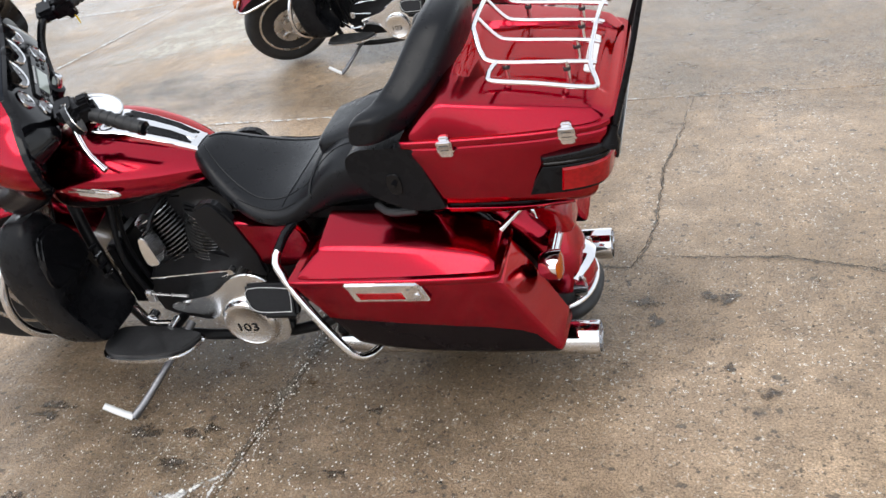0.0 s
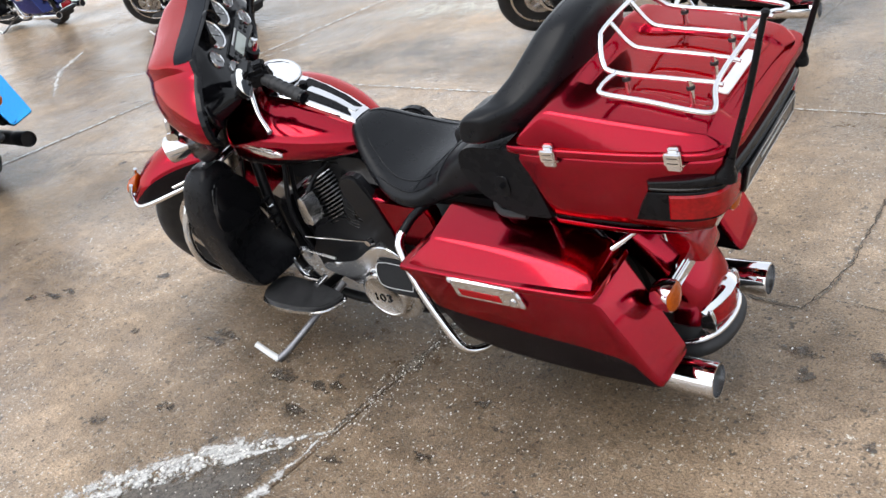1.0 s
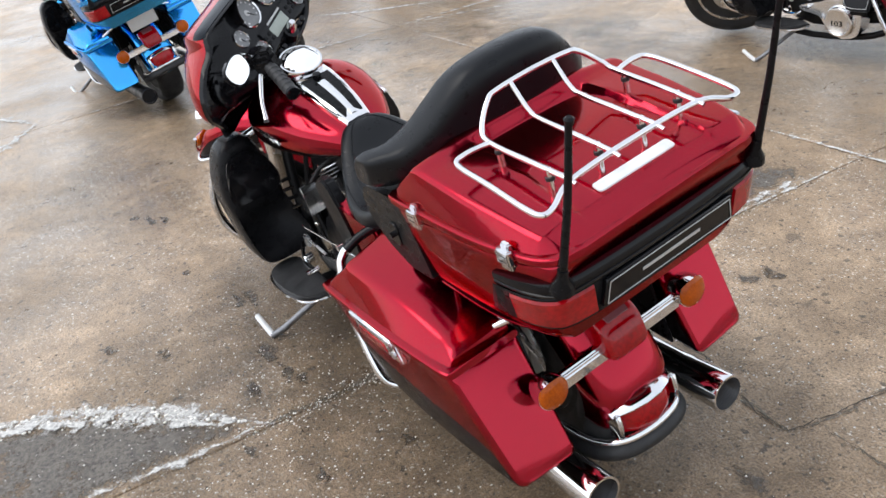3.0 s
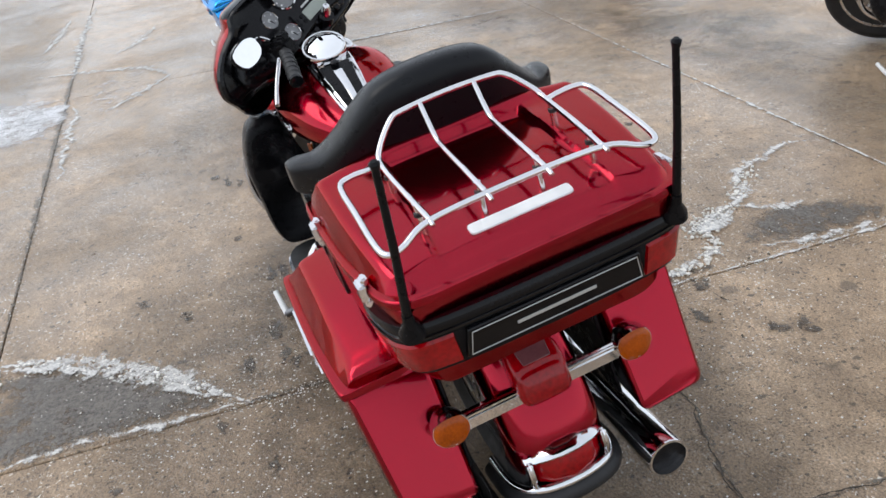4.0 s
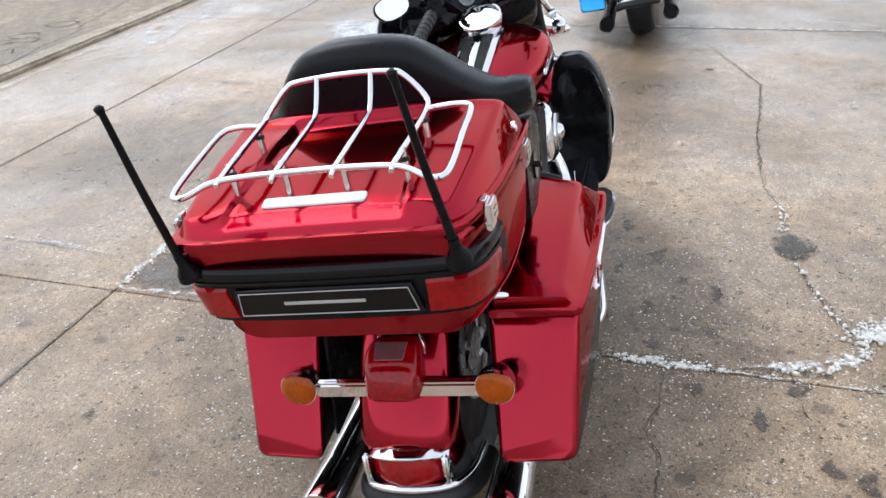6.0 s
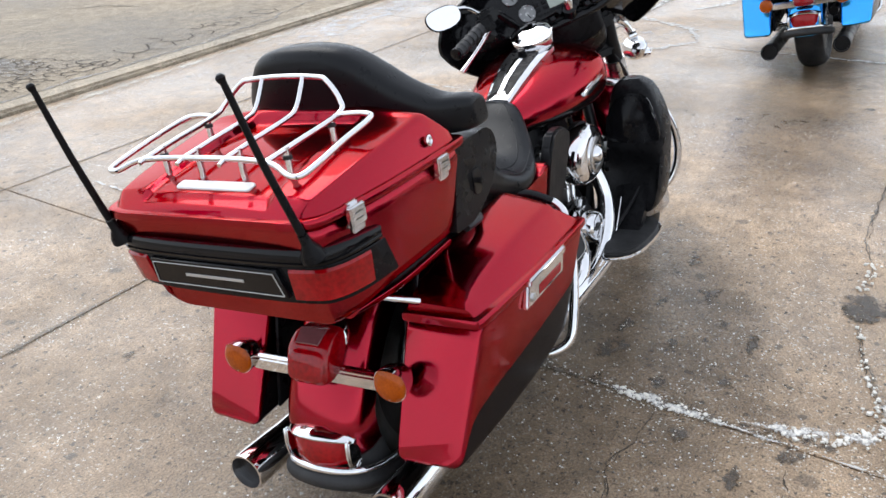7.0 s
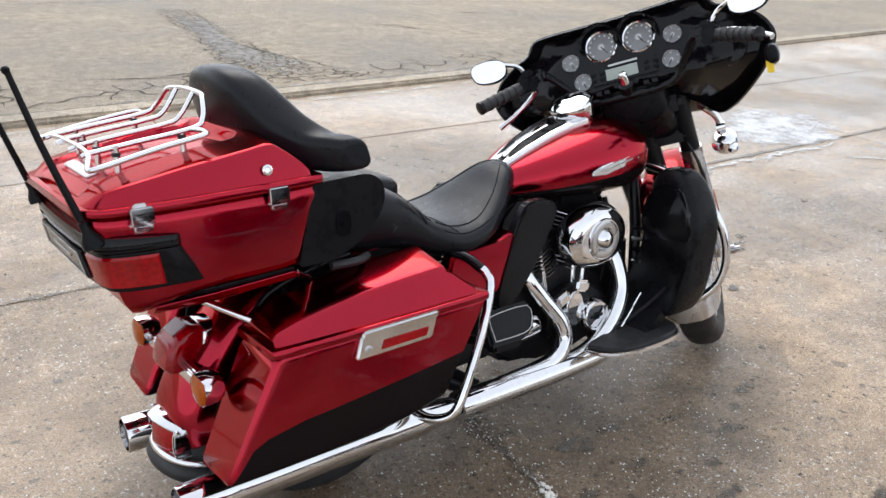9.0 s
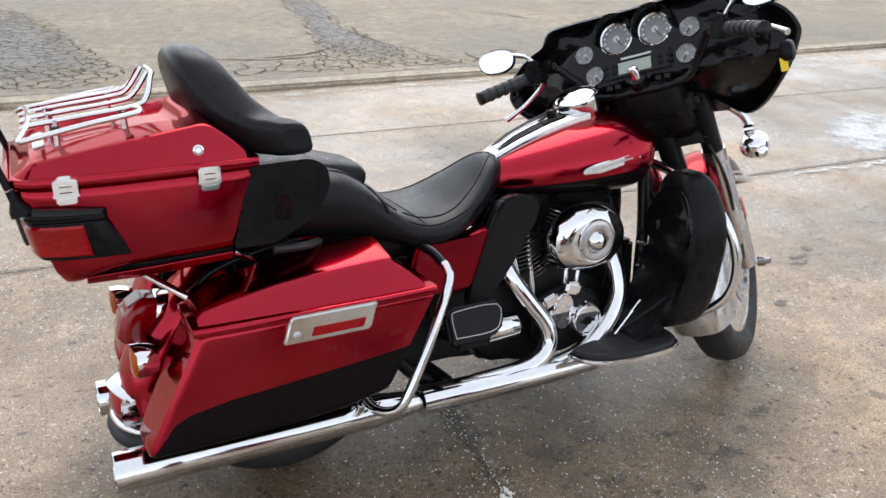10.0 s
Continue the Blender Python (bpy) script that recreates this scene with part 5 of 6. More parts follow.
    part("fork_yoke", join(block((1.235, 0, 0.86), (0.10, 0.28, 0.05), 0.015), block((1.315, 0, 0.752), (0.09, 0.25, 0.040), 0.014), tube([(1.20, 0, 0.95), (1.34, 0, 0.66)], 0.035, 12, 1)), ENGINE, bike, "black fork yokes", xf)
    part("fork_cover", hull([(1.165, 0, 0.82, 0.96, 0.10, 4, -0.2), (1.21, 0, 0.78, 0.96, 0.110, 4, -0.2), (1.27, 0, 0.75, 0.94, 0.115, 4, -0.3)], 3, 28, 0.02), PLASTIC, bike, "black cover below the dash", xf)
    # handlebar and controls
    hb = part("handlebar", tube([(0.985, 0.30, 1.012), (1.03, 0.262, 1.030), (1.075, 0.225, 1.035), (1.115, 0.185, 0.985), (1.13, 0.13, 0.925), (1.12, 0, 0.915), (1.13, -0.13, 0.925), (1.115, -0.185, 0.985), (1.075, -0.225, 1.035), (1.03, -0.262, 1.030), (0.985, -0.30, 1.012)], 0.012, 12, 6), BLACK, bike, "black handlebar turned to full lock", xf)
    for s, _ in SIDES:
        g = part("grip", tube(mir([(1.0, 0.288, 1.018), (0.94, 0.345, 1.002), (0.893, 0.388, 0.988)], s), [0.0185, 0.0175, 0.019], 16, 4), RUBBER, hb, "black rubber grip", xf)
        part("grip_end", lathe([(0, 0.020), (0.01, 0.020), (0.013, 0.012)], (0.893, s * 0.388, 0.988), (-0.72, s * 0.66, -0.2), 16), BLACK, hb, "", xf)
        for k in range(5):
            q = 0.15 + 0.16 * k
            part("grip_rib", lathe([(0, 0.0195), (0.005, 0.0205), (0.010, 0.0195)], (1.0 - 0.107 * q, s * (0.288 + 0.10 * q), 1.018 - 0.03 * q), (-0.72, s * 0.66, -0.2), 16), RUBBER, hb, "", xf)
        part("switch_box", join(block((1.02, s * 0.272, 1.026), (0.075, 0.05, 0.055), 0.012), block((1.005, s * 0.262, 1.055), (0.035, 0.03, 0.02), 0.005), block((1.0, s * 0.26, 1.01), (0.03, 0.03, 0.02), 0.004)), PLASTIC, hb, "black switch cluster", xf)
        part("master_cylinder", block((1.058, s * 0.255, 1.04), (0.06, 0.075, 0.04), 0.01), BLACK, hb, "", xf)
        part("lever", tube([(1.062, 0.262, 1.002), (1.067, 0.286, 0.980), (1.060, 0.340, 0.945), (1.036, 0.396, 0.915)] if s > 0 else [(1.068, -0.285, 1.030), (1.068, -0.335, 1.022), (1.052, -0.385, 1.000), (1.018, -0.425, 0.975)], [0.009, 0.008, 0.007, 0.009], 10, 4), CHROME, hb, "chrome lever", xf)
        part("mirror_stem", tube(mir([(1.05, 0.27, 1.05), (1.05, 0.30, 1.085), (1.03, 0.335, 1.10)], s), 0.006, 8, 4), CHROME, hb, "", xf)
        mx = Matrix.Translation((1.018, s * 0.383, 1.090)) @ Matrix.Rotation(radians(9 * s), 4, "Z") @ Matrix.Rotation(radians(12), 4, "Y")
        outline = smoothed([(s * -0.052, -0.020), (s * -0.055, 0.018), (s * -0.016, 0.036), (s * 0.044, 0.032), (s * 0.058, 0.004), (s * 0.037, -0.029), (s * -0.016, -0.036)], 4)
        part("mirror_shell", slab(outline, 0.013, "x", 0.0, 0.005, 3), BLACK, hb, "black mirror shell", xf @ mx)
        part("mirror_glass", slab([(a * 0.93, b * 0.92) for a, b in outline], -0.002, "x", -0.0008, 0, 1), MIRROR, hb, "rear-view mirror glass", xf @ mx)
    if not batwing:
        part("headlamp", lathe([(-0.09, 0.0), (-0.08, 0.06), (-0.03, 0.09), (0.03, 0.10), (0.04, 0.09), (0.05, 0.0)], (1.42, 0, 0.86), (1, 0, 0), 32), CHROME, bike, "chrome headlamp", xf)
        return
    part("key_fob", hull([(1.015, -0.415, 0.905, 0.955, 0.016, 2.4, 0), (1.035, -0.415, 0.900, 0.960, 0.020, 2.4, 0)], 3, 16, 0.006), PLASTIC, hb, "black key fob on the lever", xf)
    part("key_tag", slab([(-0.009, -0.034), (0.009, -0.034), (0.010, 0.0), (-0.010, 0.0)], 0.002, "x", 0, 0.0005, 1), YELLOW, hb, "yellow paper tag on the lever", xf @ Matrix.Translation((1.02, -0.405, 0.915)))
    # fork-mounted fairing: one outline, swept forward to the nose and inward to the dash
    half = [(0.0, 1.152), (0.10, 1.154), (0.20, 1.156), (0.262, 1.150), (0.290, 1.114), (0.345, 1.092), (0.405, 1.050), (0.434, 0.995), (0.426, 0.955), (0.392, 0.900), (0.340, 0.848), (0.285, 0.806), (0.230, 0.792), (0.178, 0.845), (0.10, 0.885)]
    line = half + [(0.0, 0.890)] + [(-y, z) for y, z in half[:0:-1]]
    line = smoothed(line, 3)
    zc = 0.965

    def rim_x(y, z):
        return 1.152 + 0.025 * (abs(y) / 0.44) ** 2 + 0.19 * min(1.0, max(0.0, (0.945 - z) / 0.15)) ** 1.3

    def swept(f, x_of, rise=0.0):
        out = []
        for y, z in line:
            low = 1 - rise * min(1.0, max(0.0, (zc - z) / 0.15))
            q = (y * f[0] * (1 - (1 - low) * 0.5), zc + (z - zc) * f[1] * low)
            out.append((x_of(y, z, *q), *q))
        return out

    def nose(d, w):
        return lambda y, z, a, b: rim_x(y, z) * (1 - w) + 1.165 * w + d
    rings = [swept(f, nose(d, w), 0.5 * min(1.0, d / 0.12)) for f, d, w in (((1, 1), 0.0, 0), ((0.988, 0.995), 0.025, 0), ((0.955, 0.978), 0.050, 0.05), ((0.895, 0.945), 0.082, 0.2), ((0.785, 0.885), 0.130, 0.5), ((0.63, 0.785), 0.185, 0.8), ((0.48, 0.63), 0.225, 1), ((0.32, 0.43), 0.250, 1), ((0.15, 0.2), 0.261, 1), ((0.005, 0.005), 0.263, 1))]
    up, low = halves(loft(rings, False), (1.20, 0, 0.908), (-0.12, 0, 1))
    top, up = halves(up, (1.30, 0, 1.128), (0.14, 0, 1))
    top, cut = halves(top, (0, 0.262, 1.13), (0, -1, 0.25))
    up = join(up, cut)
    top, cut = halves(top, (0, -0.262, 1.13), (0, 1, 0.25))
    up = join(up, cut)
    top, cut = halves(top, (1.225, 0, 1.13), (-1, 0, 0.3))
    up = join(up, cut)
    shell = part("fairing", up, coat, bike, "glossy fork-mounted fairing", xf)
    part("fairing_chin", low, dark, shell, "black two-tone chin", xf)
    bmesh.ops.solidify(top, geom=top.faces[:], thickness=0.003)
    part("windscreen", top, SMOKE, shell, "low smoked windscreen", xf)

    def dash_x(z):
        return 1.166 + 0.35 * (z - 1.08) + 2.0 * max(0.0, 0.945 - z)

    def inner(d, w):
        return lambda y, z, a, b: (rim_x(y, z) + d) * (1 - w) + dash_x(b) * w
    rings = [swept(f, p) for f, p in (((1.004, 1.005), inner(0.012, 0)), ((1.005, 1.006), inner(-0.004, 0)), ((0.985, 0.985), inner(-0.011, 0)), ((0.955, 0.96), inner(0.0, 0.0)), ((0.90, 0.93), inner(0.035, 0.0)), ((0.76, 0.89), inner(0.045, 0.25)), ((0.60, 0.86), inner(0.02, 0.85)), ((0.52, 0.82), inner(0, 1.0)), ((0.30, 0.5), inner(0, 1.0)), ((0.1, 0.15), inner(0, 1.0)), ((0.005, 0.005), inner(0, 1.0)))]
    part("inner_fairing", loft(rings, False), BLACK, shell, "black inner fairing and dash", xf)
    # dash
    tilt = xf @ Matrix.Translation((1.17, 0, 1.08)) @ Matrix.Rotation(math.atan(0.35), 4, "Y")
    for y0 in (0.058, -0.058):
        rows = []
        for t in range(-5, 186, 10):
            c, q = math.cos(radians(t)), math.sin(radians(t))
            rows.append([(a, y0 + r * c, 0.002 + r * q) for a, r in ((0.01, 0.053), (-0.030 - 0.018 * q, 0.056), (-0.034 - 0.018 * q, 0.060), (-0.028 - 0.018 * q, 0.064), (0.01, 0.066))])
        part("gauge_hood", loft(rows), BLACK, shell, "black hood over a gauge", tilt)

    def gauge(y, z, r, ang):
        part("gauge_bezel", lathe([(-0.004, r * 1.12), (0.008, r * 1.12), (0.011, r * 1.05), (0.008, r * 0.96), (0.0, r * 0.95)], (0, y, z), (-1, 0, 0), 36), CHROME, shell, "chrome gauge ring", tilt)
        part("gauge_face", lathe([(0.001, r * 0.97), (0.004, r * 0.97), (0.004, 0.0)], (0, y, z), (-1, 0, 0), 32), DIAL, shell, "grey gauge face", tilt)
        marks = []
        for k in range(11 if r > 0.03 else 5):
            t = radians(-40 + 260 * k / (10 if r > 0.03 else 4))
            marks.append(block((-0.0048, y + r * 0.80 * math.cos(t), z + r * 0.80 * math.sin(t)), (0.0008, r * 0.10, r * 0.10), 0, 1))
        part("gauge_marks", join(*marks), WHITE, shell, "", tilt)
        part("gauge_centre", lathe([(0.004, r * 0.22), (0.0046, r * 0.22), (0.0046, 0.0)], (0, y, z), (-1, 0, 0), 24), GREY, shell, "", tilt)
        part("needle", tube([(-0.0062, y, z), (-0.0062, y + r * 0.72 * math.cos(radians(ang)), z + r * 0.72 * math.sin(radians(ang)))], [0.0016, 0.0008], 6, 1), BLACK, shell, "black needle", tilt)
    gauge(0.058, 0.0, 0.045, 235)
    gauge(-0.058, 0.0, 0.045, 235)
    for y, z in ((0.158, -0.028), (-0.158, -0.022), (0.128, -0.100), (-0.143, -0.098)):
        gauge(y, z, 0.026, 300 if y < 0 else 250)
    part("radio", block((-0.004, 0, -0.094), (0.014, 0.205, 0.068), 0.005), BLACK, shell, "black radio", tilt)
    part("radio_screen", block((-0.0115, 0.006, -0.098), (0.002, 0.098, 0.036), 0.001, 1), SCREEN, shell, "pale grey display", tilt)
    part("radio_bar", block((-0.0115, 0, -0.069), (0.001, 0.09, 0.006), 0, 1), GREY, shell, "plain grey bar where a name stands", tilt)
    for y in (-0.083, 0.080):
        for k in range(4):
            part("radio_button", block((-0.012, y + 0.013 * (k % 2 * 2 - 1), -0.088 - 0.018 * (k // 2)), (0.004, 0.015, 0.011), 0.002, 1), PLASTIC, shell, "", tilt)
    for y in (0.085, 0.060, -0.060, -0.085):
        part("rocker_switch", block((-0.008, y, -0.150), (0.010, 0.020, 0.018), 0.003, 1), BLACK, shell, "", tilt)
    part("ignition_switch", join(lathe([(-0.02, 0.026), (0.02, 0.024), (0.024, 0.018)], (0, 0.0, -0.150), (-1, 0, 0.5), 20)), BLACK, shell, "", tilt)
    part("ignition_knob", lathe([(0.02, 0.016), (0.05, 0.015), (0.06, 0.010), (0.062, 0.0)], (0, 0.0, -0.150), (-1, 0, 0.6), 20), CHROME, shell, "chrome ignition knob", tilt)
    for s, _ in SIDES:
        part("speaker_grille", lathe([(0, 0.058), (0.006, 0.056), (0.008, 0.05), (0.004, 0.0)], (1.196, s * 0.300, 0.985), (-1, -s * 0.15, 0.1), 32), BLACK, shell, "round black speaker grille", xf)


def motorcycle(label, coat, dark, m, lowers=True, batwing=True, case=True, plate=False, lamps=True, pipes=None):
    bike = new("motorcycle")
    tagged(bike, label, "motorcycle", "parked motorcycles")
    wheel(bike, "rear_wheel", 0.03, 0.32, 0.32, 0.165, 14, None)
    engine(bike)
    exhaust(bike, pipes)
    frame_parts(bike, coat, dark, lowers)
    rear(bike, coat, plate)
    for s, _ in SIDES:
        saddlebag(bike, s, coat, dark)
    if case:
        trunk(bike, coat, dark)
    seat(bike)
    tank(bike, coat, dark)
    front(bike, coat, dark, batwing, lamps)
    bike.matrix_world = m
    return bike


LEAN = Matrix.Rotation(radians(-7.75), 4, "X")
motorcycle("candy-red touring motorcycle with black lower panels, leaning on its stand", RED, INK, Matrix.Translation((0, 0.008, 0)) @ Matrix.Rotation(radians(1.5), 4, "Z") @ LEAN)
motorcycle("light-blue touring motorcycle parked on its side stand ahead", BLUE, INK, Matrix.Translation((4.70, -0.21, 0)) @ Matrix.Rotation(radians(2), 4, "Z") @ Matrix.Rotation(radians(-12), 4, "X") @ Matrix.Scale(1.08, 4), plate=True, pipes=ENGINE)
motorcycle("wine-red touring motorcycle with black leg shields, parked alongside on wet concrete", WINE, INK, Matrix.Translation((0.66, -3.12, 0)) @ LEAN @ Matrix.Scale(0.95, 4), case=False)
motorcycle("black motorcycle parked at the far end of the lot", INK, INK, Matrix.Translation((6.30, -3.80, 0)) @ LEAN, lowers=False, batwing=False, case=False)
motorcycle("dark-blue touring motorcycle parked beyond the black one", NAVY, NAVY, Matrix.Translation((10.9, -4.2, 0)) @ LEAN)

# ---- ground ----
ground = part("ground", slab([(-300, -300), (300, -300), (300, 300), (-300, 300)], -0.3, "z", -0.022, 0), DIRT, None, "", None, 0)
tagged(ground, "wet worn concrete yard that runs to the horizon", "ground", "", "structure")
G = 0.003
ACROSS = (-60, -12.3, -8.05, -3.75, 0.535, 4.93, 9.3, 13.6, 18.0, 60)      # joints across the yard: x where y is 0; they slant a little
ALONG = ((-60, 0), (-12.2, -0.03), (-8.8, -0.05), (-5.4, -0.055), (-1.89, -0.06), (1.45, 0), (2.80, 0.01), (3.87, 0.045))      # joints along it: y where x is 0, slope
SLANT = 0.05


def corner(c, line):
    """Where a joint across meets a joint along."""
    x = (c + SLANT * line[0]) / (1 - SLANT * line[1])
    return x, line[0] + line[1] * x


for x0, x1 in zip(ACROSS, ACROSS[1:]):
    for y0, y1 in zip(ALONG, ALONG[1:]):
        o = [corner(x0 + G, (y0[0] + G, y0[1])), corner(x1 - G, (y0[0] + G, y0[1])), corner(x1 - G, (y1[0] - G, y1[1])), corner(x0 + G, (y1[0] - G, y1[1]))]
        part("concrete_slab", slab(o, 0.02, "z", -0.02, 0.003, 1), CONCRETE, ground, "", None, 0)
kerb = part("kerb", slab([(-60, 1.19), (60, 6.59), (60, 6.77), (-60, 1.37)], 0.075, "z", -0.04, 0.02, 3), KERB, None, "", None, 40)
tagged(kerb, "low pale concrete kerb between yard and street", "kerb", "", "structure")
street = part("street", slab([(-60, 1.39), (60, 6.79), (60, 200), (-60, 200)], 0.03, "z", -0.02, 0), STREET, None, "", None, 0)
tagged(street, "dry cracked concrete street", "road", "", "structure")
STREET_Z = 0.010
rnd = random.Random(5)


def ribbon(path, width, mat, name, z=0.004, rough=0.3, step=0.03, label="", kind=None, parent=None, wander=0.0):
    """A thin strip along a line with a wandering edge: crack, crust, wet line."""
    pts = [np.array(p, float) for p in path]
    line = []
    for a, b in zip(pts, pts[1:]):
        k = max(1, int(np.linalg.norm(b - a) / step))
        line += [a + (b - a) * i / k for i in range(k)]
    line.append(pts[-1])
    bm = bmesh.new()
    lay = bm.verts.layers.float.new("body")
    rows, off, side = [], 0.0, np.zeros(2)
    for i, p in enumerate(line):
        d = line[min(i + 1, len(line) - 1)] - line[max(i - 1, 0)]
        d = d / (np.linalg.norm(d) + 1e-9)
        nrm = np.array((-d[1], d[0]))
        off = off * 0.75 + rnd.uniform(-1, 1) * wander
        end = min(1.0, 3.0 * min(i, len(line) - 1 - i) / max(1, len(line)) + 0.15)
        w = width * end / 2
        row = []
        for k, v in ((-1, 0.0), (0, 0.5), (1, 0.0)):
            q = p + nrm * (off + k * w * (1 + rnd.uniform(-rough, rough)))
            vert = bm.verts.new((q[0], q[1], z))
            vert[lay] = v
            row.append(vert)
        rows.append(row)
    for a, b in zip(rows, rows[1:]):
        for k in (0, 1):
            bm.faces.new((a[k], a[k + 1], b[k + 1], b[k]))
    return part(name, bm, mat, parent, label, None, 0)


def blot(outline, mat, name, z=0.004, core=0.55, label="", parent=None, jitter=0.0):
    """A flat patch whose edge thins out."""
    o = smoothed(outline, 5)
    c = np.mean(np.array(o), axis=0)
    bm = bmesh.new()
    lay = bm.verts.layers.float.new("body")
    rings = []
    for f, v in ((1.0, 0.0), (0.8, core * 0.6), (0.5, core)):
        row = []
        for p in o:
            q = c + (np.array(p) - c) * f * (1 + rnd.uniform(-jitter, jitter))
            vert = bm.verts.new((q[0], q[1], z))
            vert[lay] = v
            row.append(vert)
        rings.append(row)
    mid = bm.verts.new((c[0], c[1], z))
    mid[lay] = core
    k = len(o)
    for a, b in zip(rings, rings[1:]):
        for i in range(k):
            bm.faces.new((a[i], a[(i + 1) % k], b[(i + 1) % k], b[i]))
    for i in range(k):
        bm.faces.new((rings[-1][i], rings[-1][(i + 1) % k], mid))
    return part(name, bm, mat, parent, label, None, 0)


# broken corner of a slab, filled with tar and ringed with salt
blot([(0.625, 1.43), (0.88, 1.44), (1.16, 1.43), (1.13, 1.24), (1.02, 1.08), (0.90, 0.95), (0.76, 0.83), (0.62, 0.72), (0.60, 0.90), (0.61, 1.15)], TAR, "tar_patch", 0.004, 0.5, "", ground)
ribbon([(1.22, 1.44), (1.17, 1.28), (1.08, 1.13), (0.98, 1.00), (0.86, 0.88), (0.74, 0.78), (0.62, 0.69), (0.56, 0.64)], 0.15, SALT, "salt_crust", 0.008, 0.15, 0.03, "", None, ground)
ribbon([(1.18, 1.42), (1.04, 1.14), (0.86, 0.93), (0.66, 0.76)], 0.18, SALT, "salt_crust", 0.0095, 0.15, 0.03, "", None, ground)
ribbon([(0.62, 1.44), (0.605, 1.2), (0.60, 0.95), (0.585, 0.69)], 0.06, SALT, "salt_crust", 0.009, 0.2, 0.03, "", None, ground, 0.012)
ribbon([(1.20, 1.445), (0.90, 1.45), (0.62, 1.44)], 0.07, SALT, "salt_crust", 0.0085, 0.2, 0.03, "", None, ground, 0.012)
# the other broken slab
blot([(0.72, -1.00), (0.80, -1.03), (0.86, -1.14), (0.86, -1.24), (0.76, -1.18), (0.70, -1.08)], SALT, "salt_crust", 0.0085, 0.5, "", ground, 0.05)
blot([(0.57, -1.10), (0.69, -1.12), (0.77, -1.22), (0.78, -1.38), (0.74, -1.55), (0.66, -1.72), (0.50, -1.66), (0.50, -1.34)], TAR, "tar_patch", 0.004, 0.36, "", ground)
for line, w in ((((1.21, -1.92), (1.23, -1.74), (1.15, -1.53), (1.07, -1.40), (0.93, -1.34), (0.85, -1.20), (0.78, -1.03)), 0.070), (((0.86, -1.26), (0.80, -1.34), (0.76, -1.48)), 0.09), (((0.52, -0.69), (0.55, -0.82), (0.60, -0.97), (0.70, -1.06)), 0.06), (((0.56, -1.08), (0.50, -1.30), (0.47, -1.6)), 0.05), (((0.86, -1.12), (0.81, -1.07), (0.76, -1.00)), 0.09)):
    ribbon(line, w * 1.5, SALT, "salt_crust", 0.008, 0.2, 0.03, "", None, ground, 0.015)
# joints: dirt and salt along them
for line, mat, w in ((((0.575, 0.66), (0.555, 0.30), (0.54, 0.0), (0.515, -0.42)), GROUT, 0.085), (((0.525, -0.28), (0.51, -0.50), (0.50, -0.66)), SALT, 0.07), (((0.53, -0.30), (0.515, -0.62), (0.50, -0.84)), GROUT, 0.06), (((0.50, -0.66), (0.495, -0.80)), SALT, 0.04), (((0.49, -0.90), (0.475, -1.15), (0.46, -1.5), (0.44, -1.85)), SALT, 0.04), (((0.53, -0.70), (0.53, -0.86), (0.55, -0.98)), STAIN, 0.07),
                     (((-3.0, 1.45), (0.5, 1.45)), GROUT, 0.08), (((1.2, 1.45), (4.8, 1.455), (9, 1.45)), GROUT, 0.09), (((0.84, 1.48), (0.88, 1.82), (0.92, 2.2), (0.96, 2.78)), SALT, 0.035), (((0.89, 1.75), (0.92, 2.15)), SALT, 0.05),
                     (((4.97, 0.4), (4.93, -0.5), (4.84, -2.1)), SALT, 0.09), (((4.96, 0.6), (4.90, -1.0), (4.84, -2.1)), GROUT, 0.07), (((3.16, 1.47), (3.17, 2.0), (3.24, 2.78)), SALT, 0.03), (((3.16, 2.05), (3.23, 2.60)), SALT, 0.05), (((-3, 2.77), (3, 2.83), (9, 2.89)), GROUT, 0.03),
                     (((-1.2, -1.81), (-0.3, -1.87), (0.5, -1.92), (1.4, -1.97), (3.1, -2.07), (4.7, -2.17)), SALT, 0.035), (((4.85, -2.2), (4.65, -2.7), (4.3, -3.3)), SALT, 0.05), (((4.84, -2.2), (4.78, -3.6), (4.7, -5.2)), SALT, 0.10)):
    ribbon(line, w, mat, "joint_dirt", 0.0055 if mat is SALT else 0.0045, 0.5, 0.05, "", None, ground)
# cracks
CRACKS = (((4.69, -0.51), (4.3, -0.68), (3.95, -0.79), (3.44, -0.93), (3.2, -0.91), (2.76, -0.87), (2.38, -0.84), (1.9, -0.85), (1.62, -0.90), (1.48, -0.87)),
          ((1.24, -0.89), (1.15, -0.90), (0.93, -0.96), (0.80, -0.99), (0.74, -1.03)),
          ((0.505, -0.47), (0.31, -0.455), (0.25, -0.435), (0.20, -0.43), (0.11, -0.455), (0.03, -0.46), (-0.06, -0.46), (-0.15, -0.42), (-0.27, -0.385), (-0.41, -0.375), (-0.44, -0.45), (-0.455, -0.50), (-0.47, -0.66), (-0.48, -0.85), (-0.47, -1.1), (-0.51, -1.35), (-0.56, -1.83)),
          ((-0.44, -0.44), (-0.52, -0.44), (-0.62, -0.43), (-0.74, -0.43), (-0.92, -0.41), (-1.2, -0.32), (-1.7, -0.25)),
          ((-0.41, -0.375), (-0.32, -0.37), (-0.24, -0.38)),
          ((0.39, -0.825), (0.345, -0.83), (0.31, -0.845)),
          ((3.9, 1.40), (4.15, 1.60), (4.6, 1.55), (5.1, 1.77), (5.6, 1.79)))
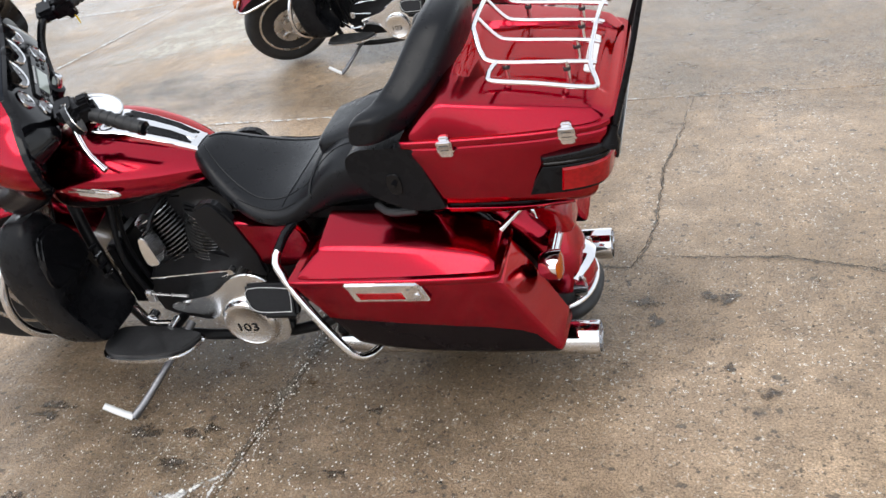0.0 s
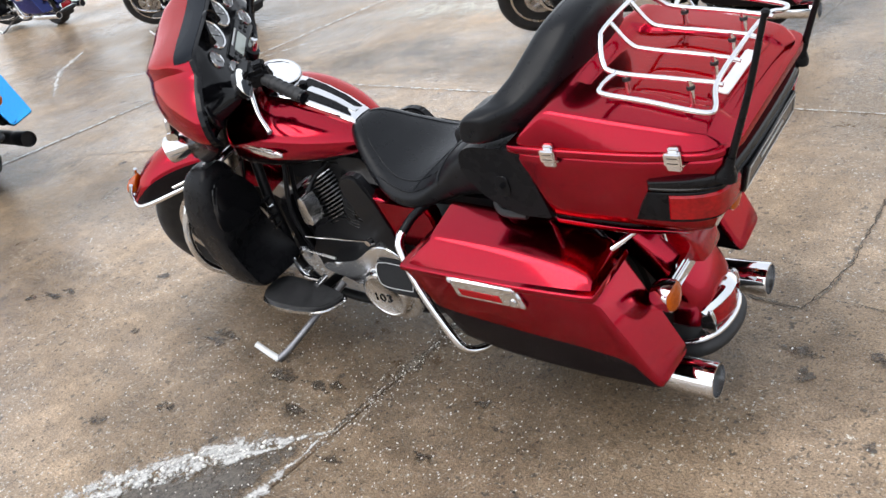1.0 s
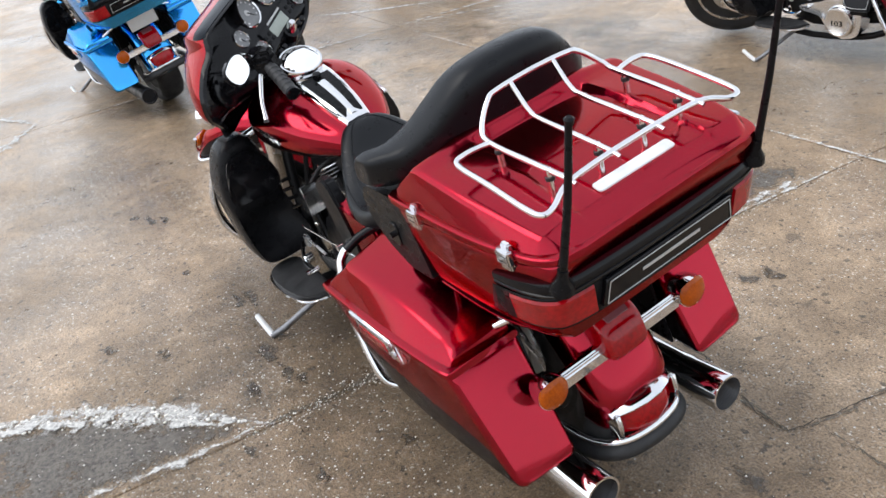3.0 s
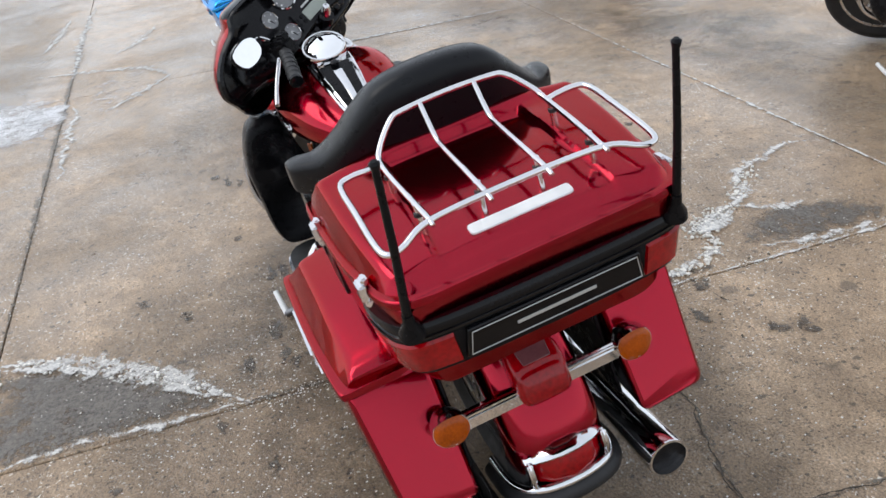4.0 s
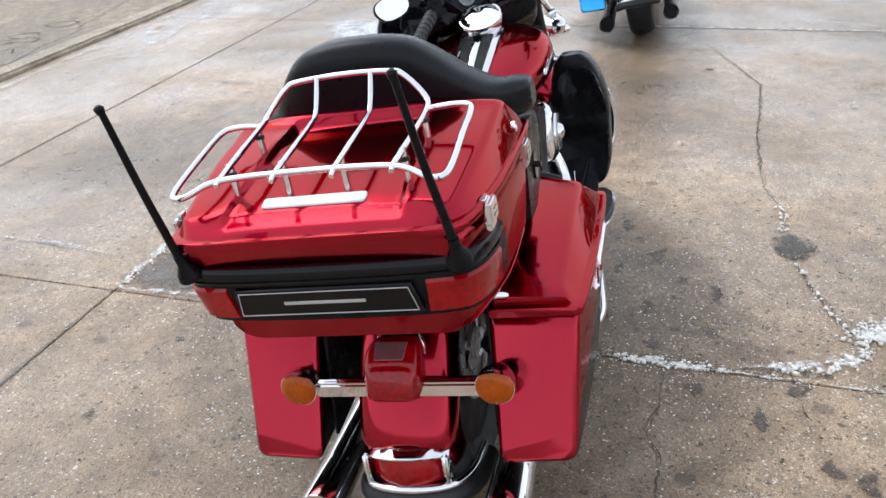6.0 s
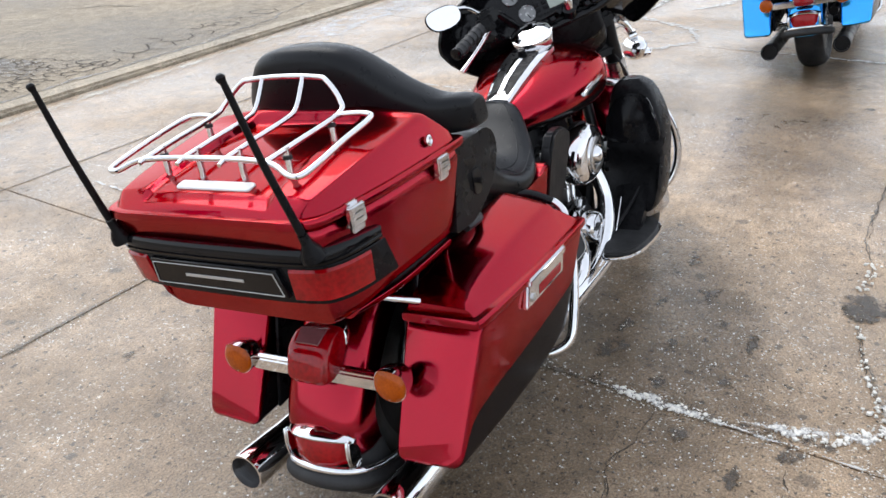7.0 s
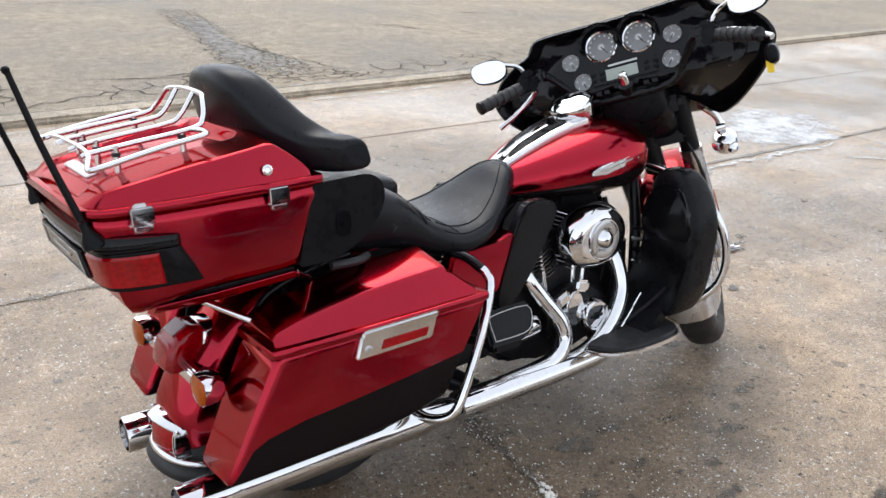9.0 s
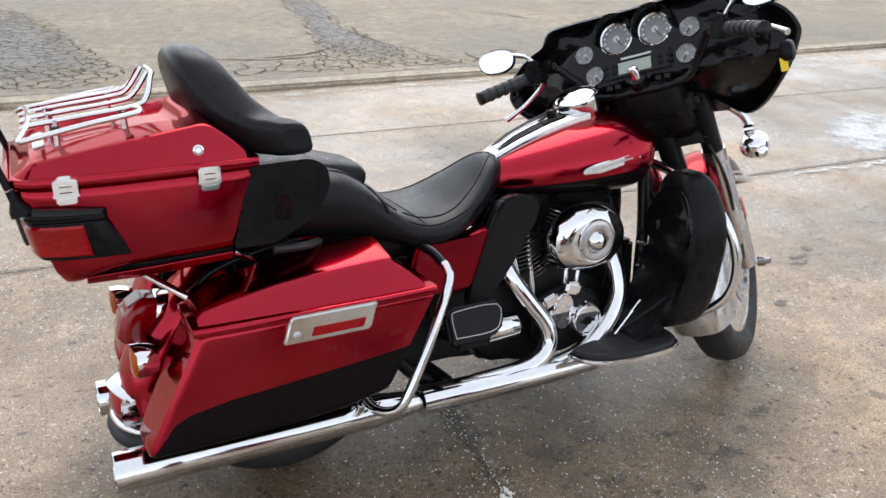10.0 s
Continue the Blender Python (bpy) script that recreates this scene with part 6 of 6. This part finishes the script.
for line in CRACKS:
    ribbon(line, 0.0036, CRACK, "crack", 0.0045, 0.8, 0.012, "", None, ground, 0.006)
for line in CRACKS[:4]:      # dirt and crumbs along the worn edges
    ribbon(line, 0.02, GROUT, "crack_edge", 0.0040, 0.9, 0.03, "", None, ground, 0.006)
# stains and worn spots
blot([(1.44, -0.84), (1.46, -0.93), (1.35, -1.00), (1.24, -0.95), (1.23, -0.86), (1.32, -0.82)], STAIN, "worn_pit", 0.0042, 0.75, "", ground, 0.1)
STAINS = ((0.93, 0.52, 0.075, 0.04), (0.80, 0.505, 0.085, 0.035), (0.73, 0.485, 0.05, 0.03), (2.47, 0.52, 0.08, 0.03), (1.22, 0.80, 0.05, 0.03), (-0.67, -0.20, 0.035, 0.035), (2.58, 0.57, 0.04, 0.03), (1.36, 0.46, 0.09, 0.025), (1.46, 0.02, 0.06, 0.04), (1.36, 0.42, 0.09, 0.025), (2.06, 0.22, 0.05, 0.035), (2.44, 0.47, 0.07, 0.03), (1.77, 0.55, 0.04, 0.02), (0.22, 0.37, 0.035, 0.02), (1.40, 0.95, 0.05, 0.03), (1.2, 0.79, 0.035, 0.03),
          (0.72, -0.235, 0.08, 0.055), (0.87, -0.24, 0.055, 0.03), (0.83, -0.41, 0.05, 0.03), (1.20, -0.43, 0.06, 0.05), (1.34, -0.91, 0.10, 0.08), (0.55, -0.26, 0.04, 0.03), (0.13, -0.88, 0.04, 0.04), (0.09, -0.95, 0.07, 0.04), (-0.47, -0.17, 0.06, 0.05), (-0.51, -0.07, 0.05, 0.04), (-0.72, -0.20, 0.05, 0.05), (-0.46, 0.14, 0.03, 0.02), (-0.72, 0.14, 0.03, 0.03), (-0.83, 0.24, 0.05, 0.04), (0.36, 1.04, 0.03, 0.02), (-0.05, 1.09, 0.03, 0.02), (3.76, -0.65, 0.05, 0.04), (0.45, -0.83, 0.09, 0.035), (1.9, -1.4, 0.05, 0.03), (2.6, -1.55, 0.06, 0.03), (1.02, -0.52, 0.05, 0.025), (0.62, -0.44, 0.045, 0.03), (0.95, -0.62, 0.07, 0.03), (0.40, -0.55, 0.05, 0.03), (1.42, -0.30, 0.06, 0.03), (0.70, -0.60, 0.04, 0.02), (0.30, -0.72, 0.05, 0.025), (1.08, -0.30, 0.05, 0.02), (0.78, 0.62, 0.06, 0.03), (0.50, 0.74, 0.05, 0.03), (0.25, 0.62, 0.05, 0.02))
for x, y, a, b in ((x, y, a * 0.8, b * 0.8) for x, y, a, b in STAINS):
    blot([(x + a * math.cos(k * 0.785 + 0.3) * rnd.uniform(0.5, 1.7), y + b * math.sin(k * 0.785 + 0.3) * rnd.uniform(0.5, 1.7)) for k in range(8)], STAIN, "stain", 0.0041, 0.6, "", ground, 0.08)
# damp concrete under each bike, with the bike's contact shade painted in
blot([(-0.62, -0.50), (0.1, -0.74), (0.6, -0.80), (1.1, -0.72), (1.55, -0.45), (1.85, 0.05), (1.6, 0.55), (0.9, 0.66), (0.2, 0.62), (-0.45, 0.45), (-0.7, 0.0)], DAMPSHADE, "damp_shade_patch", 0.0036, 0.6, "", ground, 0.05)
blot([(0.2, -3.75), (1.6, -3.8), (2.5, -3.3), (1.7, -2.85), (0.4, -2.9), (0.0, -3.3)], DAMPSHADE, "damp_shade_patch", 0.0036, 0.5, "", ground, 0.05)
blot([(4.2, -0.6), (5.6, -0.7), (6.4, -0.2), (5.6, 0.3), (4.4, 0.25)], DAMPSHADE, "damp_shade_patch", 0.0036, 0.5, "", ground, 0.05)
# thin wet areas round the bike
for o in ([(1.7, -0.15), (2.6, -0.05), (4.4, 0.25), (5.3, 0.05), (5.3, -0.5), (4.6, -0.65), (3.3, -0.78), (2.2, -0.65)], [(1.0, -2.1), (2.2, -2.08), (3.6, -2.1), (4.4, -2.15), (3.8, -2.9), (2.4, -3.1), (1.2, -2.7)], [(-0.2, 0.45), (0.5, 0.50), (1.3, 0.55), (1.6, 0.95), (0.9, 1.2), (0.1, 1.1)], [(2.0, 0.3), (3.4, 0.2), (4.2, 0.5), (3.4, 0.9), (2.4, 0.8)], [(1.9, -2.4), (3.6, -2.2), (4.4, -2.8), (3.0, -3.2)]):
    blot(o, WATER, "wet_film", 0.0038, 0.5, "", ground, 0.05)
# broad thin films that darken the far yard
for o in ([(2.6, -1.3), (4.6, -1.2), (7.0, -1.0), (9.5, -2.0), (10.5, -5.0), (7.0, -7.0), (4.5, -6.0), (2.8, -4.0)], [(3.4, 1.7), (6.0, 1.6), (10.0, 1.6), (15.0, 2.2), (15.0, 3.9), (9.0, 3.8), (5.0, 3.4), (3.4, 2.6)], [(1.5, 1.6), (2.6, 1.6), (3.0, 2.4), (2.2, 2.7), (1.4, 2.5)], [(-2.5, -1.5), (-0.4, -1.4), (0.6, -2.1), (0.4, -4.5), (-2.0, -5.0), (-3.6, -3.0)]):
    blot(o, WATER, "wet_film", 0.0034, 0.62, "", ground, 0.05)
# salt film with wet sheen painted in as white, and dry paler concrete
blot([(3.95, 1.50), (4.5, 1.50), (5.1, 1.52), (5.3, 1.80), (5.2, 2.25), (4.7, 2.40), (4.3, 2.15), (4.0, 1.8)], SALT_SHEEN, "salt_sheen_film", 0.0043, 0.46, "", ground, 0.1)
blot([(4.0, 1.05), (4.6, 1.30), (5.5, 1.35), (5.9, 1.30), (5.4, 1.1), (4.6, 0.95)], SALT_SHEEN, "salt_sheen_film", 0.0043, 0.12, "", ground, 0.1)
blot([(3.2, 3.3), (4.4, 3.5), (6.4, 3.6), (8.0, 3.9), (6.2, 4.05), (4.0, 3.95)], SALT_SHEEN, "salt_sheen_film", 0.0043, 0.24, "", ground, 0.1)
blot([(2.3, -3.55), (3.3, -3.50), (4.4, -3.45), (4.5, -3.9), (4.3, -4.8), (3.3, -5.2), (2.3, -5.0), (1.8, -4.2)], PALE, "dry_patch", 0.0043, 0.55, "", ground, 0.05)
ribbon(((8, -5.6), (6.4, -5.75), (5.2, -5.66), (4.7, -5.9)), 0.16, SALT, "salt_crust", 0.0045, 0.5, 0.06, "", None, ground)
ribbon(((5.1, 0.70), (5.35, 0.80), (5.55, 0.88), (5.8, 1.3), (6.0, 1.76)), 0.17, SALT, "salt_crust", 0.0046, 0.5, 0.05, "", None, ground)
ribbon(((4.4, 1.16), (4.75, 0.92), (5.1, 0.70)), 0.15, SALT, "salt_crust", 0.0046, 0.5, 0.05, "", None, ground)
for line in (((7.0, 1.8), (7.8, 1.7), (8.8, 1.65)), ((5.6, -3.4), (6.0, -3.0), (6.8, -2.9)), ((6.4, -1.6), (7.4, -2.2), (8.2, -3.0)), ((5.3, -2.9), (5.8, -2.3), (6.2, -2.0))):
    ribbon(line, 0.16, SALT, "salt_crust", 0.0046, 0.6, 0.08, "", None, ground)
ribbon(((5.6, 1.44), (6.6, 1.46), (7.6, 1.45), (9.5, 1.42)), 0.16, SALT, "salt_crust", 0.0047, 0.3, 0.06, "", None, ground, 0.02)
blot([(4.5, 1.15), (5.0, 0.95), (5.4, 0.95), (5.7, 1.35), (5.0, 1.38)], SALT_SHEEN, "salt_sheen_film", 0.0044, 0.10, "", ground, 0.1)
blot([(1.5, -1.02), (2.6, -1.0), (3.8, -1.0), (4.6, -0.85), (4.75, -1.9), (3.4, -1.97), (2.0, -1.95), (1.35, -1.6)], PALE, "dry_patch", 0.0042, 0.20, "", ground, 0.05)
ribbon(((3.15, 1.39), (3.5, 1.36), (3.95, 1.39), (4.4, 1.36), (4.75, 1.40)), 0.11, SALT, "salt_crust", 0.0062, 0.5, 0.05, "", None, ground, 0.02)
blot([(4.35, 1.42), (4.9, 1.42), (4.95, 1.62), (4.6, 1.75), (4.3, 1.6)], SALT_SHEEN, "salt_sheen_film", 0.0049, 0.5, "", ground, 0.1)
ribbon(((6.3, 1.12), (6.8, 0.88), (7.4, 0.74)), 0.16, SALT, "salt_crust", 0.0048, 0.5, 0.06, "", None, ground, 0.02)
# gutter
ribbon(((-8, 3.40), (0, 3.75), (3, 3.89), (9, 4.16)), 0.24, PALE, "gutter_silt", 0.0044, 0.3, 0.1, "", None, ground)
# street: joint, crazed patches
ribbon(((-12, 9.0), (0.8, 9.1), (2.4, 9.2), (8.1, 8.9), (20, 8.9)), 0.09, GROUT, "street_joint", STREET_Z + 0.004, 0.5, 0.08, "", None, street, 0.02)
ribbon(((-8, 3.80), (1, 4.20), (3.5, 4.32), (4.4, 4.45), (5.2, 4.70), (5.7, 4.82), (8, 4.9)), 0.10, GROUT, "street_joint", STREET_Z + 0.0041, 0.5, 0.05, "", None, street, 0.02)


def inside(p, poly):
    x, y = p
    odd = False
    for (x0, y0), (x1, y1) in zip(poly, poly[1:] + poly[:1]):
        if (y0 > y) != (y1 > y) and x < (x1 - x0) * (y - y0) / (y1 - y0) + x0:
            odd = not odd
    return odd


def crazing(poly, pitch, name):
    """A net of cracks: the borders of scattered cells."""
    from mathutils.geometry import delaunay_2d_cdt
    xs_, ys_ = [p[0] for p in poly], [p[1] for p in poly]
    pts = []
    y = min(ys_) - pitch
    while y < max(ys_) + pitch:
        x = min(xs_) - pitch
        while x < max(xs_) + pitch:
            pts.append(Vector((x + rnd.uniform(-0.49, 0.49) * pitch, y + rnd.uniform(-0.49, 0.49) * pitch)))
            x += pitch
        y += pitch
    vs, _, fs, *_ = delaunay_2d_cdt(pts, [], [], 0, 1e-6)
    heart = [np.mean([vs[i] for i in f], axis=0) for f in fs]
    edge = {}
    bm = bmesh.new()
    for k, f in enumerate(fs):
        for a, b in zip(f, list(f[1:]) + [f[0]]):
            key = (min(a, b), max(a, b))
            if key in edge:
                p, q = heart[edge[key]], heart[k]
                m = (p + q) / 2
                if inside(m, poly) and rnd.random() < 0.84:
                    d = q - p
                    ln = np.linalg.norm(d)
                    if ln > 0.002:
                        nrm = np.array((-d[1], d[0])) / ln
                        j = nrm * rnd.uniform(-0.12, 0.12) * ln
                        w0, w1, w2 = (rnd.uniform(0.0018, 0.0085) for _ in range(3))
                        row = [[bm.verts.new((*(c + nrm * s * w), STREET_Z + 0.0045)) for s in (-1, 1)] for c, w in ((p, w0), (m + j, w1), (q, w2))]
                        for r0, r1 in zip(row, row[1:]):
                            bm.faces.new((r0[0], r0[1], r1[1], r1[0]))
            else:
                edge[key] = k
    return tagged(part(name, bm, CRACK, street, "", None, 0), "", "", "", "stuff")


AREA_A = [(2.15, 8.5), (2.60, 8.3), (2.38, 6.5), (2.38, 5.6), (2.62, 4.8), (2.80, 4.40), (1.35, 4.36), (1.70, 5.1), (1.95, 6.4), (2.05, 7.4)]
AREA_B = [(-0.70, 7.7), (-0.40, 7.2), (-0.04, 5.4), (0.12, 4.7), (-0.05, 4.30), (-1.6, 4.25), (-1.3, 5.4), (-0.9, 6.6)]
crazing(AREA_A, 0.105, "crazed_cracks")
crazing(AREA_B, 0.105, "crazed_cracks")
crazing([(0.1, 4.32), (1.4, 4.36), (1.5, 4.8), (0.6, 4.7)], 0.20, "crazed_cracks")
crazing([(2.8, 4.40), (4.6, 4.65), (6.0, 4.95), (4.6, 4.95), (2.9, 4.8)], 0.22, "crazed_cracks")
blot([(2.2, 8.3), (2.55, 8.0), (2.30, 6.6), (2.30, 5.6), (2.5, 4.8), (2.1, 4.45), (1.75, 5.0), (1.95, 6.4), (2.1, 7.6)], GROUT, "damp_dirt", STREET_Z + 0.0038, 0.52, "", street)
blot([(-0.7, 7.5), (-0.42, 7.1), (-0.1, 5.6), (0.0, 4.7), (-0.7, 4.4), (-1.4, 4.7), (-1.1, 5.6)], GROUT, "damp_dirt", STREET_Z + 0.0038, 0.54, "", street)
for line in (((4.0, 6.9), (4.4, 6.6), (4.5, 6.2)), ((5.6, 7.4), (6.2, 7.2)), ((1.0, 4.9), (1.6, 5.0), (2.1, 5.4)), ((0.6, 5.0), (1.2, 4.85), (1.8, 4.9))):
    ribbon(line, 0.02, CRACK, "crack", STREET_Z + 0.005, 0.6, 0.04, "", None, street, 0.01)

# lumps of crusted salt along the broken edges and joints
LUMPS = (((0.525, -0.32), (0.51, -0.50), (0.50, -0.66), 0.022, 50), ((0.53, -0.76), (0.58, -0.94), (0.68, -1.05), 0.03, 90), ((0.72, -1.02), (0.80, -1.06), (0.88, -1.20), 0.05, 130), ((0.86, -1.24), (1.00, -1.37), (1.14, -1.52), 0.04, 80), ((1.19, 1.38), (1.04, 1.09), (0.66, 0.73), 0.05, 190), ((0.62, 1.44), (0.90, 1.45), (1.18, 1.44), 0.02, 60), ((1.48, -0.87), (1.58, -0.90), (1.72, -0.88), 0.03, 26), ((1.20, -0.90), (0.95, -0.95), (0.78, -1.00), 0.014, 34))
verts, faces = [], []
for a, b, c, spread, count in LUMPS:
    for _ in range(count):
        u = rnd.random() * 2
        p = Vector(a).lerp(Vector(b), u) if u < 1 else Vector(b).lerp(Vector(c), u - 1)
        x, y, r, turn = p.x + rnd.gauss(0, spread * 0.5), p.y + rnd.gauss(0, spread * 0.5), rnd.uniform(0.0025, 0.0085), rnd.uniform(0, 6.28)
        base = len(verts)
        for h, f in ((0.003, 1.0), (0.006, 0.85)):
            for q in range(6):
                w = r * f * rnd.uniform(0.6, 1.25)
                verts.append((x + w * math.cos(turn + q * 1.047), y + w * math.sin(turn + q * 1.047), h + (0.35 * r if f < 1 else 0)))
        verts.append((x, y, 0.0065 + 0.55 * r))
        for q in range(6):
            q2 = (q + 1) % 6
            faces += [(base + q, base + q2, base + 6 + q2, base + 6 + q), (base + 6 + q, base + 6 + q2, base + 12)]
lump_mesh = bpy.data.meshes.new("salt_lumps")
lump_mesh.from_pydata(verts, [], faces)
lump_mesh.materials.append(GRIT)
tagged(new("salt_lumps", lump_mesh), "white crumbled salt lumps along broken concrete joints", "salt", "", "stuff")
# loose grit, a few leaf scraps; pale grains double as wet glints
for name, mat, count, lo, hi, label in (("grit_glints", GRIT, 7600, 0.0010, 0.0042, "pale grit and painted glints scattered on the wet concrete"), ("dark_grit", DIRT, 620, 0.002, 0.006, "dark grit and leaf scraps on the concrete")):
    bm = bmesh.new()
    for _ in range(count):
        r = rnd.uniform(lo, hi)
        x, y = rnd.uniform(-1.2, 3.2), rnd.uniform(-2.0, 2.0)
        if rnd.random() < 0.5:
            x, y = rnd.gauss(0.6, 0.45), rnd.choice((-0.6, 0.6)) + rnd.gauss(0, 0.28)
        side = rnd.random()
        if side < 0.14:
            y = rnd.uniform(-2.0, 0.7)
            x = 0.535 + SLANT * y + rnd.gauss(0, 0.025)
        elif side < 0.24:
            x, y = rnd.uniform(-1.5, 3.0), 1.45 + rnd.gauss(0, 0.03)
        a = rnd.uniform(0, 6.28)
        f = rnd.uniform(0.5, 1.0)
        v = [bm.verts.new((x + r * f * math.cos(a + k * 1.57), y + r * math.sin(a + k * 1.57), 0.004)) for k in range(4)]
        t = bm.verts.new((x, y, 0.004 + r * rnd.uniform(0.5, 0.9)))
        for k in range(4):
            bm.faces.new((v[k], v[(k + 1) % 4], t))
    tagged(part(name, bm, mat, None, "", None, 0), label, "grit", "", "stuff")
